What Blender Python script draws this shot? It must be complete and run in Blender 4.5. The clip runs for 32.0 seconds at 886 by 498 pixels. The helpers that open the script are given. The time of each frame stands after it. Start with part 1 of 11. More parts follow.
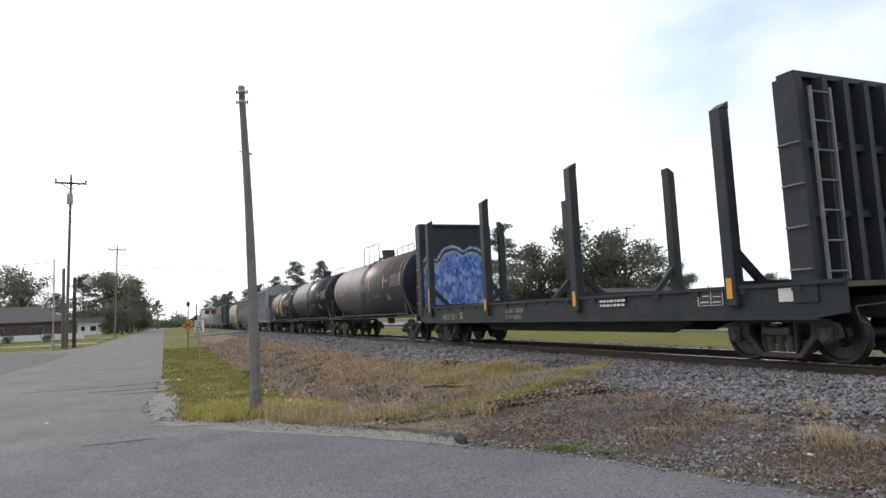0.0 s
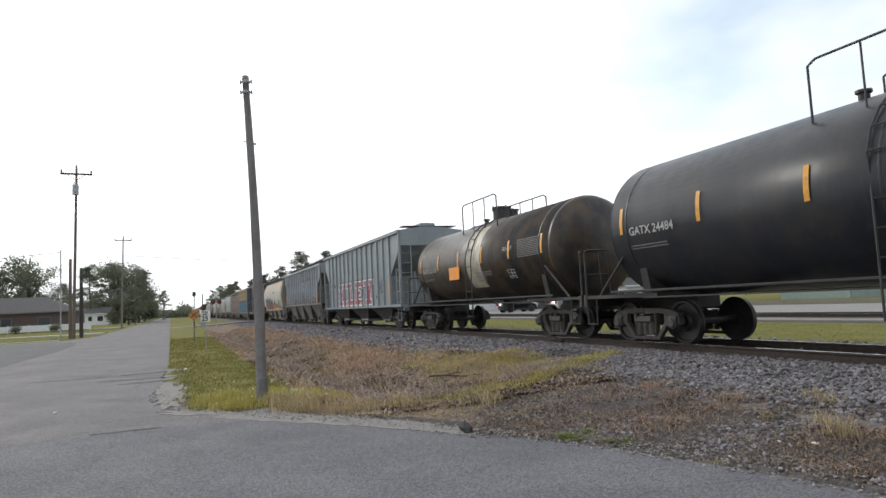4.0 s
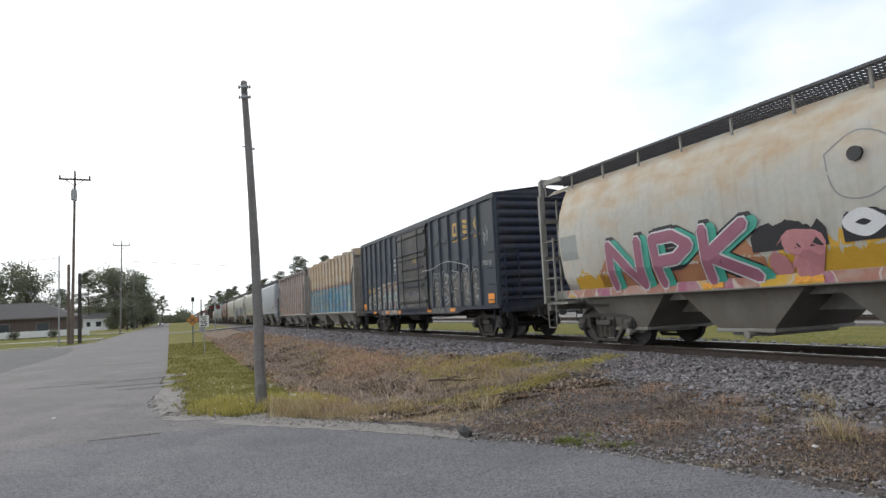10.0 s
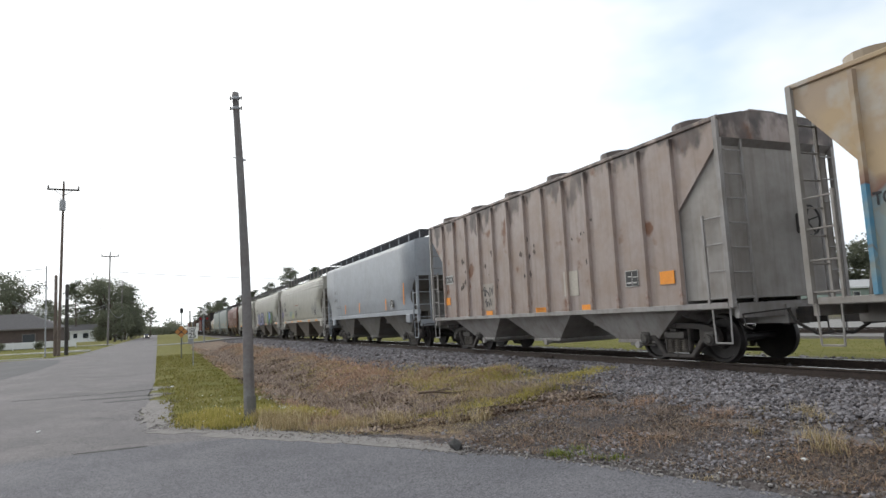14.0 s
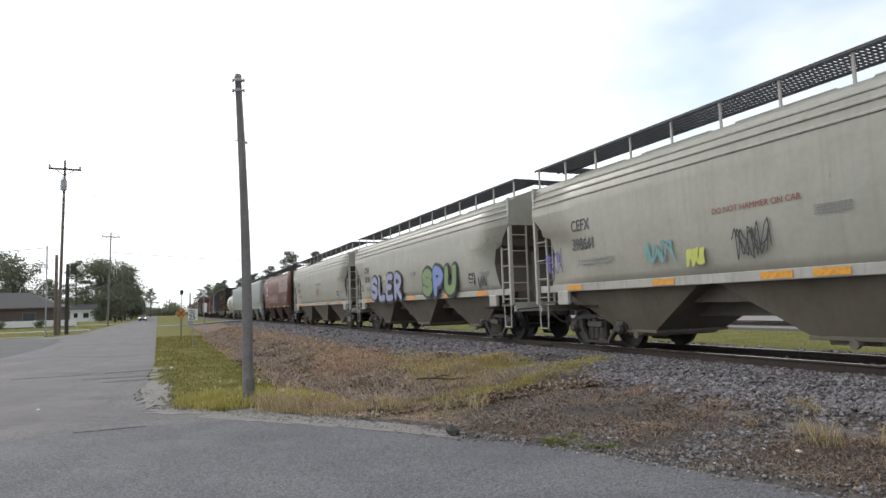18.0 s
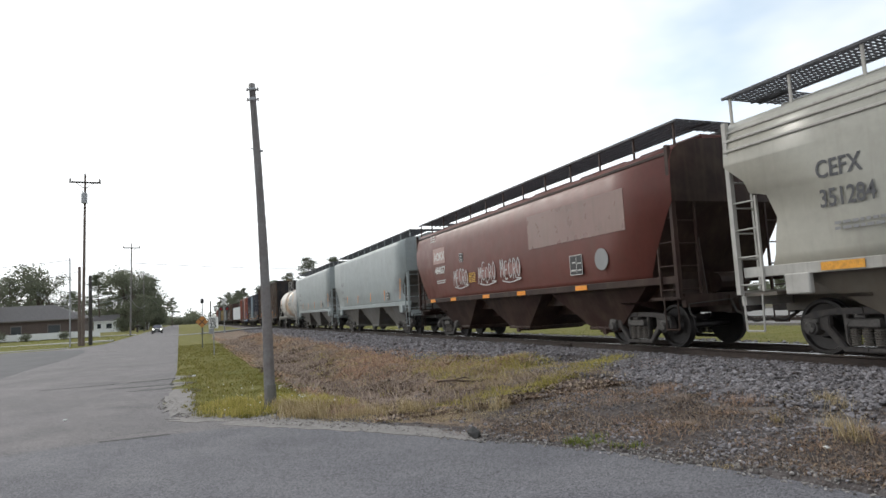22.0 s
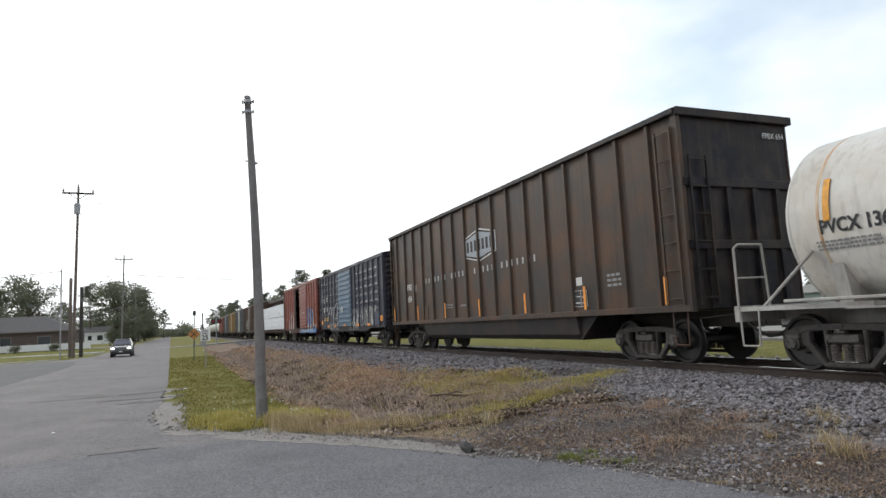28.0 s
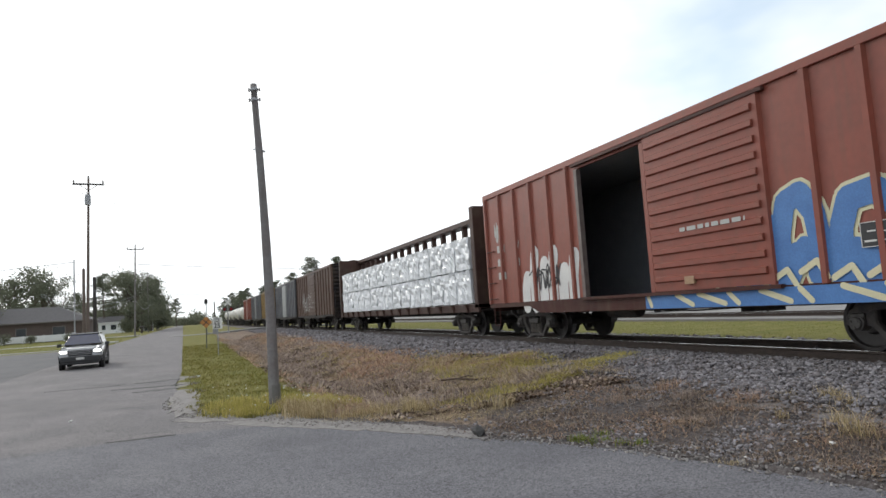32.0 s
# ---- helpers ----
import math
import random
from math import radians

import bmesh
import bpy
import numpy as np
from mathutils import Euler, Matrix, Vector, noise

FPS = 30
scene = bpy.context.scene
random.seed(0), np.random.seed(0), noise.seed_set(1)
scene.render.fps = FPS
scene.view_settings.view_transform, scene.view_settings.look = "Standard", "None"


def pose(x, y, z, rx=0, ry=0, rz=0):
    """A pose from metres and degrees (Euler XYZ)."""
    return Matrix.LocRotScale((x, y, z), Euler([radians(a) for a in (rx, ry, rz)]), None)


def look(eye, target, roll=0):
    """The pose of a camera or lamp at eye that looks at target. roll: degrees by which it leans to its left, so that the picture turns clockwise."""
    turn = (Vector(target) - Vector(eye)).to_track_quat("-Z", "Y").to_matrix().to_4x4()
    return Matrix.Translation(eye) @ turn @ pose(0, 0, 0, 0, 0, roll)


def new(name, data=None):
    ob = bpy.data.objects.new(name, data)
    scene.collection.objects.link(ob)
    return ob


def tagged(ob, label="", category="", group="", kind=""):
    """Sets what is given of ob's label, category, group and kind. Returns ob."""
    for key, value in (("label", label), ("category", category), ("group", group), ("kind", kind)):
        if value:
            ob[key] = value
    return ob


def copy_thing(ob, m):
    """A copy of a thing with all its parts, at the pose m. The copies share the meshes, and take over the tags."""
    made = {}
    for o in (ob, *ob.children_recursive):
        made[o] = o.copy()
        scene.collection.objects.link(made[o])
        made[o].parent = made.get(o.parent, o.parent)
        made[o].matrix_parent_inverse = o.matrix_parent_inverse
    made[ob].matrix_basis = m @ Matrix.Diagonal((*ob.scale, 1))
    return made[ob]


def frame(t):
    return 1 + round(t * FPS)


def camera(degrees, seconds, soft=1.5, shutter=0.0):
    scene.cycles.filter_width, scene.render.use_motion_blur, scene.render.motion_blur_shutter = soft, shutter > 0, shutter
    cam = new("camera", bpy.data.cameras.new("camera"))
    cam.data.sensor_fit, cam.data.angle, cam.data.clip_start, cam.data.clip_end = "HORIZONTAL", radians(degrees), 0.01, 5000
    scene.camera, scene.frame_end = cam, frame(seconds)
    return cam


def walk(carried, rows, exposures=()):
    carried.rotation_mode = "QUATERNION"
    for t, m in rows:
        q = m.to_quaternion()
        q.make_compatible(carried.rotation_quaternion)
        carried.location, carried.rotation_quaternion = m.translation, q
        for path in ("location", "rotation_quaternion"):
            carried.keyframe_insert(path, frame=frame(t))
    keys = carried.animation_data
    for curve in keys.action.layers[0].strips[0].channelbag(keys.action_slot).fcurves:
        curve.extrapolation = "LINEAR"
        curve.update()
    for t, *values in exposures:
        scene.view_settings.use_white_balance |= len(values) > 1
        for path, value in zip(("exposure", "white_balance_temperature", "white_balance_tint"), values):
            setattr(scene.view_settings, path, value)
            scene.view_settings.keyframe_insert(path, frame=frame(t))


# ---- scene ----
cam = camera(69.2, 32.0)
PATH = [
    (0.0, pose(0, 0, 1.5, 95.681, 2.693, -22.71)),
    (0.5, pose(0, 0, 1.5, 95.526, 2.451, -22.669)),
    (1.0, pose(0, 0, 1.5, 94.579, 2.511, -23.422)),
    (1.5, pose(0, 0, 1.5, 94.3, 2.71, -23.372)),
    (2.0, pose(0, 0, 1.5, 94.432, 2.541, -23.226)),
    (2.5, pose(0, 0, 1.5, 94.525, 2.619, -22.821)),
    (3.0, pose(0, 0, 1.5, 94.861, 2.968, -22.362)),
    (3.5, pose(0, 0, 1.5, 94.694, 2.823, -22.287)),
    (5.5, pose(0, 0, 1.5, 95.228, 2.824, -22.253)),
    (6.0, pose(0, 0, 1.5, 95.09, 2.912, -22.006)),
    (6.5, pose(0, 0, 1.5, 95.011, 3.073, -22.044)),
    (7.0, pose(0, 0, 1.5, 95.226, 3.406, -22.203)),
    (7.5, pose(0, 0, 1.5, 95.381, 3.342, -22.03)),
    (8.0, pose(0, 0, 1.5, 95.401, 3.599, -22.187)),
    (8.5, pose(0, 0, 1.5, 95.324, 3.491, -22.25)),
    (9.0, pose(0, 0, 1.5, 95.334, 3.325, -21.961)),
    (9.5, pose(0, 0, 1.5, 95.01, 3.379, -21.784)),
    (10.0, pose(0, 0, 1.5, 95.153, 2.99, -22.366)),
    (10.5, pose(0, 0, 1.5, 95.502, 2.549, -22.06)),
    (11.0, pose(0, 0, 1.5, 95.479, 2.643, -21.922)),
    (11.5, pose(0, 0, 1.5, 95.283, 2.212, -21.887)),
    (12.0, pose(0, 0, 1.5, 95.24, 2.228, -21.792)),
    (12.5, pose(0, 0, 1.5, 95.783, 3.11, -21.993)),
    (13.0, pose(0, 0, 1.5, 96.122, 3.388, -22.185)),
    (13.5, pose(0, 0, 1.5, 96.588, 3.056, -21.865)),
    (14.0, pose(0, 0, 1.5, 96.173, 2.882, -23.193)),
    (14.5, pose(0, 0, 1.5, 96.177, 2.492, -23.35)),
    (15.0, pose(0, 0, 1.5, 95.977, 2.305, -23.616)),
    (15.5, pose(0, 0, 1.5, 95.993, 2.508, -23.781)),
    (17.5, pose(0, 0, 1.5, 94.931, 2.233, -22.883)),
    (18.0, pose(0, 0, 1.5, 94.984, 1.81, -23.245)),
    (18.5, pose(0, 0, 1.5, 94.76, 2.173, -23.232)),
    (19.0, pose(0, 0, 1.5, 95.077, 2.21, -23.211)),
    (19.5, pose(0, 0, 1.5, 95.631, 2.062, -22.578)),
    (20.0, pose(0, 0, 1.5, 95.708, 2.422, -22.012)),
    (20.5, pose(0, 0, 1.5, 95.855, 2.796, -21.549)),
    (21.0, pose(0, 0, 1.5, 95.581, 3.053, -21.438)),
    (21.5, pose(0, 0, 1.5, 95.563, 3.343, -21.637)),
    (22.0, pose(0, 0, 1.5, 95.274, 3.18, -21.633)),
    (22.5, pose(0, 0, 1.5, 95.307, 3.286, -21.632)),
    (23.0, pose(0, 0, 1.5, 95.064, 2.974, -21.586)),
    (23.5, pose(0, 0, 1.5, 94.844, 3.234, -21.605)),
    (24.0, pose(0, 0, 1.5, 95.073, 3.421, -21.539)),
    (24.5, pose(0, 0, 1.5, 95.169, 3.571, -21.409)),
    (26.5, pose(0, 0, 1.5, 95.825, 3.263, -22.147)),
    (27.0, pose(0, 0, 1.5, 95.786, 2.943, -22.116)),
    (27.5, pose(0, 0, 1.5, 96.301, 2.896, -21.925)),
    (28.0, pose(0, 0, 1.5, 96.442, 2.86, -22.206)),
    (28.5, pose(0, 0, 1.5, 96.297, 2.952, -22.115)),
    (29.0, pose(0, 0, 1.5, 95.941, 3.108, -21.915)),
    (29.5, pose(0, 0, 1.5, 95.699, 3.314, -21.818)),
    (30.0, pose(0, 0, 1.5, 95.569, 3.652, -21.637)),
    (30.5, pose(0, 0, 1.5, 95.29, 3.429, -21.797)),
    (31.0, pose(0, 0, 1.5, 95.311, 3.523, -21.544)),
    (31.5, pose(0, 0, 1.5, 95.114, 3.604, -21.625)),
    (32.0, pose(0, 0, 1.5, 95.163, 3.654, -21.324)),
]
walk(cam, PATH)

# ---- world, sun ----
SUN_AZ, SUN_EL = radians(-22), radians(24)      # bearing from +y towards +x, height
world = bpy.data.worlds.new("world")
scene.world = world
world.use_nodes = True
wn, wl = world.node_tree.nodes, world.node_tree.links
wn.clear()
w_out, w_bg = wn.new("ShaderNodeOutputWorld"), wn.new("ShaderNodeBackground")
w_sky = wn.new("ShaderNodeTexSky")
w_sky.sky_type, w_sky.sun_disc, w_sky.sun_elevation, w_sky.sun_rotation = "NISHITA", False, SUN_EL, SUN_AZ
w_co, w_map, w_noise, w_ramp, w_mix = (wn.new("ShaderNodeTexCoord"), wn.new("ShaderNodeMapping"), wn.new("ShaderNodeTexNoise"),
                                       wn.new("ShaderNodeValToRGB"), wn.new("ShaderNodeMix"))
w_scale = wn.new("ShaderNodeMix")
w_scale.data_type = w_mix.data_type = "RGBA"
w_scale.blend_type = "MULTIPLY"
w_scale.inputs["Factor"].default_value = 1.0
w_scale.inputs["B"].default_value = (0.120, 0.195, 0.212, 1)
w_map.inputs["Scale"].default_value = (1.0, 1.0, 2.2)
w_map.inputs["Location"].default_value = (0.15, 0.1, 0.62)
w_noise.inputs["Scale"].default_value, w_noise.inputs["Detail"].default_value, w_noise.inputs["Roughness"].default_value = 1.6, 5.0, 0.5
w_ramp.color_ramp.elements[0].position, w_ramp.color_ramp.elements[1].position = 0.30, 0.50
w_ramp.color_ramp.elements[0].color = (0.45, 0.45, 0.45, 1)
# thin bright cloud, whiter and brighter towards the sun
w_dot = wn.new("ShaderNodeVectorMath")
w_dot.operation = "DOT_PRODUCT"
w_dot.inputs[1].default_value = (math.sin(SUN_AZ) * math.cos(SUN_EL), math.cos(SUN_AZ) * math.cos(SUN_EL), math.sin(SUN_EL))
w_glow = wn.new("ShaderNodeMapRange")
w_glow.inputs["From Min"].default_value, w_glow.inputs["From Max"].default_value = 0.1, 1.0
w_glow.inputs["To Min"].default_value, w_glow.inputs["To Max"].default_value = 0.0, 1.0
w_cloud = wn.new("ShaderNodeMix")
w_cloud.data_type = "RGBA"
w_cloud.inputs["A"].default_value, w_cloud.inputs["B"].default_value = (1.14, 1.21, 1.28, 1), (1.66, 1.70, 1.72, 1)
wl.new(w_co.outputs["Generated"], w_map.inputs["Vector"])
wl.new(w_map.outputs["Vector"], w_noise.inputs["Vector"])
wl.new(w_noise.outputs["Fac"], w_ramp.inputs["Fac"])
wl.new(w_co.outputs["Generated"], w_dot.inputs[0])
wl.new(w_dot.outputs["Value"], w_glow.inputs["Value"])
wl.new(w_glow.outputs["Result"], w_cloud.inputs["Factor"])
wl.new(w_sky.outputs["Color"], w_scale.inputs["A"])
w_max = wn.new("ShaderNodeMath")
w_max.operation = "MAXIMUM"
w_near = wn.new("ShaderNodeMapRange")
w_near.interpolation_type = "SMOOTHSTEP"
w_near.inputs["From Min"].default_value, w_near.inputs["From Max"].default_value = 0.18, 0.88
wl.new(w_dot.outputs["Value"], w_near.inputs["Value"])
wl.new(w_ramp.outputs["Color"], w_max.inputs[0])
wl.new(w_near.outputs["Result"], w_max.inputs[1])
w_sep, w_low, w_max2 = wn.new("ShaderNodeSeparateXYZ"), wn.new("ShaderNodeMapRange"), wn.new("ShaderNodeMath")
w_max2.operation, w_low.interpolation_type = "MAXIMUM", "SMOOTHSTEP"
w_low.inputs["From Min"].default_value, w_low.inputs["From Max"].default_value = 0.40, 0.16
wl.new(w_co.outputs["Generated"], w_sep.inputs["Vector"])
wl.new(w_sep.outputs["Z"], w_low.inputs["Value"])
wl.new(w_max.outputs["Value"], w_max2.inputs[0])
wl.new(w_low.outputs["Result"], w_max2.inputs[1])
wl.new(w_max2.outputs["Value"], w_mix.inputs["Factor"])
wl.new(w_scale.outputs["Result"], w_mix.inputs["A"])
wl.new(w_cloud.outputs["Result"], w_mix.inputs["B"])
wl.new(w_mix.outputs["Result"], w_bg.inputs["Color"])
w_bg.inputs["Strength"].default_value = 0.85
wl.new(w_bg.outputs["Background"], w_out.inputs["Surface"])

sun = new("sun", bpy.data.lights.new("sun", "SUN"))
sun.data.energy, sun.data.angle, sun.data.color = 0.85, radians(12), (1.0, 0.95, 0.88)
sun_to = Vector((math.sin(SUN_AZ) * math.cos(SUN_EL), math.cos(SUN_AZ) * math.cos(SUN_EL), math.sin(SUN_EL)))
sun.matrix_world = look(sun_to * 50, (0, 0, 0))

# ---- materials ----
MATS = {}


def surface(name, base, second=None, scale=2.0, amount=0.5, rough=0.65, metal=0.0, dirt=None, dirt_amount=0.0, streak=None,
            streak_amount=0.0, rust_amount=0.0, grain=0.12, bump=0.12, bump_scale=55.0, per_piece=0.0, seed=0.0, coat=0.0, spec=0.5):
    """A weathered surface: two tones in broad patches, a fine grain, dirt patches, running streaks and rust spots."""
    if name in MATS:
        return MATS[name]
    m = bpy.data.materials.new(name)
    m.use_nodes = True
    n, l = m.node_tree.nodes, m.node_tree.links
    b = n["Principled BSDF"]
    co = n.new("ShaderNodeTexCoord")
    mp = n.new("ShaderNodeMapping")
    mp.inputs["Location"].default_value = (seed * 3.1, seed * 7.7, seed * 1.3)
    l.new(co.outputs["Object"], mp.inputs["Vector"])

    def tex(sc, detail=4.0, stretch=None):
        t = n.new("ShaderNodeTexNoise")
        t.inputs["Scale"].default_value, t.inputs["Detail"].default_value = sc, detail
        if stretch:
            k = n.new("ShaderNodeMapping")
            k.inputs["Scale"].default_value = stretch
            l.new(mp.outputs["Vector"], k.inputs["Vector"])
            l.new(k.outputs["Vector"], t.inputs["Vector"])
        else:
            l.new(mp.outputs["Vector"], t.inputs["Vector"])
        return t.outputs["Fac"]

    def span(v, lo, hi, top=1.0):
        r = n.new("ShaderNodeMapRange")
        r.inputs["From Min"].default_value, r.inputs["From Max"].default_value, r.inputs["To Max"].default_value = lo, hi, top
        l.new(v, r.inputs["Value"])
        return r.outputs["Result"]

    def mix(f, a, c, kind="MIX"):
        x = n.new("ShaderNodeMix")
        x.data_type, x.blend_type = "RGBA", kind
        for v, k in ((f, "Factor"), (a, "A"), (c, "B")):
            if isinstance(v, tuple):
                x.inputs[k].default_value = (*v[:3], 1)
            elif isinstance(v, float):
                x.inputs[k].default_value = v
            else:
                l.new(v, x.inputs[k])
        return x.outputs["Result"]

    col = mix(span(tex(scale), 0.35, 0.65, amount), tuple(base), tuple(second or [c * 0.75 for c in base]))
    if per_piece:
        oi, hs = n.new("ShaderNodeObjectInfo"), n.new("ShaderNodeHueSaturation")
        l.new(span(oi.outputs["Random"], 0, 1, 1), hs.inputs["Value"])
        rr = n.new("ShaderNodeMapRange")
        rr.inputs["To Min"].default_value, rr.inputs["To Max"].default_value = 1 - per_piece, 1 + per_piece
        l.new(oi.outputs["Random"], rr.inputs["Value"])
        l.new(rr.outputs["Result"], hs.inputs["Value"])
        l.new(col, hs.inputs["Color"])
        col = hs.outputs["Color"]
    if dirt_amount:
        col = mix(span(tex(scale * 2.7, 6.0), 0.42, 0.72, dirt_amount), col, tuple(dirt or (0.05, 0.045, 0.04)))
    if streak_amount:
        col = mix(span(tex(1.0, 5.0, (9.0, 9.0, 0.55)), 0.5, 0.8, streak_amount), col, tuple(streak or (0.07, 0.05, 0.035)))
    if rust_amount:
        spots = tex(scale * 1.6, 8.0)
        col = mix(span(spots, 0.62 - rust_amount * 0.2, 0.68 - rust_amount * 0.2, 0.9), col, (0.16, 0.062, 0.025))
    if grain:
        g = n.new("ShaderNodeMapRange")
        g.inputs["From Min"].default_value, g.inputs["From Max"].default_value = 0.28, 0.72
        g.inputs["To Min"].default_value, g.inputs["To Max"].default_value = 1 - grain, 1 + grain
        l.new(tex(bump_scale * 0.7, 3.0), g.inputs["Value"])
        gg = n.new("ShaderNodeCombineColor")
        for k in range(3):
            l.new(g.outputs["Result"], gg.inputs[k])
        col = mix(1.0, col, gg.outputs["Color"], "MULTIPLY")
    l.new(col, b.inputs["Base Color"])
    ro = n.new("ShaderNodeMapRange")
    ro.inputs["To Min"].default_value, ro.inputs["To Max"].default_value = max(0.05, rough - 0.12), min(1.0, rough + 0.12)
    l.new(tex(scale * 4), ro.inputs["Value"])
    l.new(ro.outputs["Result"], b.inputs["Roughness"])
    b.inputs["Metallic"].default_value = metal
    b.inputs["Coat Weight"].default_value = coat
    b.inputs["Specular IOR Level"].default_value = spec
    if bump:
        bp = n.new("ShaderNodeBump")
        bp.inputs["Strength"].default_value, bp.inputs["Distance"].default_value = bump, 0.02
        l.new(tex(bump_scale, 4.0), bp.inputs["Height"])
        l.new(bp.outputs["Normal"], b.inputs["Normal"])
    MATS[name] = m
    return m


def plain(name, col, rough=0.5, metal=0.0, emit=0.0):
    """A small plain painted surface, with a little uneven gloss."""
    if name in MATS:
        return MATS[name]
    m = surface(name, col, [c * 0.85 for c in col], 4.0, 0.5, rough, metal, grain=0.06, bump=0.03)
    if emit:
        b = m.node_tree.nodes["Principled BSDF"]
        b.inputs["Emission Color"].default_value = (*col, 1)
        b.inputs["Emission Strength"].default_value = emit
    return m


STEEL_DARK = surface("dark_steel", (0.028, 0.026, 0.026), (0.052, 0.043, 0.036), 3.0, 0.7, 0.75, 0.1, dirt=(0.075, 0.055, 0.04), dirt_amount=0.4)
TRUCK = surface("truck_steel", (0.050, 0.043, 0.040), (0.028, 0.025, 0.025), 4.0, 0.8, 0.7, 0.0, dirt=(0.092, 0.075, 0.062), dirt_amount=0.45)
HUB = surface("dusty_bearing", (0.085, 0.078, 0.072), (0.045, 0.040, 0.038), 9.0, 0.7, 0.6, 0.2)
WHEEL = surface("wheel_steel", (0.036, 0.032, 0.031), (0.020, 0.018, 0.018), 5.0, 0.7, 0.45, 0.4)
TREAD = plain("polished_tread", (0.42, 0.41, 0.40), 0.25, 0.9)
SPRING = surface("spring_steel", (0.13, 0.115, 0.10), (0.07, 0.06, 0.052), 6.0, 0.6, 0.65, 0.3)
YELLOW = surface("yellow_reflector", (0.80, 0.36, 0.03), (0.62, 0.27, 0.03), 5.0, 0.5, 0.45, dirt=(0.25, 0.13, 0.04), dirt_amount=0.4, bump=0.0)
ORANGE = surface("orange_reflector", (0.85, 0.30, 0.02), (0.75, 0.26, 0.02), 5.0, 0.5, 0.4, bump=0.0)
WHITE_INK = plain("white_stencil", (0.62, 0.61, 0.58), 0.6)
BLACK_INK = plain("black_stencil", (0.03, 0.03, 0.032), 0.6)
PALE_INK = plain("pale_stencil", (0.42, 0.42, 0.40), 0.6)
GREY_INK = plain("grey_stencil", (0.25, 0.25, 0.25), 0.6)
YELLOW_INK = plain("yellow_stencil", (0.72, 0.42, 0.06), 0.6)
DIM_INK = plain("dim_stencil", (0.20, 0.20, 0.195), 0.7)
GRATE = surface("grating", (0.10, 0.10, 0.11), (0.06, 0.06, 0.066), 9.0, 0.6, 0.7, 0.3)

# ---- mesh helpers ----


def part(name, bm, material, parent=None, label="", smooth=False):
    me = bpy.data.meshes.new(name)
    bm.to_mesh(me)
    bm.free()
    me.materials.append(material)
    if smooth:
        me.shade_smooth()
    ob = new(name, me)
    ob.parent = parent
    return tagged(ob, label)


def thing(name, label, category, group="", m=None):
    ob = tagged(new(name), label, category, group)
    ob.empty_display_size = 0.3
    if m is not None:
        ob.matrix_basis = m
    return ob


def bx(bm, x0, x1, y0, y1, z0, z1, bevel=0.0):
    r = bmesh.ops.create_cube(bm, size=1, matrix=Matrix.Translation(((x0 + x1) / 2, (y0 + y1) / 2, (z0 + z1) / 2))
                              @ Matrix.Diagonal((abs(x1 - x0), abs(y1 - y0), abs(z1 - z0), 1)))
    if bevel:
        es = list({e for v in r["verts"] for e in v.link_edges})
        bmesh.ops.bevel(bm, geom=es, offset=bevel, segments=1, affect="EDGES")
    return bm


def box(x0, x1, y0, y1, z0, z1, bevel=0.0):
    return bx(bmesh.new(), x0, x1, y0, y1, z0, z1, bevel)


def rod(bm, a, b, r, n=6, r2=None):
    a, b = Vector(a), Vector(b)
    d = b - a
    m = Matrix.Translation((a + b) / 2) @ d.to_track_quat("Z", "Y").to_matrix().to_4x4()
    bmesh.ops.create_cone(bm, cap_ends=True, segments=n, radius1=r, radius2=r if r2 is None else r2, depth=d.length, matrix=m)
    return bm


def pipe(bm, pts, r, n=6):
    for a, b in zip(pts, pts[1:]):
        rod(bm, a, b, r, n)
    return bm


def prism(bm, pts, axis, a, b):
    """A polygon given in the other two axes, drawn out along one axis from a to b."""
    def at(p, k):
        return {"x": (k, p[0], p[1]), "y": (p[0], k, p[1]), "z": (p[0], p[1], k)}[axis]
    lo, hi = [bm.verts.new(at(p, a)) for p in pts], [bm.verts.new(at(p, b)) for p in pts]
    fs = [bm.faces.new(lo), bm.faces.new(hi[::-1])]
    for i in range(len(pts)):
        j = (i + 1) % len(pts)
        fs.append(bm.faces.new((lo[j], lo[i], hi[i], hi[j])))
    bmesh.ops.recalc_face_normals(bm, faces=fs)
    return bm


def skin(bm, rows, thick=0.0, close=False):
    """A sheet through rows of points; thick gives it a body."""
    vs = [[bm.verts.new(p) for p in r] for r in rows]
    fs = []
    for r0, r1 in zip(vs, vs[1:]):
        for i in range(len(r0) - 1):
            fs.append(bm.faces.new((r0[i], r0[i + 1], r1[i + 1], r1[i])))
    bmesh.ops.recalc_face_normals(bm, faces=fs)
    if thick:
        bmesh.ops.solidify(bm, geom=fs, thickness=thick)
    return bm


def lathe(bm, prof, n=24, axis="x"):
    """A profile of (along, radius) turned about an axis through the origin."""
    rings = []
    for s, r in prof:
        ring = []
        for i in range(n):
            a = 2 * math.pi * i / n
            c, d = r * math.cos(a), r * math.sin(a)
            ring.append(bm.verts.new({"x": (s, c, d), "y": (c, s, d), "z": (c, d, s)}[axis]))
        rings.append(ring)
    fs = []
    for r0, r1 in zip(rings, rings[1:]):
        for i in range(n):
            j = (i + 1) % n
            fs.append(bm.faces.new((r0[i], r0[j], r1[j], r1[i])))
    fs += [bm.faces.new(rings[0]), bm.faces.new(rings[-1][::-1])]
    bmesh.ops.recalc_face_normals(bm, faces=fs)
    return bm


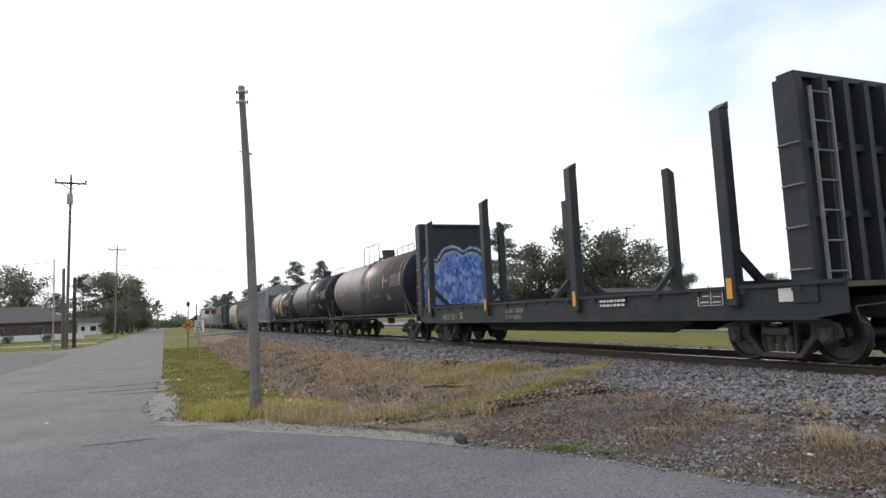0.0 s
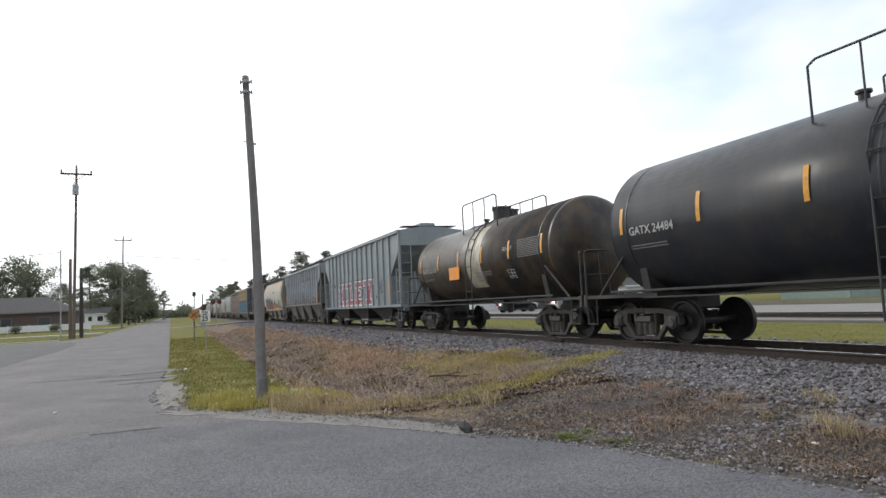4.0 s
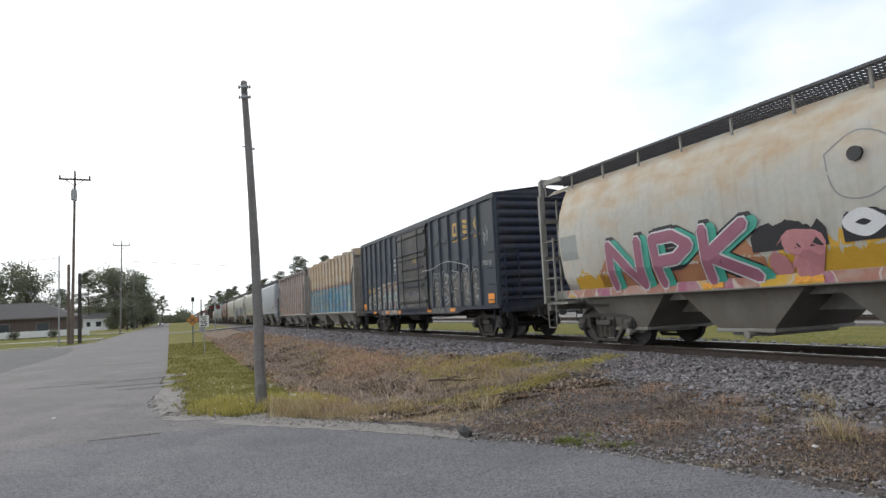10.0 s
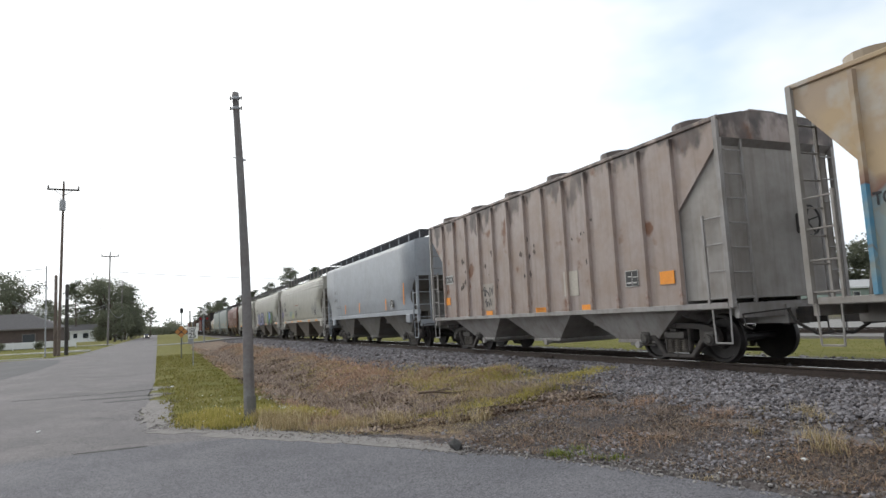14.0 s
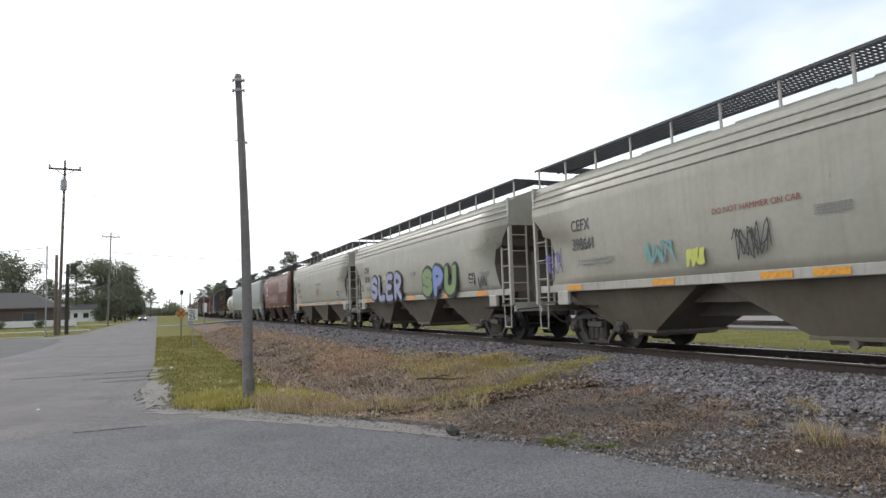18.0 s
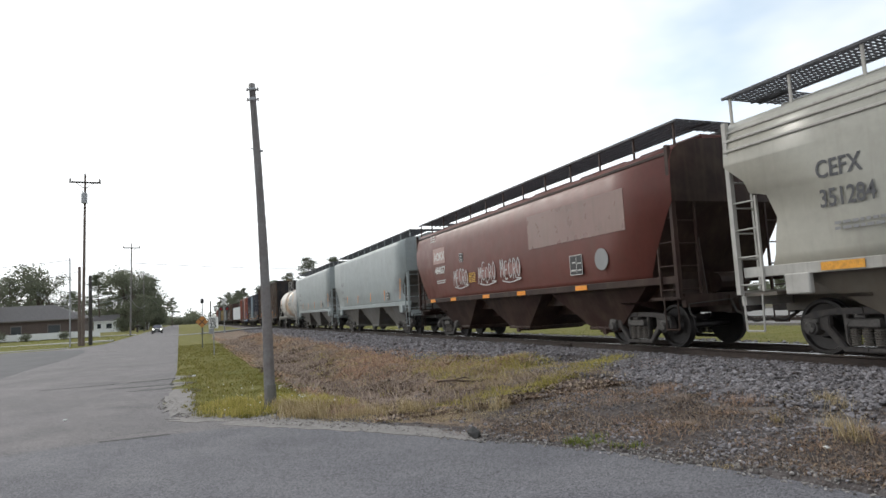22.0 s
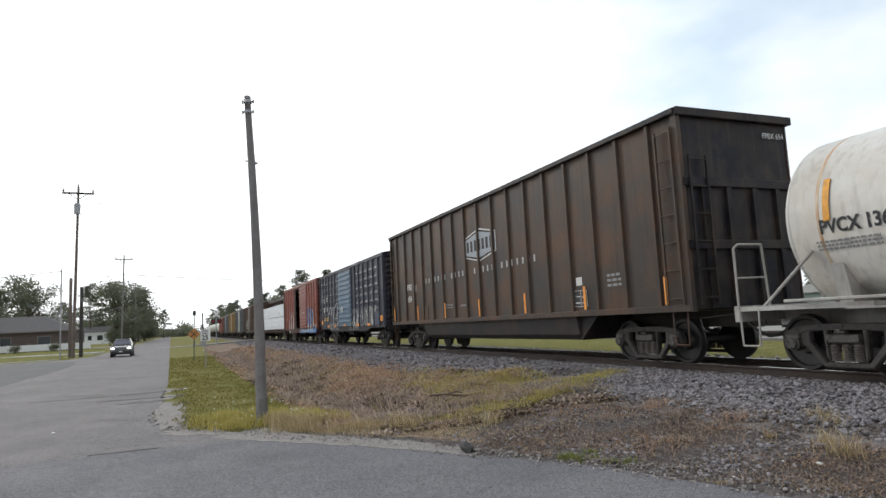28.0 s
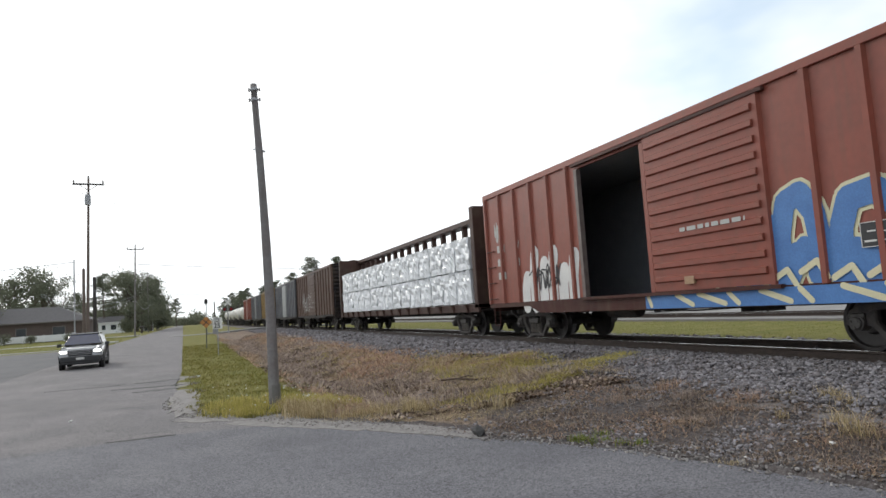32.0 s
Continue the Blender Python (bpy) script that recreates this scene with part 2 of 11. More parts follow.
def ribbon(bm, pts, w, x, n=7):
    """A flat painted stroke through (y, z) points at the plane x, facing -x, with round ends; each dab lies a hair above the last."""
    x -= 0.00001 * len(bm.faces)
    for a, b in zip(pts, pts[1:]):
        x -= 0.00001
        d = Vector((b[0] - a[0], b[1] - a[1]))
        if d.length < 1e-5:
            continue
        q = Vector((-d.y, d.x)).normalized() * w / 2
        bm.faces.new([bm.verts.new((x, p[0] + s * q.x, p[1] + s * q.y)) for p, s in ((a, 1), (b, 1), (b, -1), (a, -1))])
    for p in pts:
        x -= 0.00001
        bm.faces.new([bm.verts.new((x, p[0] + w / 2 * math.cos(2 * math.pi * i / n), p[1] + w / 2 * math.sin(2 * math.pi * i / n))) for i in range(n)])
    return bm


def words(text, size, material, parent, y, z, x, bold=0.0, stretch=1.0, name="lettering", label="", face=-1, lean=0.0):
    """Painted words on a side at the plane x, read from -x (face -1) or painted on an end that faces -y (face 0)."""
    cu = bpy.data.curves.new(name, "FONT")
    cu.body, cu.size, cu.offset, cu.extrude, cu.shear = text, size, bold, 0.001, lean
    cu.resolution_u = 3
    tmp = bpy.data.objects.new(name, cu)
    me = bpy.data.meshes.new_from_object(tmp)
    bpy.data.objects.remove(tmp)
    me.name = name
    me.materials.clear()
    me.materials.append(material)
    ob = new(name, me)
    ob.parent = parent
    turn = Matrix.Rotation(radians(-90), 4, "Z") if face else Matrix()
    ob.matrix_basis = Matrix.Translation((x, y, z) if face else (y, x, z)) @ turn @ Matrix.Rotation(radians(90), 4, "X") @ Matrix.Diagonal((stretch, 1, 1, 1))
    return tagged(ob, label)


def bars(parent, y, z, x, w, h, rows, material, name="stencilling", seed=1, label=""):
    """Small writing that cannot be read: rows of short bars."""
    rnd = random.Random(seed)
    bm = bmesh.new()
    for r in range(rows):
        zz = z - r * h * 1.9
        p = y
        while p > y - w:
            k = min(rnd.uniform(1.0, 3.2) * h, p - (y - w))
            bx(bm, x - 0.003, x, p - k, p, zz - h, zz)
            p -= k + h * 0.7
    return tagged(part(name, bm, material, parent), label, kind="stuff")


def grating(bm, x0, x1, y0, y1, z, step=0.085, bar=0.028):
    """A walkway of crosswise bars with gaps, held by three long bars."""
    for k in range(int((y1 - y0) / step) + 1):
        y = y0 + k * step
        vs = [bm.verts.new(p) for p in ((x0, y, z), (x1, y, z), (x1, y + bar, z), (x0, y + bar, z), (x0, y, z - 0.02), (x1, y, z - 0.02), (x1, y + bar, z - 0.02), (x0, y + bar, z - 0.02))]
        for f in ((0, 1, 2, 3), (7, 6, 5, 4), (0, 4, 5, 1), (2, 6, 7, 3), (1, 5, 6, 2), (3, 7, 4, 0)):
            bm.faces.new([vs[i] for i in f])
    for x in [x0 + (x1 - x0) * i / 6 for i in range(7)]:
        k = 0.022 if x in (x0, x1) else 0.006
        bx(bm, x - k, x + k, y0, y1, z - (0.05 if k > 0.01 else 0.03), z - 0.003)
    return bm

# ---- the large structure: ground, road, track bed ----


def ss(a, b, v):
    t = np.clip((np.asarray(v, float) - a) / (b - a), 0, 1)
    return t * t * (3 - 2 * t)


def right_edge(y):
    return -0.08 - 0.0108 * y


def left_edge(y):
    return right_edge(y) - 6.0


PAVED = ([(right_edge(y), y) for y in (1500, 300, 120, 60, 30, 22)] + [(-0.36, 19.5), (-0.42, 17.5), (-0.30, 15.5), (-0.5, 14.2), (-0.42, 12.8), (-0.2, 11.8), (0.05, 11.1), (0.82, 10.27), (1.2, 9.6), (1.67, 8.93), (2.1, 8.45),
          (2.45, 7.85), (2.7, 7.3), (3.07, 6.69), (3.4, 6.3), (3.64, 5.84), (3.94, 5.32), (4.05, 4.9), (4.21, 4.49), (4.42, 3.82), (4.52, 3.42), (4.7, 2.0), (4.75, -30), (-60, -30), (-60, 54)]
         + [(-9.5, 55.5), (-8.0, 57.5), (left_edge(64), 64), (left_edge(120), 120), (left_edge(300), 300), (left_edge(1500), 1500)])


def inside(poly, x, y):
    x, y = np.asarray(x, float), np.asarray(y, float)
    hit = np.zeros(np.broadcast(x, y).shape, bool)
    for (x0, y0), (x1, y1) in zip(poly, poly[1:] + poly[:1]):
        if y0 != y1:
            hit ^= ((y0 > y) != (y1 > y)) & (x < (x1 - x0) * (y - y0) / (y1 - y0) + x0)
    return hit


def waves(x, y, k=1.0):
    return (np.sin(x * 2.1 * k + 1.3 * np.sin(y * 1.7 * k)) + np.sin(y * 2.6 * k + 1.1 * np.sin(x * 1.3 * k + 2)) + np.sin((x + y) * 4.3 * k)) / 3


def patchy(x, y, scale, seed):
    """Smooth uneven patches between 0 and 1, of about 1 / scale metres."""
    g = np.random.RandomState(seed).rand(64, 64)
    out, amp, total = 0.0, 1.0, 0.0
    for k in range(3):
        u, v = np.asarray(x, float) * scale * 2 ** k + 7.3 * k, np.asarray(y, float) * scale * 2 ** k + 3.1 * k
        i, j = np.floor(u).astype(int), np.floor(v).astype(int)
        a, b = u - i, v - j
        a, b = a * a * (3 - 2 * a), b * b * (3 - 2 * b)
        out = out + amp * ((g[i % 64, j % 64] * (1 - a) + g[(i + 1) % 64, j % 64] * a) * (1 - b) + (g[i % 64, (j + 1) % 64] * (1 - a) + g[(i + 1) % 64, (j + 1) % 64] * a) * b)
        total, amp = total + amp, amp * 0.55
    return out / total


def land(x, y):
    """The height of the ground."""
    x, y = np.asarray(x, float), np.asarray(y, float)
    z = 0.15 * ss(3.6, 7.6, x) * (1 - ss(13.2, 17.0, x))
    z = z - 0.36 * ss(8.5, 14, y) * (1 - ss(70, 84, y)) * np.exp(-((x - 3.5) / 1.0) ** 2)
    z = z + 0.05 * ss(0.2, 2.0, x) * (1 - ss(9, 10, x)) * waves(x, y) * ss(9, 12, y)
    z = z + 0.10 * np.exp(-(((x - 7.3) / 1.2) ** 2 + ((y - 13.0) / 1.3) ** 2))
    z = z + 0.12 * ss(7.5, 16, -x) * ss(56, 62, y)
    z = z + 0.16 * (patchy(x, y, 1.1, 71) - 0.5) * ss(3.9, 4.8, x) * (1 - ss(8.0, 9.0, x)) * (1 - ss(30, 40, y)) * (y > 2)
    return z - 0.05 * inside(PAVED, x, y)


def sheet(name, xs, ys, zf, material, flip=False):
    """A sheet over a grid of xs and ys."""
    gx, gy = np.meshgrid(xs, ys, indexing="ij")
    gz = zf(gx, gy)
    co = np.stack((gx, gy, gz), -1).reshape(-1, 3)
    i = np.arange(len(xs) * len(ys)).reshape(len(xs), len(ys))
    q = np.stack((i[:-1, :-1], i[1:, :-1], i[1:, 1:], i[:-1, 1:]), -1).reshape(-1, 4)
    me = bpy.data.meshes.new(name)
    me.from_pydata(co.tolist(), [], q.tolist())
    me.materials.append(material)
    me.shade_smooth()
    return new(name, me), co


def cover_material():
    """Ground cover: green verge, dry brown bank, bare grit; how much of each is stored with the points of the ground."""
    m = bpy.data.materials.new("ground_cover")
    m.use_nodes = True
    n, l = m.node_tree.nodes, m.node_tree.links
    b = n["Principled BSDF"]
    co = n.new("ShaderNodeTexCoord")

    def tex(sc, det=5.0):
        t = n.new("ShaderNodeTexNoise")
        t.inputs["Scale"].default_value, t.inputs["Detail"].default_value = sc, det
        l.new(co.outputs["Object"], t.inputs["Vector"])
        return t.outputs["Fac"]

    def mr(v, a, c, hi=1.0):
        r = n.new("ShaderNodeMapRange")
        r.inputs["From Min"].default_value, r.inputs["From Max"].default_value, r.inputs["To Max"].default_value = a, c, hi
        l.new(v, r.inputs["Value"])
        return r.outputs["Result"]

    def mx(f, a, c):
        x = n.new("ShaderNodeMix")
        x.data_type = "RGBA"
        for v, k in ((f, "Factor"), (a, "A"), (c, "B")):
            if isinstance(v, tuple):
                x.inputs[k].default_value = (*v, 1)
            else:
                l.new(v, x.inputs[k])
        return x.outputs["Result"]

    def attr(name):
        a = n.new("ShaderNodeAttribute")
        a.attribute_name = name
        return a.outputs["Fac"]
    green = mx(mr(tex(0.9), 0.4, 0.62), (0.150, 0.146, 0.038), (0.205, 0.180, 0.055))
    green = mx(mr(tex(22.0), 0.45, 0.75, 0.6), green, (0.070, 0.080, 0.026))
    dry = mx(mr(tex(1.3), 0.38, 0.62), (0.225, 0.165, 0.130), (0.28, 0.215, 0.155))
    dry = mx(mr(tex(9.0), 0.45, 0.62, 0.85), dry, (0.105, 0.076, 0.063))
    dry = mx(mr(tex(45.0), 0.5, 0.75, 0.6), dry, (0.18, 0.14, 0.095))
    bare = mx(mr(tex(14.0), 0.4, 0.65), (0.115, 0.099, 0.095), (0.048, 0.038, 0.035))
    bare = mx(mr(tex(60.0), 0.5, 0.7, 0.7), bare, (0.20, 0.19, 0.18))

    def ragged(a, sc):
        s = n.new("ShaderNodeMath")
        s.operation = "MULTIPLY_ADD"
        l.new(tex(sc), s.inputs[0])
        s.inputs[1].default_value = 0.9
        l.new(a, s.inputs[2])
        return mr(s.outputs["Value"], 0.85, 1.05)
    col = mx(ragged(attr("dry"), 2.0), green, dry)
    col = mx(ragged(attr("bare"), 3.0), col, bare)
    col = mx(ragged(attr("sand"), 4.0), col, mx(mr(tex(7.0), 0.4, 0.65), (0.27, 0.255, 0.23), (0.19, 0.178, 0.16)))
    l.new(col, b.inputs["Base Color"])
    b.inputs["Roughness"].default_value = 0.95
    b.inputs["Specular IOR Level"].default_value = 0.15
    bp = n.new("ShaderNodeBump")
    bp.inputs["Strength"].default_value, bp.inputs["Distance"].default_value = 0.7, 0.05
    l.new(tex(30.0), bp.inputs["Height"])
    l.new(bp.outputs["Normal"], b.inputs["Normal"])
    return m


def asphalt_material():
    m = surface("worn_asphalt", (0.135, 0.129, 0.138), (0.100, 0.096, 0.104), 0.35, 0.8, 0.88, dirt=(0.206, 0.196, 0.196), dirt_amount=0.35, grain=0.22, bump=0.22, bump_scale=150.0)
    n, l = m.node_tree.nodes, m.node_tree.links
    b = n["Principled BSDF"]
    src = b.inputs["Base Color"].links[0].from_socket
    co = n["Texture Coordinate"]

    def crack(scale, width, warp, strength, base):
        nz, add, vo, mr, mx = (n.new("ShaderNodeTexNoise"), n.new("ShaderNodeVectorMath"), n.new("ShaderNodeTexVoronoi"), n.new("ShaderNodeMapRange"), n.new("ShaderNodeMix"))
        nz.inputs["Scale"].default_value = 1.8
        add.operation = "MULTIPLY_ADD"
        add.inputs[1].default_value = (warp, warp, 0)
        l.new(co.outputs["Object"], nz.inputs["Vector"])
        l.new(nz.outputs["Color"], add.inputs[0])
        l.new(co.outputs["Object"], add.inputs[2])
        vo.feature = "DISTANCE_TO_EDGE"
        vo.inputs["Scale"].default_value = scale
        l.new(add.outputs["Vector"], vo.inputs["Vector"])
        mr.inputs["From Min"].default_value, mr.inputs["From Max"].default_value = 0.0, width
        mr.inputs["To Min"].default_value, mr.inputs["To Max"].default_value = strength, 0.0
        l.new(vo.outputs["Distance"], mr.inputs["Value"])
        mx.data_type = "RGBA"
        l.new(mr.outputs["Result"], mx.inputs["Factor"])
        l.new(base, mx.inputs["A"])
        mx.inputs["B"].default_value = (0.045, 0.043, 0.04, 1)
        return mx.outputs["Result"]
    # the stones of the mix, each a little lighter or darker
    vc, sp, mr, mu, gr = n.new("ShaderNodeTexVoronoi"), n.new("ShaderNodeSeparateColor"), n.new("ShaderNodeMapRange"), n.new("ShaderNodeMix"), n.new("ShaderNodeCombineColor")
    vc.inputs["Scale"].default_value = 88.0
    l.new(co.outputs["Object"], vc.inputs["Vector"])
    l.new(vc.outputs["Color"], sp.inputs["Color"])
    mr.inputs["To Min"].default_value, mr.inputs["To Max"].default_value = 0.40, 1.60
    l.new(sp.outputs["Red"], mr.inputs["Value"])
    for i in range(3):
        l.new(mr.outputs["Result"], gr.inputs[i])
    mu.data_type, mu.blend_type = "RGBA", "MULTIPLY"
    mu.inputs["Factor"].default_value = 1.0
    l.new(src, mu.inputs["A"])
    l.new(gr.outputs["Color"], mu.inputs["B"])
    # the junction apron is a newer, bluer layer than the sandy old road
    xyz, wob, addw, edge, tint, mul = (n.new("ShaderNodeSeparateXYZ"), n.new("ShaderNodeTexNoise"), n.new("ShaderNodeMath"), n.new("ShaderNodeMapRange"), n.new("ShaderNodeMix"), n.new("ShaderNodeMix"))
    wob.inputs["Scale"].default_value = 0.6
    l.new(co.outputs["Object"], wob.inputs["Vector"])
    l.new(co.outputs["Object"], xyz.inputs["Vector"])
    addw.operation = "MULTIPLY_ADD"
    l.new(wob.outputs["Fac"], addw.inputs[0])
    addw.inputs[1].default_value = 0.8
    l.new(xyz.outputs["Y"], addw.inputs[2])
    edge.inputs["From Min"].default_value, edge.inputs["From Max"].default_value = 9.9, 10.15
    l.new(addw.outputs["Value"], edge.inputs["Value"])
    tint.data_type = mul.data_type = "RGBA"
    mul.blend_type = "MULTIPLY"
    mul.inputs["Factor"].default_value = 1.0
    tint.inputs["A"].default_value, tint.inputs["B"].default_value = (0.90, 0.915, 0.94, 1), (1.06, 1.02, 0.97, 1)
    l.new(edge.outputs["Result"], tint.inputs["Factor"])
    l.new(mu.outputs["Result"], mul.inputs["A"])
    l.new(tint.outputs["Result"], mul.inputs["B"])
    out = crack(0.16, 0.004, 1.2, 0.55, mul.outputs["Result"])
    l.new(out, b.inputs["Base Color"])
    return m


COVER, ASPHALT = cover_material(), asphalt_material()
xs = np.unique(np.concatenate((np.linspace(-1400, -60, 18), np.linspace(-60, -3, 40), np.linspace(-3, 9.2, 110), np.linspace(9.2, 30, 40), np.linspace(30, 1400, 20))))
ys = np.unique(np.concatenate((np.linspace(-1400, -60, 6), np.linspace(-60, 2, 14), np.linspace(2, 24, 180), np.linspace(24, 100, 150), np.linspace(100, 400, 40), np.linspace(400, 2600, 14))))
ground, gco = sheet("ground", xs, ys, land, COVER)
tagged(ground, "grass and dry weeds sloping up to a railway bank", "ground", kind="structure")
gx, gy = gco[:, 0], gco[:, 1]
dry = ss(1.9, 3.2, gx + 0.25 * waves(gx, gy)) * (1 - ss(13.0, 14.2, gx)) * (1 - ss(86, 96, gy)) * 1.0
dry = np.maximum(dry, ss(1.0, 1.8, gx) * (1 - ss(10.4, 11.2, gy)) * (gy > 2) * (gx < 8))
dry = dry * (1 - 0.95 * np.exp(-(((gx - 7.2) / 1.1) ** 2 + ((gy - 12.6) / 1.2) ** 2))) * (1 - 0.8 * np.exp(-(((gx - 5.4) / 0.7) ** 2 + ((gy - 12.8) / 1.2) ** 2)))
bare = 0.95 * (1 - ss(0.35, 0.85, np.min([np.hypot(gx - a, gy - b) for a, b in PAVED[6:24]], axis=0))) * (gy < 22) + 0.95 * ss(2.9, 4.2, gx) * (1 - ss(8.0, 11.0, gy + 0.4 * waves(gx, gy))) + 0.7 * ss(5.9, 7.0, gx) * (1 - ss(13.4, 15, gx)) * (1 - ss(86, 96, gy))
bare = bare + 0.8 * ss(22.5, 23.5, gx) * (1 - ss(30, 31, gx)) * (gy > -40) * (gy < 200)
sand = 0.75 * (1 - ss(0.25, 0.62, np.min([np.hypot(gx - a, (gy - b) * 0.55) for a, b in PAVED[6:15]], axis=0))) * (gy < 24)
for key, val in (("dry", dry), ("bare", np.clip(bare, 0, 1)), ("sand", sand)):
    a = ground.data.attributes.new(key, "FLOAT", "POINT")
    a.data.foreach_set("value", val.astype(np.float32))

bm = prism(bmesh.new(), PAVED, "z", -0.14, 0.0)
road = part("road", bm, ASPHALT, None)
tagged(road, "worn grey asphalt road with a wide junction apron", "road", kind="structure")

SAND = surface("sandy_grit", (0.245, 0.229, 0.218), (0.165, 0.153, 0.146), 6.0, 0.7, 0.95, dirt=(0.14, 0.11, 0.085), dirt_amount=0.4, bump=0.5, bump_scale=40)


def ragged_patch(name, cx, cy, rx, ry, z, material, seed, label, turn=0.0, n=40):
    rnd = random.Random(seed)
    pts = []
    for i in range(n):
        a = 2 * math.pi * i / n
        k = 1 + 0.5 * noise.noise(Vector((math.cos(a) * 1.8, math.sin(a) * 1.8, seed))) + 0.5 * noise.noise(Vector((math.cos(a) * 5, math.sin(a) * 5, seed))) + rnd.uniform(-.12, .12)
        u, v = rx * k * math.cos(a), ry * k * math.sin(a)
        pts.append((cx + u * math.cos(turn) - v * math.sin(turn), cy + u * math.sin(turn) + v * math.cos(turn)))
    return tagged(part(name, prism(bmesh.new(), pts, "z", z - 0.02, z), material), label, "road patch", kind="structure")


ragged_patch("sand_patch", 1.3, 9.5, 0.34, 1.45, 0.004, SAND, 3, "pale grit along the road's edge", turn=0.68)
ragged_patch("sand_patch", 2.55, 7.75, 0.24, 1.1, 0.008, SAND, 4, "pale grit along the road's edge", turn=0.55)
TAR = surface("tar_patch", (0.075, 0.073, 0.072), (0.11, 0.105, 0.10), 3.0, 0.7, 0.85, grain=0.25, bump=0.3, bump_scale=60)
for i, (cx, cy, a, b, t) in enumerate(((-0.65, 9.72, 0.36, 0.05, 0.0), (-0.75, 16.6, 0.5, 0.16, 0.1), (-1.0, 17.6, 0.75, 0.12, -0.1), (-0.85, 19.2, 0.5, 0.12, 0.1), (-2.6, 19.0, 0.7, 0.05, 0.0), (-4.2, 44.0, 0.5, 0.3, 0.0))):
    ragged_patch("tar_patch", cx, cy, a, b, 0.006, TAR if i < 5 else SAND, 20 + i, "dark patched crack in the road" if i < 5 else "pale mark on the road", t)

ragged_patch("sand_patch", -0.16, 13.7, 0.30, 1.9, 0.010, SAND, 8, "pale sand washed along the road's edge")
ragged_patch("sand_patch", 0.35, 10.75, 0.28, 0.75, 0.006, SAND, 9, "pale sand washed along the road's edge", turn=0.9)
LOT = surface("dark_lot_asphalt", (0.088, 0.087, 0.092), (0.066, 0.065, 0.069), 0.5, 0.8, 0.9, dirt=(0.13, 0.125, 0.12), dirt_amount=0.3, grain=0.2, bump=0.25, bump_scale=90.0)
lot = prism(bmesh.new(), [(-59.8, -29.5), (-5.9, -29.5), (-5.75, 8), (-5.55, 20), (-5.8, 30), (-5.6, 38), (-5.95, 46), (-6.7, 51.5), (-9.6, 54.2), (-59.8, 53.4)], "z", -0.1, 0.004)
tagged(part("side_lot", lot, LOT), "darker old asphalt of a side street", "road", kind="structure")

# side road that climbs to the level crossing
CROSS = surface("pale_asphalt", (0.20, 0.197, 0.192), (0.16, 0.157, 0.152), 1.0, 0.7, 0.9)
rows = [[(x, y, z + 0.012) for x, z in ((-2.5, 0.0), (1.0, 0.02), (4.0, 0.16), (7.5, 0.34), (9.7, 0.38), (11.5, 0.38), (14.5, 0.25), (22, 0.02))] for y in (85.5, 88, 90.5)]
tagged(part("crossing_road", skin(bmesh.new(), rows, 0.25), CROSS), "pale side road climbing to a level crossing", "road", kind="structure")
# house drive and pavement strips on the far side of the road
CONC = surface("pale_concrete", (0.42, 0.41, 0.39), (0.34, 0.33, 0.31), 1.5, 0.6, 0.9)
for x0, x1, y0, y1, z in ((-60, -8.6, 57.0, 57.7, 0.06), (-70, -7.2, 74, 76.5, 0.125), (-70, -7.6, 112, 115, 0.125)):
    tagged(part("drive", box(x0, x1, y0, y1, z - 0.2, z + 0.01), CONC), "pale concrete drive across the grass", "driveway", kind="structure")
# gravel yard behind the track
tagged(part("gravel_yard", box(24.5, 44, -40, 160, -0.2, 0.03), surface("grey_gravel", (0.25, 0.24, 0.225), (0.18, 0.17, 0.16), 0.8, 0.7, 0.95, grain=0.3)), "grey gravel yard beyond the track", "yard", kind="structure")

# track bed
BALLAST = surface("ballast_bed", (0.155, 0.146, 0.146), (0.085, 0.077, 0.075), 6.0, 0.8, 0.95, dirt=(0.13, 0.085, 0.06), dirt_amount=0.5, bump=0.9, bump_scale=22, grain=0.3)


def bed(x, y):
    return 0.045 + 0.155 * ss(6.5, 9.1, x) * (1 - ss(12.2, 14.8, x)) + 0.02 * waves(x * 3, y * 3) * (np.abs(x - 10.6) > 1.6) + land(x, y) * ((x < 6.6) | (x > 14.7)) * 0.6 - 0.09 * ((x < 6.2) | (x > 15))


bxs = np.unique(np.concatenate((np.linspace(6.0, 9.3, 34), np.linspace(9.3, 15.2, 16))))
bys = np.unique(np.concatenate((np.linspace(-420, -45, 8), np.linspace(-45, 2, 20), np.linspace(2, 30, 200), np.linspace(30, 90, 80), np.linspace(90, 900, 40))))
ballast, _ = sheet("track_bed", bxs, bys, bed, BALLAST)
tagged(ballast, "grey stone ballast bed under the rails", "track bed", kind="structure")

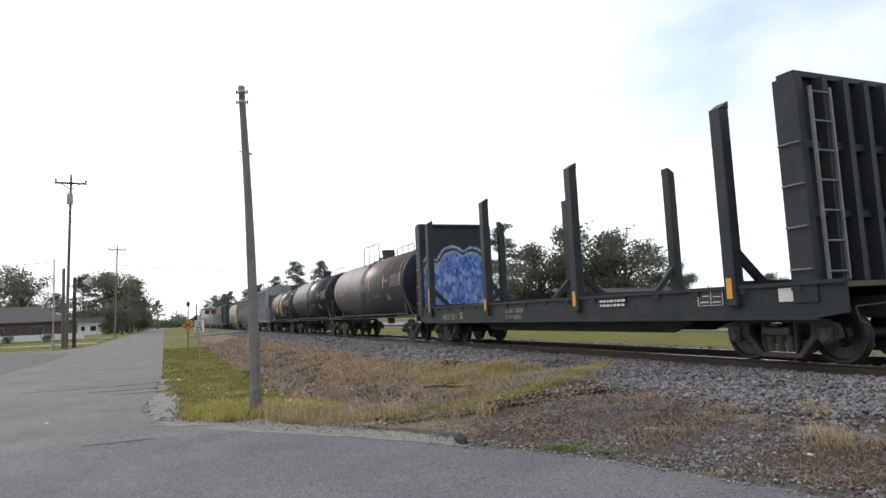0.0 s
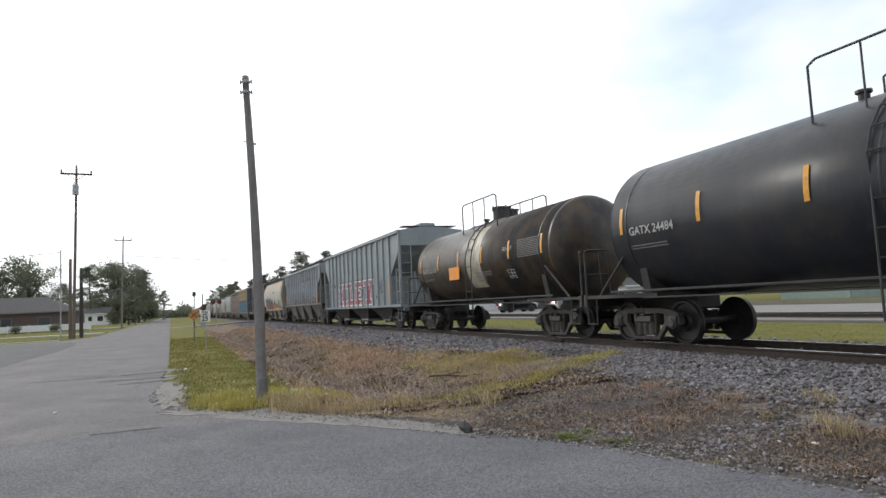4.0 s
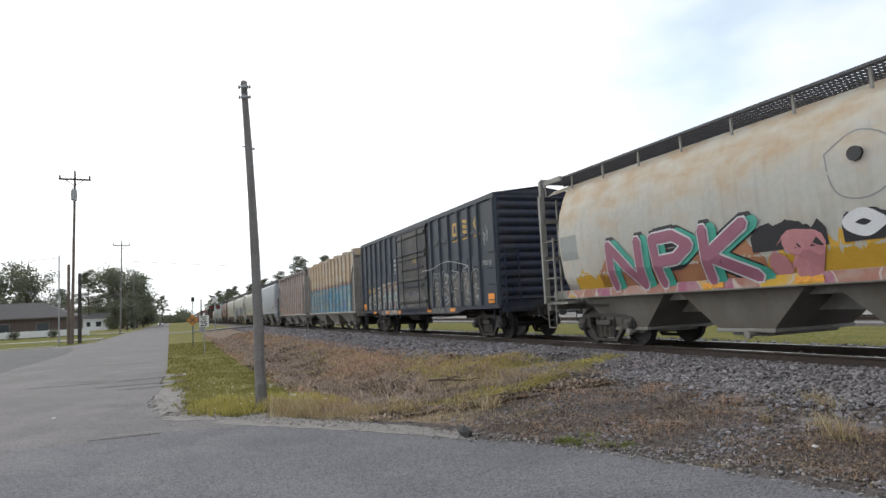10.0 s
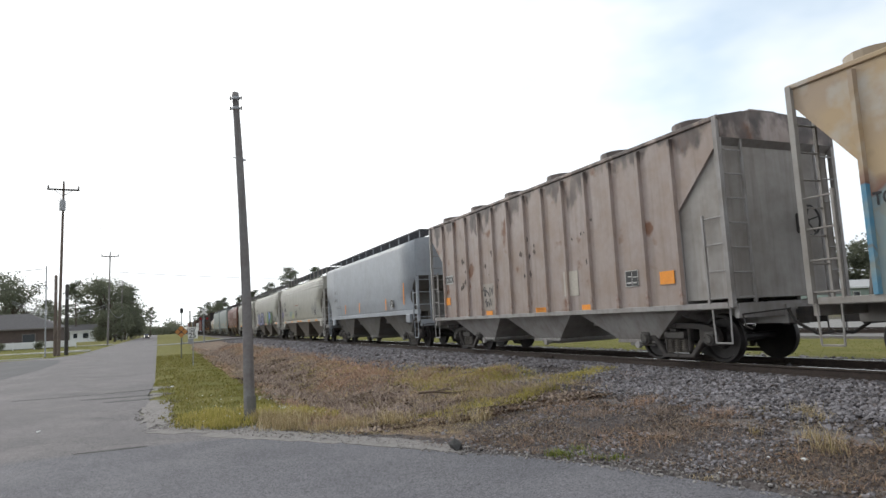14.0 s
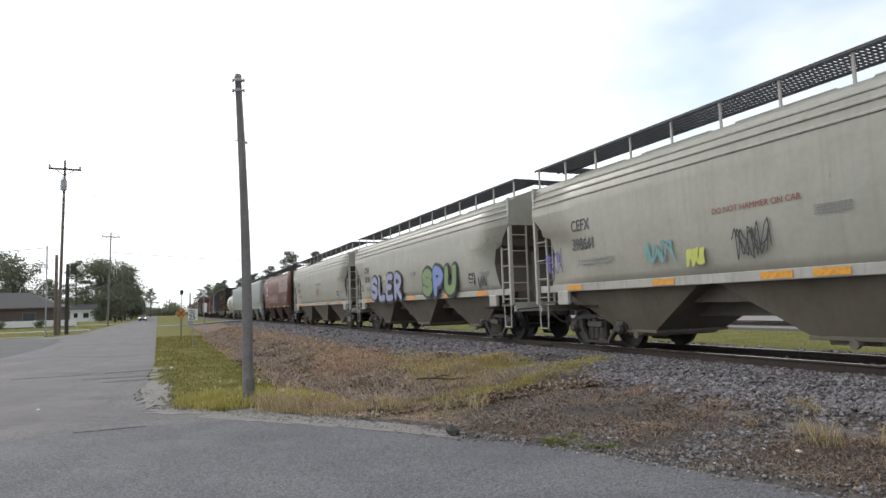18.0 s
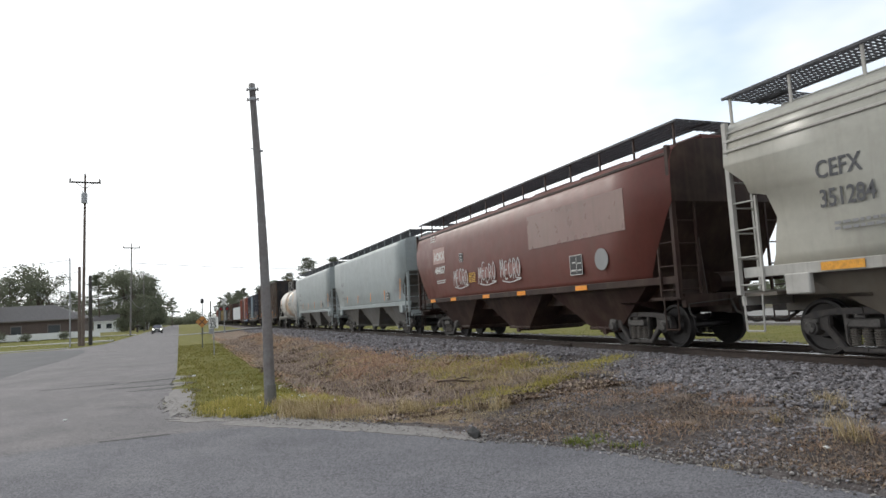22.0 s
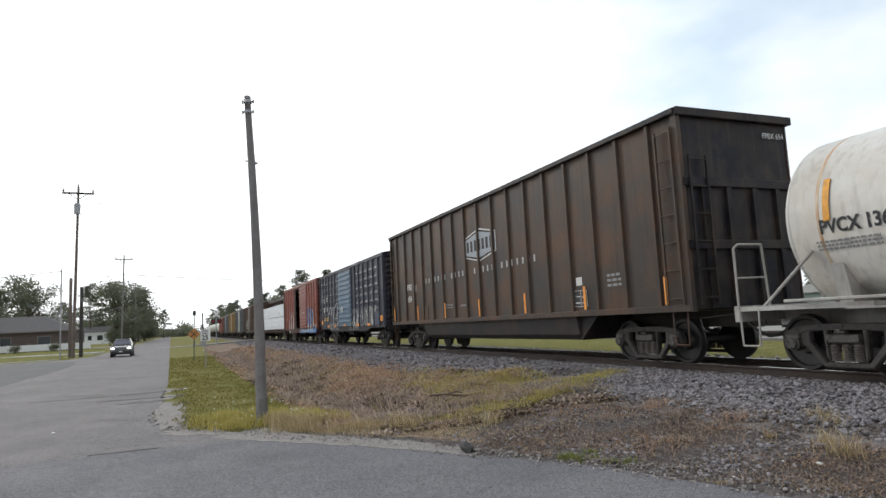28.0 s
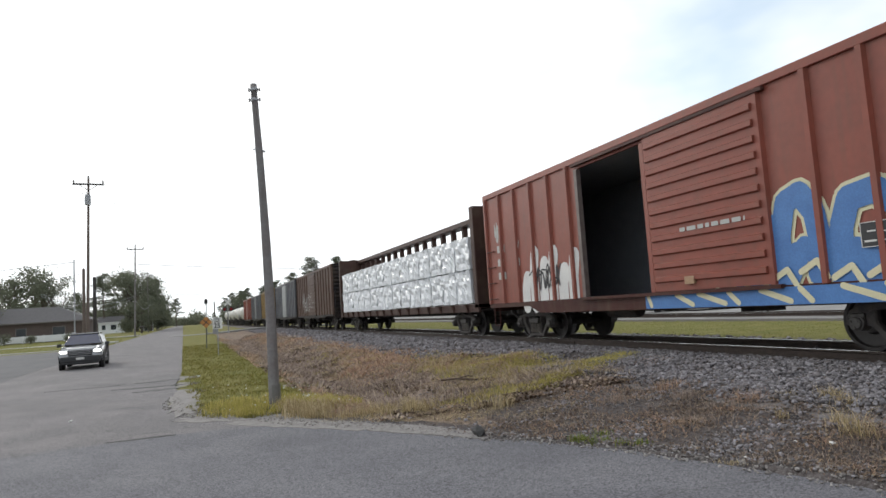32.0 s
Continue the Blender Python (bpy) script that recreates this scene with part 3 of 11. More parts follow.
RAILSTEEL = surface("rusty_rail", (0.050, 0.036, 0.030), (0.035, 0.027, 0.024), 6.0, 0.7, 0.8, 0.2, dirt=(0.085, 0.06, 0.045), dirt_amount=0.4)
RAILTOP = plain("bright_rail_head", (0.52, 0.50, 0.48), 0.22, 0.95)
rail_prof = [(-0.07, 0.0), (0.07, 0.0), (0.07, 0.012), (0.012, 0.035), (0.012, 0.125), (0.036, 0.138), (0.036, 0.166), (-0.036, 0.166), (-0.036, 0.138), (-0.012, 0.125), (-0.012, 0.035), (-0.07, 0.012)]
for x0, zb, lab in ((9.85, ZR0 := 0.39 - 0.17, "main"), (11.35, ZR0, "main"), (25.6, 0.07, "siding"), (27.1, 0.07, "siding")):
    for y0, y1 in ((-420, 15.65), (15.67, 120), (120.02, 900)) if lab == "main" else ((-45, 250),):
        bm = prism(bmesh.new(), [(x0 + u, zb + v) for u, v in rail_prof], "y", y0, y1)
        r = tagged(part("rail", bm, RAILSTEEL), "rusty steel rail with a bright worn head", "rail", "rails of the track", "structure")
        part("rail_head", box(x0 - 0.03, x0 + 0.03, y0, y1, zb + 0.165, zb + 0.170), RAILTOP, r, "bright worn head")
for x0 in (9.85,):
    b2 = bmesh.new()
    bx(b2, x0 - 0.05, x0 - 0.015, 15.36, 15.96, ZR0 + 0.04, ZR0 + 0.12, 0.008)
    for k in range(4):
        rod(b2, (x0 - 0.08, 15.44 + k * 0.15, ZR0 + 0.08), (x0 - 0.04, 15.44 + k * 0.15, ZR0 + 0.08), 0.018, 6)
    tagged(part("joint_bar", b2, RAILSTEEL), "bolted joint bar on the rail", "rail joint", kind="structure")
TIE = surface("creosoted_timber", (0.055, 0.043, 0.035), (0.085, 0.068, 0.055), 5.0, 0.7, 0.9, per_piece=0.25)
ties = tagged(new("sleepers"), "dark creosoted timber sleepers under the rails", "railway sleepers", kind="structure")
tie_bm = bx(bmesh.new(), -1.3, 1.3, -0.115, 0.115, -0.12, 0.0, 0.012)
tie_me = bpy.data.meshes.new("sleeper")
tie_bm.to_mesh(tie_me)
tie_bm.free()
tie_me.materials.append(TIE)
trnd = random.Random(2)
for k in range(150):
    o = new("sleeper", tie_me)
    o.parent = ties
    o.matrix_basis = pose(10.6 + trnd.uniform(-.05, .05), 1.0 + k * 0.54, ZR0 + 0.002 + trnd.uniform(-.012, .0), 0, 0, trnd.uniform(-1, 1))

# ---- rolling stock ----
XC, ZR, SPEED = 10.6, 0.39, 10.35
HW = 1.55                                  # half the width of a car
WHEEL_R = 0.457


def pattern(name, bm, material, smooth=False):
    """A mesh that several parts share."""
    me = bpy.data.meshes.new(name)
    bm.to_mesh(me)
    bm.free()
    me.materials.append(material)
    if smooth:
        me.shade_smooth()
    return me


def use(name, me, parent, m=None, label=""):
    o = new(name, me)
    o.parent = parent
    o.matrix_basis = m or Matrix()
    return tagged(o, label)


def wheelset_mesh():
    bm = bmesh.new()
    for s in (-1, 1):
        prof = [(0.66, 0.10), (0.66, 0.38), (0.655, 0.41), (0.655, WHEEL_R + 0.022), (0.685, WHEEL_R + 0.022), (0.695, WHEEL_R + 0.002),
                (0.79, WHEEL_R - 0.004), (0.79, 0.40), (0.745, 0.375), (0.735, 0.20), (0.80, 0.16), (0.80, 0.09)]
        lathe(bm, [(s * a, r) for a, r in prof], 28)
        rod(bm, (s * 0.80, 0, 0), (s * 1.02, 0, 0), 0.075, 10)
        for k in range(3):
            a = k * 2.0944
            rod(bm, (s * 1.0, 0.05 * math.cos(a), 0.05 * math.sin(a)), (s * 1.035, 0.05 * math.cos(a), 0.05 * math.sin(a)), 0.018, 6)
    rod(bm, (-0.7, 0, 0), (0.7, 0, 0), 0.085, 10)
    for e in bm.edges:
        e.smooth = len(e.link_faces) == 2 and e.calc_face_angle(0) < 0.6
    return pattern("wheelset", bm, WHEEL, True)


def side_frame_mesh():
    """A cast side frame: arched top chord, thin tension members, spring opening and a triangular window on either side."""
    bm = bmesh.new()
    a, b = -0.07, 0.07
    for s in (-1, 1):
        def q(pts):
            return [(s * y, z) for y, z in pts]
        prism(bm, q([(0.0, 0.77), (0.42, 0.77), (0.66, 0.745), (0.86, 0.725), (1.02, 0.66), (1.09, 0.55), (1.09, 0.43), (1.02, 0.40), (1.01, 0.53), (0.95, 0.585), (0.80, 0.60), (0.58, 0.655), (0.0, 0.675)]), "x", a, b)
        prism(bm, q([(0.60, 0.66), (0.79, 0.61), (0.775, 0.42), (0.69, 0.40), (0.40, 0.085), (0.0, 0.085), (0.0, 0.155), (0.34, 0.165), (0.60, 0.47)]), "x", a + 0.012, b - 0.012)
        prism(bm, q([(0.285, 0.69), (0.365, 0.69), (0.345, 0.23), (0.285, 0.16)]), "x", a + 0.01, b - 0.01)
    bmesh.ops.bevel(bm, geom=[e for e in bm.edges if abs(e.verts[0].co.x - e.verts[1].co.x) < 1e-4], offset=0.016, segments=2, affect="EDGES")
    return pattern("side_frame", bm, TRUCK)


def spring_mesh():
    bm = bmesh.new()
    prof = [(0.18, 0.05)]
    for k in range(7):
        prof += [(0.185 + k * 0.038, 0.055), (0.192 + k * 0.038, 0.082), (0.208 + k * 0.038, 0.082), (0.215 + k * 0.038, 0.055)]
    lathe(bm, prof + [(0.46, 0.05)], 10, "z")
    return pattern("spring", bm, SPRING)


def bolster_mesh():
    bm = bmesh.new()
    prism(bm, [(-1.05, 0.44), (-1.05, 0.60), (-0.5, 0.66), (0.5, 0.66), (1.05, 0.60), (1.05, 0.44), (0.45, 0.36), (-0.45, 0.36)], "y", -0.21, 0.21)
    rod(bm, (0, 0, 0.66), (0, 0, 0.86), 0.2, 12)
    for s in (-1, 1):                                 # brake beams
        prism(bm, [(-0.72, 0.36), (0.72, 0.36), (0.72, 0.42), (-0.72, 0.42)], "y", s * 0.33 - 0.03, s * 0.33 + 0.03)
        for t in (-1, 1):
            bx(bm, t * 0.72 - 0.06, t * 0.72 + 0.06, s * 0.40 - 0.03, s * 0.40 + 0.03, 0.28, 0.56)
    return pattern("bolster", bm, STEEL_DARK)


def bearing_mesh():
    """A roller bearing with its adapter above and a bolted end cap."""
    bm = bmesh.new()
    lathe(bm, [(-0.145, 0.045), (-0.145, 0.085), (-0.125, 0.10), (-0.10, 0.10), (-0.095, 0.125), (0.09, 0.125), (0.10, 0.11)], 18)
    for k in range(3):
        c, d = 0.06 * math.cos(k * 2.094 + 0.5), 0.06 * math.sin(k * 2.094 + 0.5)
        rod(bm, (-0.165, c, d), (-0.14, c, d), 0.018, 6)
    bx(bm, -0.09, 0.07, -0.125, 0.125, 0.08, 0.15, 0.012)
    return pattern("bearing", bm, HUB)


def bolster_end_mesh():
    bm = bx(bmesh.new(), -0.07, 0.07, -0.25, 0.25, 0.465, 0.60, 0.02)
    for s in (-1, 1):
        prism(bm, [(s * 0.17, 0.60), (s * 0.27, 0.60), (s * 0.27, 0.47)], "x", -0.075, 0.075)
    bx(bm, -0.03, 0.085, -0.02, 0.15, 0.615, 0.655, 0.006)
    return pattern("bolster_end", bm, HUB)


def coupler_mesh():
    bm = bmesh.new()
    bx(bm, -0.09, 0.09, -0.1, 0.75, -0.1, 0.1, 0.015)
    prism(bm, [(-0.17, -0.14), (-0.2, -0.32), (-0.06, -0.38), (0.02, -0.26), (0.16, -0.34), (0.2, -0.2), (0.12, 0.0), (-0.12, 0.0)], "z", -0.14, 0.14)
    bx(bm, -0.28, 0.28, 0.1, 0.22, -0.17, 0.2)
    pipe(bm, [(-0.3, 0.05, 0.1), (-0.34, -0.1, -0.12), (-0.2, -0.4, -0.34), (-0.05, -0.6, -0.3)], 0.028, 6)   # air hose
    pipe(bm, [(-1.35, 0.12, 0.06), (-0.3, 0.0, 0.12)], 0.014, 5)                                             # cut lever
    pipe(bm, [(-1.35, 0.12, 0.06), (-1.38, 0.05, -0.15), (-1.34, -0.05, -0.2)], 0.014, 5)
    return pattern("coupler", bm, STEEL_DARK)


WHEELSET, SIDE_FRAME, SPRINGS, BOLSTER, BEARING, COUPLER, BOLSTER_END = (wheelset_mesh(), side_frame_mesh(), spring_mesh(), bolster_mesh(),
                                                                         bearing_mesh(), coupler_mesh(), bolster_end_mesh())
SPINNING = []                              # wheelsets that turn


def running_gear(car, l, inset=1.95, sill=True, sill_mat=None, dusty=None):
    """Two trucks, couplers and the centre sill of a car of half length l."""
    for s in (-1, 1):
        tr = use("truck", BOLSTER, car, Matrix.Translation((0, s * (l - inset), 0)), "four-wheel cast steel truck")
        for t in (-1, 1):
            use("side_frame", SIDE_FRAME, tr, Matrix.Translation((t * 1.0, 0, 0)), "rusty cast side frame")
            [use("spring", SPRINGS, tr, Matrix.Translation((t * 1.02, q, 0))) for q in (-0.19, 0.0, 0.19)]
            use("bolster_end", BOLSTER_END, tr, Matrix.Translation((t * 1.06, 0, 0)), "worn bolster end with wedges")
            ws = use("wheelset", WHEELSET, tr, Matrix.Translation((0, t * 0.889, WHEEL_R)), "steel wheels on an axle")
            SPINNING.append((ws, t * 0.889))
            for u in (-1, 1):
                use("bearing", BEARING, tr, Matrix.Translation((u * 1.02, t * 0.889, WHEEL_R)) @ Matrix.Rotation(0 if u < 0 else math.pi, 4, "Z"))
        use("coupler", COUPLER, car, Matrix.Translation((0, s * (l + 0.12), 0.86)) @ Matrix.Rotation(0 if s < 0 else math.pi, 4, "Z"))
    if sill:
        part("centre_sill", box(-0.3, 0.3, -l - 0.05, l + 0.05, 0.72, 1.06), sill_mat or STEEL_DARK, car)


RUNGS = {}


def ladder(car, y, z0, z1, material, width=0.42, x=-1.6, along="y", step=0.40, posts=True, name="ladder", r=0.016):
    """A ladder: two stiles, each rung a piece of its own. along: the way in which its rungs run."""
    d = Vector((0, 1, 0)) if along == "y" else Vector((1, 0, 0))
    o = Vector((x, y, 0))
    bm = bmesh.new()
    if posts:
        for s in (-1, 1):
            p = o + d * s * width / 2
            bx(bm, p.x - 0.022, p.x + 0.022, p.y - 0.022, p.y + 0.022, z0, z1)
    ob = part(name, bm, material, car) if posts else car
    key = (round(width, 3), along, material.name, r, posts, x < 0)
    if key not in RUNGS:
        b2 = rod(bmesh.new(), -d * width / 2, d * width / 2, r, 6)
        if not posts:
            for q in (-1, 1):
                f = Vector((0.08 if x < 0 else -0.08, 0, 0))
                rod(b2, d * q * width / 2, d * q * width / 2 + f, r, 5)
        RUNGS[key] = pattern("rung", b2, material)
    n = max(2, int((z1 - z0) / step))
    for k in range(n):
        use("rung" if posts else "grab_iron", RUNGS[key], ob, Matrix.Translation((o.x, o.y, z0 + 0.12 + k * (z1 - z0 - 0.2) / (n - 1))))
    return ob


def stirrup(car, y, material, x=-1.5, z0=0.42, z1=1.05, w=0.4):
    bm = pipe(bmesh.new(), [(x, y - w / 2, z1), (x, y - w / 2 + 0.02, z0), (x, y + w / 2 - 0.02, z0), (x, y + w / 2, z1)], 0.018, 5)
    return part("stirrup_step", bm, material, car)


def stripes(car, ys, z, w, h, x=-HW - 0.012, material=None, label="yellow reflective strip"):
    me = pattern("reflector", box(-0.004, 0.004, -w / 2, w / 2, -h / 2, h / 2), material or YELLOW)
    for y in ys:
        use("reflector", me, car, Matrix.Translation((x, y, z)), label)


def placard(car, y, z, x=-HW - 0.012, w=0.62, h=0.52, seed=3):
    """The dark consolidated stencil with its white border."""
    p = part("stencil_panel", box(x - 0.004, x + 0.004, y - w / 2, y + w / 2, z - h / 2, z + h / 2), BLACK_INK, car, "black stencil panel with white lines")
    bm = bmesh.new()
    for a, b, c, d in ((-.5, .5, .47, .5), (-.5, .5, -.5, -.47), (-.5, -.475, -.5, .5), (.475, .5, -.5, .5), (-.04, -.015, -.42, .42), (-.4, -.1, -.3, -.24), (.05, .4, -.3, -.22), (.05, .3, .1, .16), (-.4, -.12, .05, .1)):
        bx(bm, x - 0.008, x - 0.004, y + a * w, y + b * w, z + c * h, z + d * h)
    part("stencil_border", bm, WHITE_INK, p)
    return p


def scribble(rnd, y, z, w, h, n=9):
    """One tag: a wandering stroke."""
    pts = []
    for i in range(n):
        f = i / (n - 1)
        pts.append((y - w * f + rnd.uniform(-.12, .12) * w, z + h * (0.5 + 0.5 * math.sin(i * 2.3 + rnd.uniform(-.6, .6)))))
    out = []
    for a, b in zip(pts, pts[1:]):
        for k in range(4):
            f = k / 4
            s = f * f * (3 - 2 * f)
            out.append((a[0] + (b[0] - a[0]) * f, a[1] + (b[1] - a[1]) * s))
    return out + [pts[-1]]


def tag(car, y, z, w, h, material, seed, x=-HW - 0.008, width=0.035, strokes=2, name="spray_tag", label="sprayed tag"):
    rnd = random.Random(seed)
    bm = bmesh.new()
    for k in range(strokes):
        ribbon(bm, scribble(rnd, y - rnd.uniform(0, .1) * w, z + rnd.uniform(-.08, .08) * h, w * rnd.uniform(.8, 1), h, rnd.randint(8, 12)), width, x, 6)
    return part(name, bm, material, car, label)


def flowing(pts, n=5):
    """A smooth curve through points."""
    out = []
    for i in range(len(pts) - 1):
        p0, p1, p2, p3 = pts[max(0, i - 1)], pts[i], pts[i + 1], pts[min(len(pts) - 1, i + 2)]
        for k in range(n):
            t = k / n
            out.append(tuple(0.5 * (2 * b + (c - a) * t + (2 * a - 5 * b + 4 * c - d) * t * t + (3 * b - a - 3 * c + d) * t ** 3) for a, b, c, d in zip(p0, p1, p2, p3)))
    return out + [pts[-1]]


def glyph(rnd, y, z, w, h):
    """One cell of wild sprayed strokes: steep slanting bars joined by hooks, no letter."""
    def P(a, b):
        return (y - a * w, z + b * h)
    k = rnd.uniform(-.18, .18)
    a, b = rnd.uniform(.02, .2), rnd.uniform(.75, 1.0)
    top, low = rnd.uniform(.85, 1.08), rnd.uniform(-.05, .12)
    first = [P(a, low), P(a + k * .5, .5), P(a + k, top), P(a + k + .28, top - rnd.uniform(.0, .2))]
    second = [P(b - .3, rnd.uniform(.55, .8)), P(b, rnd.uniform(.4, .62)), P(b - .12, rnd.uniform(.1, .3)), P(b - .45, rnd.uniform(-.02, .12))]
    third = [P(a + .1, rnd.uniform(.35, .6)), P(b - .1, rnd.uniform(.5, .95)), P(b + .1, 1.0)]
    return [flowing(g) for g in [first, second] + ([third] if rnd.random() < .6 else [])]


STROKES = {
    "S": [[(.9, .82), (.55, 1), (.14, .84), (.16, .62), (.5, .5), (.86, .38), (.84, .14), (.5, 0), (.08, .14)]],
    "P": [[(.18, 0), (.16, .98), (.6, 1), (.9, .76), (.6, .5), (.2, .47)]], "U": [[(.12, 1), (.12, .3), (.32, .03), (.68, .03), (.88, .3), (.88, 1)]],
    "L": [[(.2, 1), (.14, .06), (.88, .02)]], "E": [[(.86, .98), (.2, .94), (.14, .06), (.88, .02)], [(.2, .5), (.7, .52)]],
    "R": [[(.18, 0), (.16, .98), (.6, 1), (.88, .76), (.6, .5), (.3, .48), (.92, .0)]], "M": [[(.04, 0), (.16, 1), (.5, .4), (.84, 1), (.96, 0)]],
    "C": [[(.88, .84), (.52, 1), (.14, .7), (.14, .3), (.5, 0), (.9, .16)]], "O": [[(.5, 1), (.12, .7), (.14, .28), (.5, 0), (.88, .3), (.86, .72), (.5, 1)]],
    "N": [[(.1, 0), (.16, 1), (.84, 0), (.9, 1)]], "A": [[(.04, 0), (.5, 1), (.96, 0)], [(.24, .38), (.78, .38)]], "K": [[(.18, 1), (.14, 0)], [(.88, 1), (.2, .48), (.92, 0)]],
    "T": [[(.05, .98), (.95, 1)], [(.5, .98), (.48, 0)]], "I": [[(.5, 1), (.5, 0)]], "W": [[(.02, 1), (.25, 0), (.5, .65), (.75, 0), (.98, 1)]], "X": [[(.08, 1), (.92, 0)], [(.9, 1), (.1, 0)]],
}


def lettered(text, y, z, w, h, rnd, bend=0.05, smooth=True):
    """Hand-drawn strokes of each letter of text, from y towards -y."""
    cw = w / len(text)
    sets = []
    for i, ch in enumerate(text):
        k, q, d = rnd.uniform(-bend, bend), rnd.uniform(.9, 1.08), rnd.uniform(-bend, bend)
        g = [[(y - (i + 0.08 + 0.84 * (a + k * b)) * cw, z + h * (b * q + d)) for a, b in st] for st in STROKES[ch]]
        sets.append([flowing(st) for st in g] if smooth else g)
    return sets


def signature(car, text, y, z, w, h, material, seed, x=-HW - 0.008, width=0.03, label="sprayed tag", name="spray_tag"):
    """A tag written in one thin stroke a letter, with a sweep under it."""
    rnd = random.Random(seed)
    bm = bmesh.new()
    for g in lettered(text, y, z + h * 0.2, w, h * 0.8, rnd, 0.12):
        for st in g:
            ribbon(bm, st, width, x, 6)
    ribbon(bm, flowing([(y - w * .1, z + h * .1), (y - w * .5, z), (y - w, z + h * .12), (y - w * .8, z + h * .16)]), width, x, 6)
    return part(name, bm, material, car, label)


def wrap(ob, r, zc, base):
    """Lay what was painted at the plane x = base on to a round shell."""
    for o in (ob, *ob.children_recursive):
        o.data.transform(o.matrix_basis)
        o.matrix_basis = Matrix()
        for v in o.data.vertices:
            v.co.x += -base - math.sqrt(max(0.01, r * r - (v.co.z - zc) ** 2)) - 0.008
    return ob


def on_head(ob, l, r, zc, deep=0.40):
    """Lay lettering on to the bulging end of a tank that faces -y."""
    ob.data.transform(ob.matrix_basis)
    ob.matrix_basis = Matrix()
    for v in ob.data.vertices:
        q = min(0.98, (v.co.x ** 2 + (v.co.z - zc) ** 2) / (r * r))
        v.co.y = -(l - deep + deep * math.sqrt(1 - q)) - 0.012
    return ob


def mural_paint(name, fills, line, scale=1.6, wide=0.05, wear=0.4, worn=(0.10, 0.10, 0.11), tall=0.7):
    """Old overlapping spray paint: bent fields of a few colours, edged by lines, worn through in patches."""
    m = bpy.data.materials.new(name)
    m.use_nodes = True
    n, k = m.node_tree.nodes, m.node_tree.links
    b = n["Principled BSDF"]
    co, nz, warp, tl = n.new("ShaderNodeTexCoord"), n.new("ShaderNodeTexNoise"), n.new("ShaderNodeVectorMath"), n.new("ShaderNodeMapping")
    k.new(co.outputs["Object"], nz.inputs["Vector"])
    nz.inputs["Scale"].default_value, nz.inputs["Detail"].default_value = scale, 2.0
    warp.operation = "MULTIPLY_ADD"
    k.new(nz.outputs["Color"], warp.inputs[0])
    warp.inputs[1].default_value = (0.0, 1.2 / scale, 1.2 / scale)
    k.new(co.outputs["Object"], warp.inputs[2])
    tl.inputs["Scale"].default_value = (1.0, 1.0, tall)
    k.new(warp.outputs["Vector"], tl.inputs["Vector"])
    vo, ve, sc, ramp = n.new("ShaderNodeTexVoronoi"), n.new("ShaderNodeTexVoronoi"), n.new("ShaderNodeSeparateColor"), n.new("ShaderNodeValToRGB")
    ve.feature = "DISTANCE_TO_EDGE"
    for v in (vo, ve):
        v.inputs["Scale"].default_value = scale
        k.new(tl.outputs["Vector"], v.inputs["Vector"])
    k.new(vo.outputs["Color"], sc.inputs["Color"])
    k.new(sc.outputs["Red"], ramp.inputs["Fac"])
    ramp.color_ramp.interpolation = "CONSTANT"
    e = ramp.color_ramp.elements
    e[0].color, e[0].position, e[1].color, e[1].position = (*fills[0], 1), 0.0, (*fills[-1], 1), 0.82
    for i, c in enumerate(fills[1:-1]):
        q = e.new(0.2 + 0.6 * i / max(1, len(fills) - 2))
        q.color = (*c, 1)

    def mix(f, a, c):
        x = n.new("ShaderNodeMix")
        x.data_type = "RGBA"
        k.new(f, x.inputs["Factor"])
        for v, key in ((a, "A"), (c, "B")):
            if isinstance(v, tuple):
                x.inputs[key].default_value = (*v, 1)
            else:
                k.new(v, x.inputs[key])
        return x.outputs["Result"]

    def span(v, lo, hi, top=1.0):
        r = n.new("ShaderNodeMapRange")
        r.inputs["From Min"].default_value, r.inputs["From Max"].default_value, r.inputs["To Max"].default_value = lo, hi, top
        k.new(v, r.inputs["Value"])
        return r.outputs["Result"]
    col = mix(span(ve.outputs["Distance"], wide * 0.5, wide), line, ramp.outputs["Color"])
    t = n.new("ShaderNodeTexNoise")
    t.inputs["Scale"].default_value, t.inputs["Detail"].default_value = 3.5, 7.0
    k.new(co.outputs["Object"], t.inputs["Vector"])
    col = mix(span(t.outputs["Fac"], 0.46, 0.66, wear), col, worn)
    k.new(col, b.inputs["Base Color"])
    b.inputs["Roughness"].default_value = 0.6
    b.inputs["Specular IOR Level"].default_value = 0.25
    return m


def spray_field(car, y0, y1, z0, z1, material, seed, x, ragged=0.25, name="graffiti", label=""):
    """A painted field from y0 down to y1 with an uneven top."""
    bm = bmesh.new()
    n = max(3, int((y0 - y1) / 0.06))
    last = None
    for i in range(n + 1):
        y = y0 + (y1 - y0) * i / n
        f = i / n
        top = z0 + (z1 - z0) * (1 - ragged * (0.5 + 0.5 * noise.noise(Vector((y * 2.3, seed, 0))) + 0.35 * noise.noise(Vector((y * 9, seed, 4))))) * (min(1, 0.55 + 6 * f, 0.55 + 6 * (1 - f)) if ragged else 1)
        line = [bm.verts.new((x, y, z0 + (top - z0) * k / 6)) for k in range(7)]
        if last:
            for k in range(6):
                bm.faces.new((last[k], line[k], line[k + 1], last[k + 1]))
        last = line
    return part(name, bm, material, car, label)


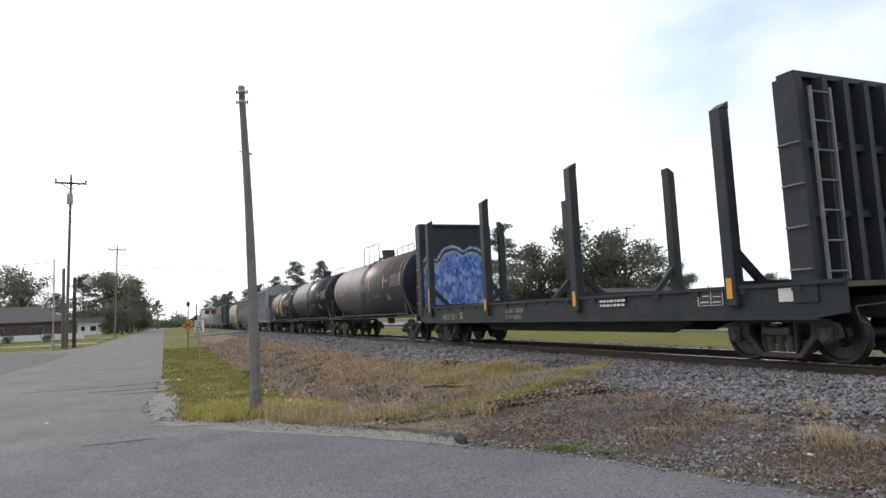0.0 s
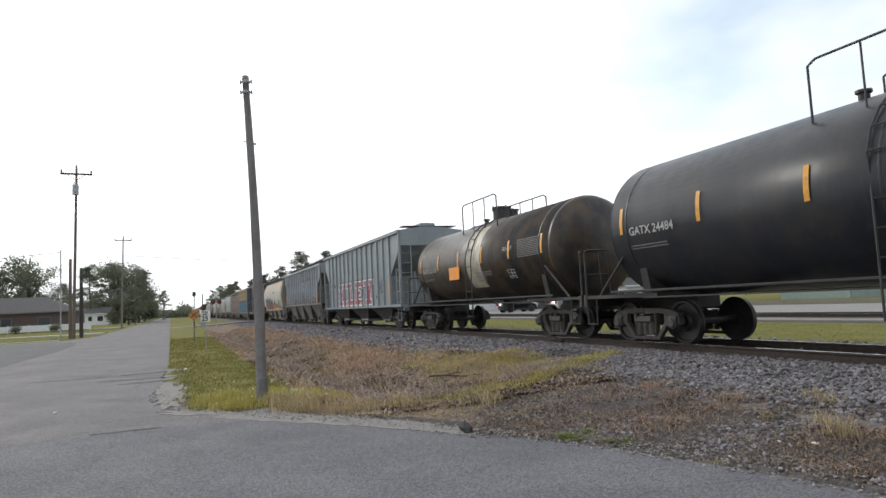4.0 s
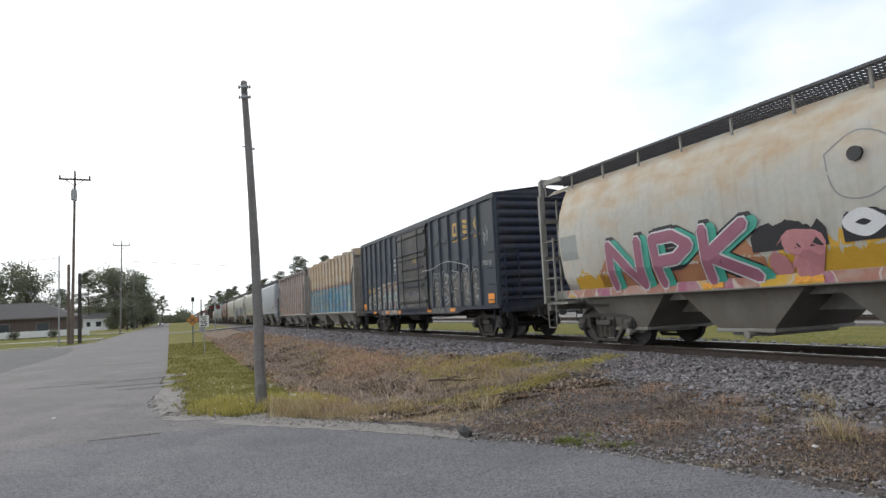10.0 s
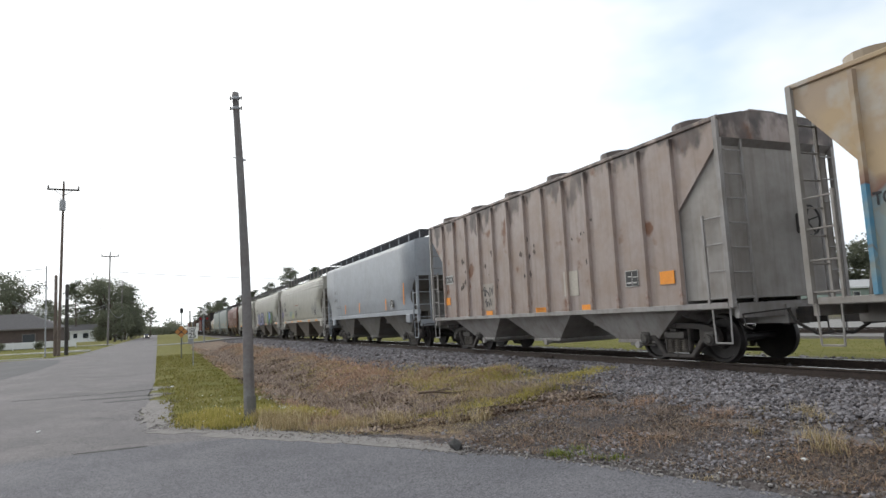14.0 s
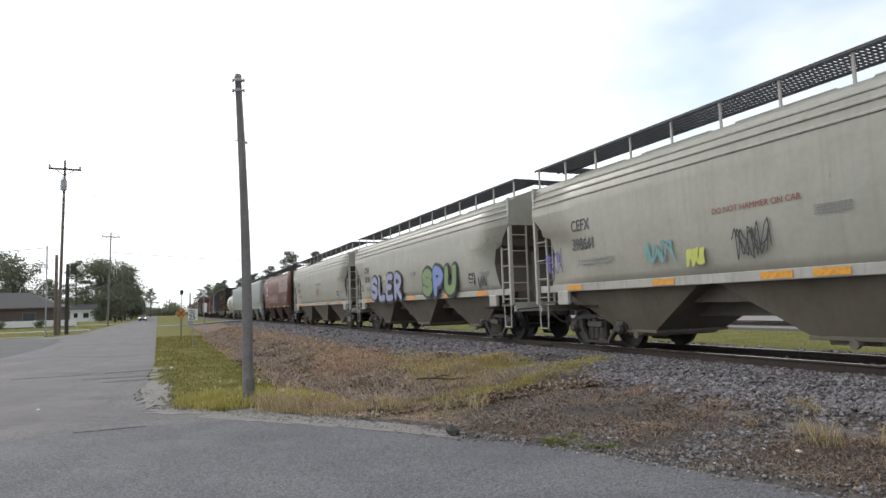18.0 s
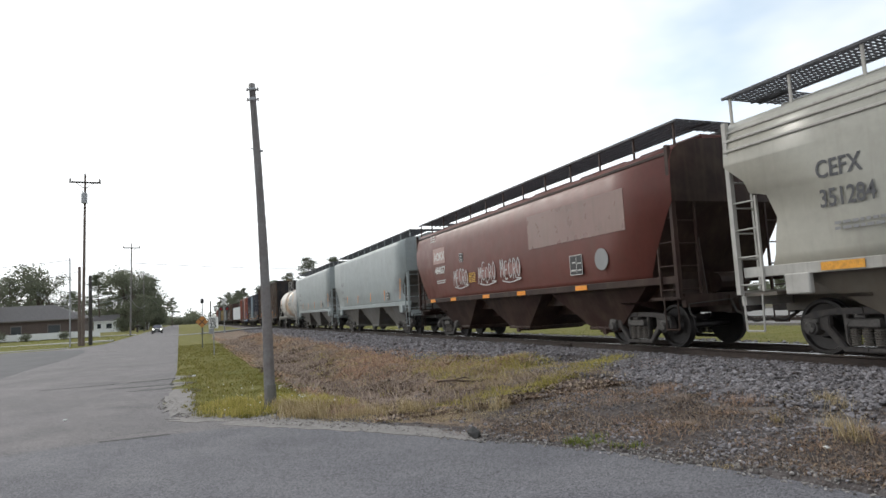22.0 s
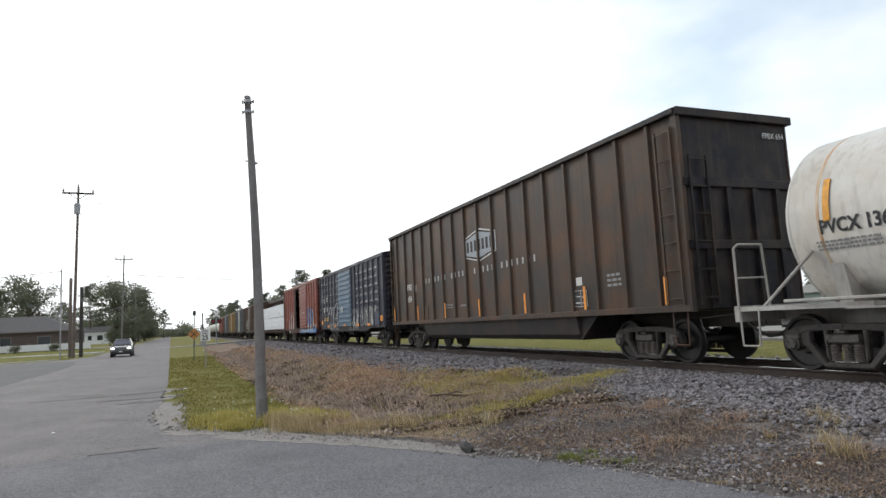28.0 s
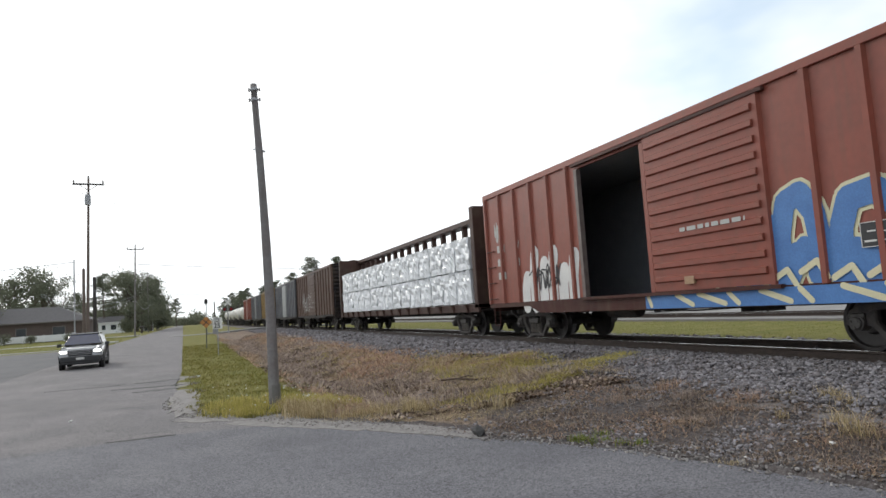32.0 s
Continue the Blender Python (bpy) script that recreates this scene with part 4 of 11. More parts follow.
def burner(car, y, z, w, h, letters, fills, outline, seed, x=-HW - 0.006, fat=0.32, halo=None, shine=None, name="graffiti", label="sprayed bubble letters", text=""):
    """A painted piece: fat letters in fills with an outline, a halo behind and small shines."""
    rnd = random.Random(seed)
    cw = w / letters
    root = None
    sets = [glyph(rnd, y - i * cw - .06 * cw, z + .12 * h + rnd.uniform(-.06, .06) * h, cw * .88, h * .76) for i in range(letters)]
    if text:
        sets = lettered(text, y, z + .16 * h, w, h * .7, rnd, 0.08)
    f = fat * min(cw, h)
    layers = [(f * 1.75, halo)] if halo else []
    layers += [(f * 1.38, outline)]
    for k, (ww, mt) in enumerate(layers):
        bm = bmesh.new()
        for g in sets:
            for s in g:
                ribbon(bm, s, ww, x - 0.012 * k, 9)
        o = part(name if root is None else "outline", bm, mt, root or car, label if root is None else "")
        root = root or o
    for i, g in enumerate(sets):
        bm = bmesh.new()
        for s in g:
            ribbon(bm, s, f, x - 0.012 * len(layers), 9)
        part("letter", bm, fills[i % len(fills)], root)
    if shine:
        bm = bmesh.new()
        for g in sets:
            for s in g:
                for p in s:
                    if rnd.random() < .6:
                        c = (p[0] + rnd.uniform(-.2, .2) * f, p[1] + rnd.uniform(-.2, .2) * f)
                        ribbon(bm, [c, (c[0] - .12 * f, c[1] + .2 * f)], f * .14, x - 0.012 * len(layers) - 0.008, 6)
        part("shine", bm, shine, root)
    return root


def cut_at(cuts, z):
    """How far the end stands back at the height z, from (z, back) pairs, lowest first."""
    if z <= cuts[0][0]:
        return cuts[0][1]
    for (z0, a), (z1, b) in zip(cuts, cuts[1:]):
        if z <= z1:
            return a + (b - a) * (z - z0) / max(1e-6, z1 - z0)
    return cuts[-1][1]


def hopper_car(name, label, y0, y1, body, dark, trim, prof, cuts, ribs=0, bays=3, bay_mat=None, group="hopper cars of the train", walkway=True, roof_mat=None,
               rail_posts=False, ladders=True, end_frame=True, sill_z=(1.0, 1.16), hatch=True, end_wall=None, rib_mat=None, band=None, walk_z=None):
    """A covered hopper car. prof: the side's outline from sill to ridge as (half width, height); cuts: how far the
    body's end stands back, by height; dark: paint for ends and underside, on most cars with their shade put into its
    colour.
    """
    l = (y1 - y0) / 2
    car = thing(name, label, "hopper car", group)
    zs = sorted({p[1] for p in prof} | {c[0] for c in cuts if prof[0][1] <= c[0] <= prof[-1][1]})
    eave = [p for p in prof if p[0] > 1.2][-1][1]

    def xw(z):
        for (a, z0), (b, z1) in zip(prof, prof[1:]):
            if z0 <= z <= z1:
                return a + (b - a) * (z - z0) / max(1e-6, z1 - z0)
        return prof[-1][0]
    low = [z for z in zs if z <= eave + 1e-4]
    for s in (-1, 1):
        rows = [[(s * xw(z), -(l - cut_at(cuts, z)) + (2 * (l - cut_at(cuts, z))) * k / 8, z) for k in range(9)] for z in low]
        part("side_sheet", skin(bmesh.new(), rows, -0.02 * s if s > 0 else 0.02), body, car, "" if s < 0 else "", smooth=ribs == 0)
    top = [z for z in zs if z >= eave - 1e-4]
    ring = [(-xw(z), z) for z in top] + [(xw(z), z) for z in reversed(top) if xw(z) > 0.01]
    part("roof", skin(bmesh.new(), [[(x, -l, z), (x, -l / 3, z), (x, l / 3, z), (x, l, z)] for x, z in ring], 0.0), roof_mat or body, car)
    for s in (-1, 1):
        rows = [[(-xw(z) + 0.012, s * (l - cut_at(cuts, z)), z), (0, s * (l - cut_at(cuts, z)), z), (xw(z) - 0.012, s * (l - cut_at(cuts, z)), z)] for z in low]
        upper = [r for r in rows if r[0][2] >= cuts[-1][0] - 1e-4]
        lower = [r for r in rows if r[0][2] <= cuts[-1][0] + 1e-4]
        gab = [[(-xw(z), s * (l - .004), z), (0, s * (l - .004), z), (xw(z), s * (l - .004), z)] for z in top]
        if len(upper) > 1:
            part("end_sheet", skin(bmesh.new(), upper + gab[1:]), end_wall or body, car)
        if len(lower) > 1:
            part("slope_sheet", skin(bmesh.new(), lower), dark, car, "sloping end sheet in shade-toned paint")
    b0 = prof[0][0]
    back = cut_at(cuts, prof[0][1])
    for s in (-1, 1):                                     # sills, end platforms
        part("side_sill", box(s * (b0 - 0.09), s * (b0 + 0.035), -l + 0.15, l - 0.15, sill_z[0], sill_z[1], 0.01), trim, car)
        part("end_platform", box(-1.45, 1.45, s * (l - 0.02), s * (l - back - 0.05), 1.02, 1.08), dark, car)
        part("end_sill", box(-1.42, 1.42, s * (l - 0.10), s * l, 0.86, 1.12), trim, car)
        bol = bmesh.new()
        prism(bol, [(-1.35, 1.0), (1.35, 1.0), (0.5, 0.74), (-0.5, 0.74)], "y", s * (l - 1.95) - 0.25, s * (l - 1.95) + 0.25)
        part("body_bolster", bol, dark, car)
        # centre braces between platform and slope sheet
        for x in (-0.55, 0.55):
            part("end_brace", rod(bmesh.new(), (x, s * (l - 0.35), 1.05), (x, s * (l - back * 0.55), 2.6), 0.05, 6), dark, car)
    if end_frame:
        for sx in (-1, 1):
            for s in (-1, 1):
                part("corner_post", box(sx * 1.50 - 0.045, sx * 1.50 + 0.045, s * (l - 0.06) - 0.045, s * (l - 0.06) + 0.045, 1.05, eave - 0.02), trim, car)
    if ladders:
        for s in (-1, 1):
            ladder(car, s * (l - 0.32), 1.1, 2.75, trim, 0.5, -1.50)
            ladder(car, s * (l - 0.03), 1.1, eave - 0.1, trim, 0.5, -1.22, "x")
            ladder(car, s * (l - 0.03), 1.1, eave - 0.1, trim, 0.5, 1.22, "x")
            stirrup(car, s * (l - 0.32), trim)
            stirrup(car, s * (l - 0.32), trim, x=1.5)
    # outlet hoppers
    span = 2 * (l - back) - 0.3
    for k in range(bays):
        c = -span / 2 + span * (k + 0.5) / bays
        h = span / bays * 0.485
        bm = bmesh.new()
        t = [(-b0 + .1, c - h, prof[0][1]), (b0 - .1, c - h, prof[0][1]), (b0 - .1, c + h, prof[0][1]), (-b0 + .1, c + h, prof[0][1])]
        q = [(-1.0, c - 0.62, 0.42), (1.0, c - 0.62, 0.42), (1.0, c + 0.62, 0.42), (-1.0, c + 0.62, 0.42)]
        vt, vq = [bm.verts.new(p) for p in t], [bm.verts.new(p) for p in q]
        bm.faces.new(vt), bm.faces.new(vq[::-1])
        for i in range(4):
            bm.faces.new((vt[i], vt[(i + 1) % 4], vq[(i + 1) % 4], vq[i]))
        bmesh.ops.recalc_face_normals(bm, faces=bm.faces)
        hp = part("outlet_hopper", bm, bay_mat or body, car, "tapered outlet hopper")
        g = bx(bmesh.new(), -1.03, 1.03, c - 0.66, c + 0.66, 0.36, 0.43, 0.01)
        bx(g, -0.9, 0.9, c - 0.40, c + 0.40, 0.29, 0.36, 0.01)
        rod(g, (-1.16, c - 0.2, 0.33), (1.16, c - 0.2, 0.33), 0.035, 8)
        rod(g, (-1.2, c - 0.2, 0.33), (-1.12, c - 0.2, 0.33), 0.075, 8)
        part("gate", g, dark, hp)
    # an added plate between the hoppers, the shade there put into its colour
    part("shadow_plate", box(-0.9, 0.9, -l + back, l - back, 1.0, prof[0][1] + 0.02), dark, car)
    for k in range(ribs):
        c = -(l - back) + 0.02 + (2 * (l - back) - 0.04) * k / (ribs - 1)
        if k == 0:
            ribm = pattern("rib", prism(bmesh.new(), [(0.01, -0.05), (-0.075, -0.035), (-0.075, 0.035), (0.01, 0.05)], "z", prof[0][1] + 0.02, eave - 0.12), rib_mat or body)
        for s in (-1, 1):
            use("rib", ribm, car, Matrix.Translation((s * b0, c, 0)) @ Matrix.Rotation(0 if s < 0 else math.pi, 4, "Z"))
    if ribs:
        for s in (-1, 1):
            part("top_chord", box(s * (b0 - 0.02), s * (b0 + (0.04 if ribs == 13 else 0.11)), -l, l, eave - (0.07 if ribs == 13 else 0.14), eave + 0.01, 0.012), body, car)
    if band:
        for z, w in band:
            for s in (-1, 1):
                part("eave_band", box(s * (xw(z) - 0.02), s * (xw(z) + 0.03), -l + 0.02, l - 0.02, z - w / 2, z + w / 2, 0.01), trim, car)
    ridge = prof[-1][1]
    if hatch:
        n = 6
        for k in range(n):
            c = -l + 2 * l * (k + 0.5) / n
            part("hatch_cover", bx(bmesh.new(), -0.36, 0.36, c - l / n * 0.78, c + l / n * 0.78, ridge - 0.05, ridge + 0.14, 0.03), roof_mat or body, car)
    if walkway:
        wz = walk_z or ridge + 0.12
        for s in (-1, 1):
            wk = part("running_board", grating(bmesh.new(), min(s * 0.40, s * 1.33), max(s * 0.40, s * 1.33), -l - 0.1, l + 0.1, wz + 0.01), GRATE, car, "steel grating running board")
            n = int(2 * l / 1.25)
            bk = pattern("bracket", box(-0.012, 0.02, -0.022, 0.022, eave - 0.02, wz + 0.02), trim)
            for k in range(n + 1):
                use("bracket", bk, wk, Matrix.Translation((s * 1.30, -l + 0.05 + (2 * l - 0.1) * k / n, 0)))
        for s in (-1, 1):
            part("end_walk", grating(bmesh.new(), -0.60, 0.60, min(s * (l - 0.55), s * (l + 0.1)), max(s * (l - 0.55), s * (l + 0.1)), wz + 0.008), GRATE, car)
    wheel = lathe(bmesh.new(), [(-.03, .26), (-.03, .3), (.03, .3), (.03, .26)], 18, "y")
    for k in range(3):
        rod(wheel, (.27 * math.cos(k * 1.047), 0, .27 * math.sin(k * 1.047)), (-.27 * math.cos(k * 1.047), 0, -.27 * math.sin(k * 1.047)), .02, 5)
    bw = part("brake_wheel", wheel, STEEL_DARK, car, "spoked hand brake wheel")
    bw.matrix_basis = Matrix.Translation((0.55, l - 0.12, 2.25))
    part("air_reservoir", rod(bmesh.new(), (0.1, -l + 0.75, 1.35), (0.9, -l + 0.75, 1.35), 0.22, 12), dark, car)
    running_gear(car, l, sill_mat=dark)
    return car, l


def tank_car(name, label, y0, y1, body, trim, r=1.45, zc=2.52, bands=4, group="tank cars of the train", over=1.0, dome=0.0, end_mat=None, rails=True, head_mat=None):
    """A tank car. y0, y1: the ends of its tank; over: how far the frame goes on."""
    l = (y1 - y0) / 2
    car = thing(name, label, "tank car", group)
    f = l + over
    prof = []
    hd = 0.40
    for k in range(9):
        a = math.pi / 2 * k / 8
        prof.append((-l + hd - hd * math.cos(a), max(0.02, r * math.sin(a))))
    shell = lathe(bmesh.new(), [prof[-1], (-prof[-1][0], r)], 72, "y")
    for e in shell.edges:
        e.smooth = True
    t = part("tank", shell, body, car, smooth=True)
    t.matrix_basis = Matrix.Translation((0, 0, zc))
    for s in (-1, 1):
        cap = lathe(bmesh.new(), prof if s < 0 else [(-a, b) for a, b in reversed(prof)], 72, "y")
        part("tank_head", cap, head_mat or body, car, "domed end of the tank", smooth=True).matrix_basis = Matrix.Translation((0, 0, zc))
    for k in range(bands):
        c = -l + 0.9 + (2 * l - 1.8) * k / (bands - 1)
        w = part("weld_band", lathe(bmesh.new(), [(-0.03, r + 0.0005), (-0.02, r + 0.005), (0.02, r + 0.005), (0.03, r + 0.0005)], 48, "y"), body, car, smooth=True)
        w.matrix_basis = Matrix.Translation((0, c, zc))
    for s in (-1, 1):
        bm = bmesh.new()
        prism(bm, [(-1.25, zc - 0.72), (-1.1, 1.0), (1.1, 1.0), (1.25, zc - 0.72), (0.6, zc - 1.2), (-0.6, zc - 1.2)], "y", s * (l - 1.0) - 0.11, s * (l - 1.0) + 0.11)
        part("saddle", bm, trim, car)
        part("end_platform", box(-1.4, 1.4, s * (l - 1.6), s * f, 1.02, 1.10), trim, car)
        part("end_sill", box(-1.42, 1.42, s * (f - 0.1), s * f, 0.84, 1.12), trim, car)
        for x in (-1.36, 1.36):
            rl = bmesh.new()
            pipe(rl, [(x, s * (f - 0.05), 1.1), (x, s * (f - 0.05), 2.15), (x * 0.97, s * (f - 0.12), 2.22), (x * 0.55, s * (f - 0.12), 2.22), (x * 0.5, s * (f - 0.12), 1.1)], 0.022, 6)
            pipe(rl, [(x, s * (f - 0.05), 1.62), (x * 0.52, s * (f - 0.12), 1.62)], 0.016, 5)
            part("end_railing", rl, trim, car)
            part("shell_strut", pipe(bmesh.new(), [(x, s * (f - 0.6), 1.1), (x, s * (l - 0.7), zc - 0.5)], 0.03, 6), trim, car)
        for x in (-1.4, 1.4):
            stirrup(car, s * (f - 0.3), trim, x=x)
        wr = pipe(bmesh.new(), [(s * 1.48, -l + 0.2, 1.16), (s * 1.48, l - 0.2, 1.16)], 0.028, 6)
        part("safety_rail", wr, trim, car)
        part("running_step", box(s * 1.15, s * 1.45, -l + 1.2, l - 1.2, 1.0, 1.03), trim, car)
        bol = bmesh.new()
        bx(bol, -0.3, 0.3, s * (f - 2.6), s * f, 0.74, 1.04)
        part("stub_sill", bol, trim, car)
    top = zc + r
    dm = bmesh.new()
    rod(dm, (0, 0.1, top - 0.12), (0, 0.1, top + 0.42), 0.31, 20)
    rod(dm, (0, 0.1, top + 0.42), (0, 0.1, top + 0.47), 0.34, 20)
    for k in range(8):
        rod(dm, (0.33 * math.cos(k * .785), 0.1 + 0.33 * math.sin(k * .785), top + .36), (0.33 * math.cos(k * .785), 0.1 + 0.33 * math.sin(k * .785), top + .50), 0.025, 5)
    part("manway", dm, end_mat or trim, car)
    vl = bmesh.new()
    for y, h in ((-0.8, 0.22), (-1.15, 0.16), (1.0, 0.12)):
        rod(vl, (-0.15, y, top - 0.05), (-0.15, y, top + h), 0.09, 8)
        rod(vl, (-0.15, y, top + h), (-0.15, y, top + h + 0.05), 0.13, 8)
    part("safety_valve", vl, trim, car)
    if rails:
        for x in (-0.95, 0.95):
            rl = bmesh.new()
            pipe(rl, [(x, -1.35, top - 0.45), (x, -1.35, top + 0.62), (x, -1.2, top + 0.7), (x, 1.2, top + 0.7), (x, 1.35, top + 0.62), (x, 1.35, top - 0.45)], 0.022, 6)
            for y in (-0.45, 0.45):
                rod(rl, (x, y, top - 0.45), (x, y, top + 0.7), 0.018, 5)
            part("dome_railing", rl, trim, car)
        part("dome_platform", skin(bmesh.new(), [[(-1.0, -1.4, top - 0.46), (-1.0, 1.4, top - 0.46)], [(-0.55, -1.4, top - 0.1), (-0.55, 1.4, top - 0.1)]], 0.03), GRATE, car)
        part("dome_platform", skin(bmesh.new(), [[(1.0, -1.4, top - 0.46), (1.0, 1.4, top - 0.46)], [(0.55, -1.4, top - 0.1), (0.55, 1.4, top - 0.1)]], 0.03), GRATE, car)
    # ladder curved over the shell
    lm = bmesh.new()
    for y in (-0.3, 0.15):
        pts = [(-1.50, y, 0.55), (-1.50, y, zc)] + [(-(r + 0.05) * math.cos(a), y, zc + (r + 0.05) * math.sin(a)) for a in (0.25, 0.5, 0.75, 1.0, 1.2)]
        pipe(lm, pts, 0.02, 5)
    ld = part("ladder", lm, trim, car)
    for k in range(9):
        a = 0 if k < 5 else (k - 4) * 0.26
        x, z = (-1.5, 0.6 + k * 0.42) if k < 5 else (-(r + 0.05) * math.cos(a), zc + (r + 0.05) * math.sin(a))
        key = ("tank", trim.name)
        if key not in RUNGS:
            RUNGS[key] = pattern("rung", rod(bmesh.new(), (0, -0.225, 0), (0, 0.225, 0), 0.014, 5), trim)
        use("rung", RUNGS[key], ld, Matrix.Translation((x, -0.075, z)))
    bv = rod(bmesh.new(), (0, 0, zc - r - 0.35), (0, 0, zc - r + 0.1), 0.2, 12)
    bx(bv, -0.35, 0.35, -0.35, 0.35, zc - r - 0.05, zc - r + 0.1)
    part("bottom_outlet", bv, trim, car)
    running_gear(car, f, inset=1.75, sill=False)
    return car, l


def tank_patch(car, y, a0, a1, w, r, zc, material, name="reflector", label="", lift=0.006):
    """A painted patch that follows the shell: width w along the car, from angle a0 to a1 above the middle, on the side of -x."""
    rows = []
    for k in range(25):
        a = a0 + (a1 - a0) * k / 24
        rows.append([(-(r + lift) * math.cos(a), y - w / 2, zc + (r + lift) * math.sin(a)), (-(r + lift) * math.cos(a), y + w / 2, zc + (r + lift) * math.sin(a))])
    return part(name, skin(bmesh.new(), rows), material, car, label)


def end_panel(l, s, z0, z1, n, material, car, x=1.5, deep=0.09):
    """A corrugated car end."""
    rows = []
    for k in range(n * 8 + 1):
        f = k / (n * 8)
        p = (f * n) % 1
        d = deep * max(0.0, math.sin(math.pi * p)) ** 0.8 if 0.04 < f < 0.96 else 0
        rows.append([(-x, s * l, z0 + (z1 - z0) * f), (-x + 0.12, s * (l + d), z0 + (z1 - z0) * f), (x - 0.12, s * (l + d), z0 + (z1 - z0) * f), (x, s * l, z0 + (z1 - z0) * f)])
    return part("end_wall", skin(bmesh.new(), rows), material, car, "corrugated steel end", smooth=False)


def box_car(name, label, y0, y1, h, body, end_mat, trim, ribs, doors, group="boxcars of the train", under=(1.0, 0.0), roof_mat=None, open_gap=None, floor_z=1.08,
            panel=None, ladder_low=True):
    """A boxcar. doors: (centre, half width, material, bars across) on both sides; open_gap: (y0, y1) of an open doorway."""
    l = (y1 - y0) / 2
    car = thing(name, label, "boxcar", group)
    z0 = floor_z
    gaps = [open_gap] if open_gap else []
    for s in (-1, 1):
        bm = bmesh.new()
        if open_gap:
            a, b = open_gap
            bx(bm, s * (HW - 0.05), s * HW, -l, a, z0, h)
            bx(bm, s * (HW - 0.05), s * HW, b, l, z0, h)
            bx(bm, s * (HW - 0.05), s * HW, a, b, h - 0.3, h)
        else:
            bx(bm, s * (HW - 0.05), s * HW, -l, l, z0, h)
        part("side_wall", bm, body, car)
        part("top_chord", box(s * (HW - 0.03), s * (HW + 0.055), -l, l, h - 0.16, h, 0.01), body, car)
        # side sill, deeper in the middle
        pts = [(-l + 0.02, z0 + 0.03), (l - 0.02, z0 + 0.03), (l - 0.02, z0 - 0.10), (l - 2.6, z0 - 0.10), (l - 3.2, z0 - under[1]), (-l + 3.2, z0 - under[1]), (-l + 2.6, z0 - 0.10), (-l + 0.02, z0 - 0.10)]
        part("side_sill", prism(bmesh.new(), pts, "x", s * (HW - 0.04), s * (HW + 0.03)), trim, car)
        me = pattern("rib", prism(bmesh.new(), [(0.01, -0.075), (-0.075, -0.045), (-0.075, 0.045), (0.01, 0.075)], "z", z0 + 0.02, h - 0.16), body)
        for c in ribs:
            use("rib", me, car, Matrix.Translation((s * HW, c, 0)) @ Matrix.Rotation(0 if s < 0 else math.pi, 4, "Z"))
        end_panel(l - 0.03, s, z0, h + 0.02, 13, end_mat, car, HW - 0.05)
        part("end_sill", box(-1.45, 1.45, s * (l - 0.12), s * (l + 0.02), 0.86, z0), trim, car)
        rf = [[(-HW, s * l * k, h), (0, s * l * k, h + 0.2), (HW, s * l * k, h)] for k in (0, 1)]
        part("roof", skin(bmesh.new(), rf, 0.03), roof_mat or body, car)
        part("gable", prism(bmesh.new(), [(-HW + .02, h - .02), (HW - .02, h - .02), (0, h + .18)], "y", s * (l - 0.05), s * l), end_mat, car)
        if ladder_low:
            ladder(car, s * (l - 0.34), z0 + 0.05, z0 + 1.75, trim, 0.46, -HW - 0.07, posts=False, name="side_grabs", step=0.42)
            ladder(car, s * (l + 0.13), z0 + 0.05, z0 + 1.7, trim, 0.46, -1.15, "x", posts=True, name="end_ladder", step=0.42)
            ladder(car, s * (l - 0.34), z0 + 0.05, z0 + 1.75, trim, 0.46, HW + 0.07, posts=False, name="side_grabs", step=0.42)
        stirrup(car, s * (l - 0.34), trim, x=-1.5)
        stirrup(car, s * (l - 0.34), trim, x=1.5)
        me = pattern("roof_rib", prism(bmesh.new(), [(-HW - 0.02, h + 0.0), (0, h + 0.22), (HW + 0.02, h + 0.0), (0, h + 0.14)], "y", -0.06, 0.06), roof_mat or body)
    nr = max(6, int(2 * l / 1.2))
    for k in range(nr + 1):
        use("roof_rib", me, car, Matrix.Translation((0, -l + 0.06 + (2 * l - 0.12) * k / nr, 0)))
    part("floor", box(-HW + 0.06, HW - 0.06, -l + 0.05, l - 0.05, z0 - 0.03, z0 + 0.05), plain("boxcar_floor", (0.09, 0.07, 0.05), 0.8), car)
    for c, hwid, mt, kind in doors:
        for s in (-1, 1):
            bm = bmesh.new()
            x0, x1 = s * (HW + 0.02), s * (HW + 0.07)
            bx(bm, x0, x1, c - hwid, c + hwid, z0 + 0.06, h - 0.22)
            d = part("door", bm, mt, car, "sliding steel door")
            n = 11 if kind == "ribbed" else 4
            dm = pattern("door_rib", prism(bmesh.new(), [(0.0, -0.07), (-0.05, -0.045), (-0.05, 0.045), (0.0, 0.07)], "y", -hwid + 0.06, hwid - 0.06), mt)
            for k in range(n):
                use("door_rib", dm, d, Matrix.Translation((s * (HW + 0.07), c, z0 + 0.3 + (h - z0 - 0.75) * k / (n - 1))) @ Matrix.Rotation(0 if s < 0 else math.pi, 4, "Z"))
            pb = bmesh.new()
            for q in (-0.55, 0.55):
                rod(pb, (s * (HW + 0.13), c + q * hwid, z0 + 0.1), (s * (HW + 0.13), c + q * hwid, h - 0.3), 0.022, 6)
            if kind != "ribbed":
                part("locking_bar", pb, trim, d)
            else:
                pb.free()
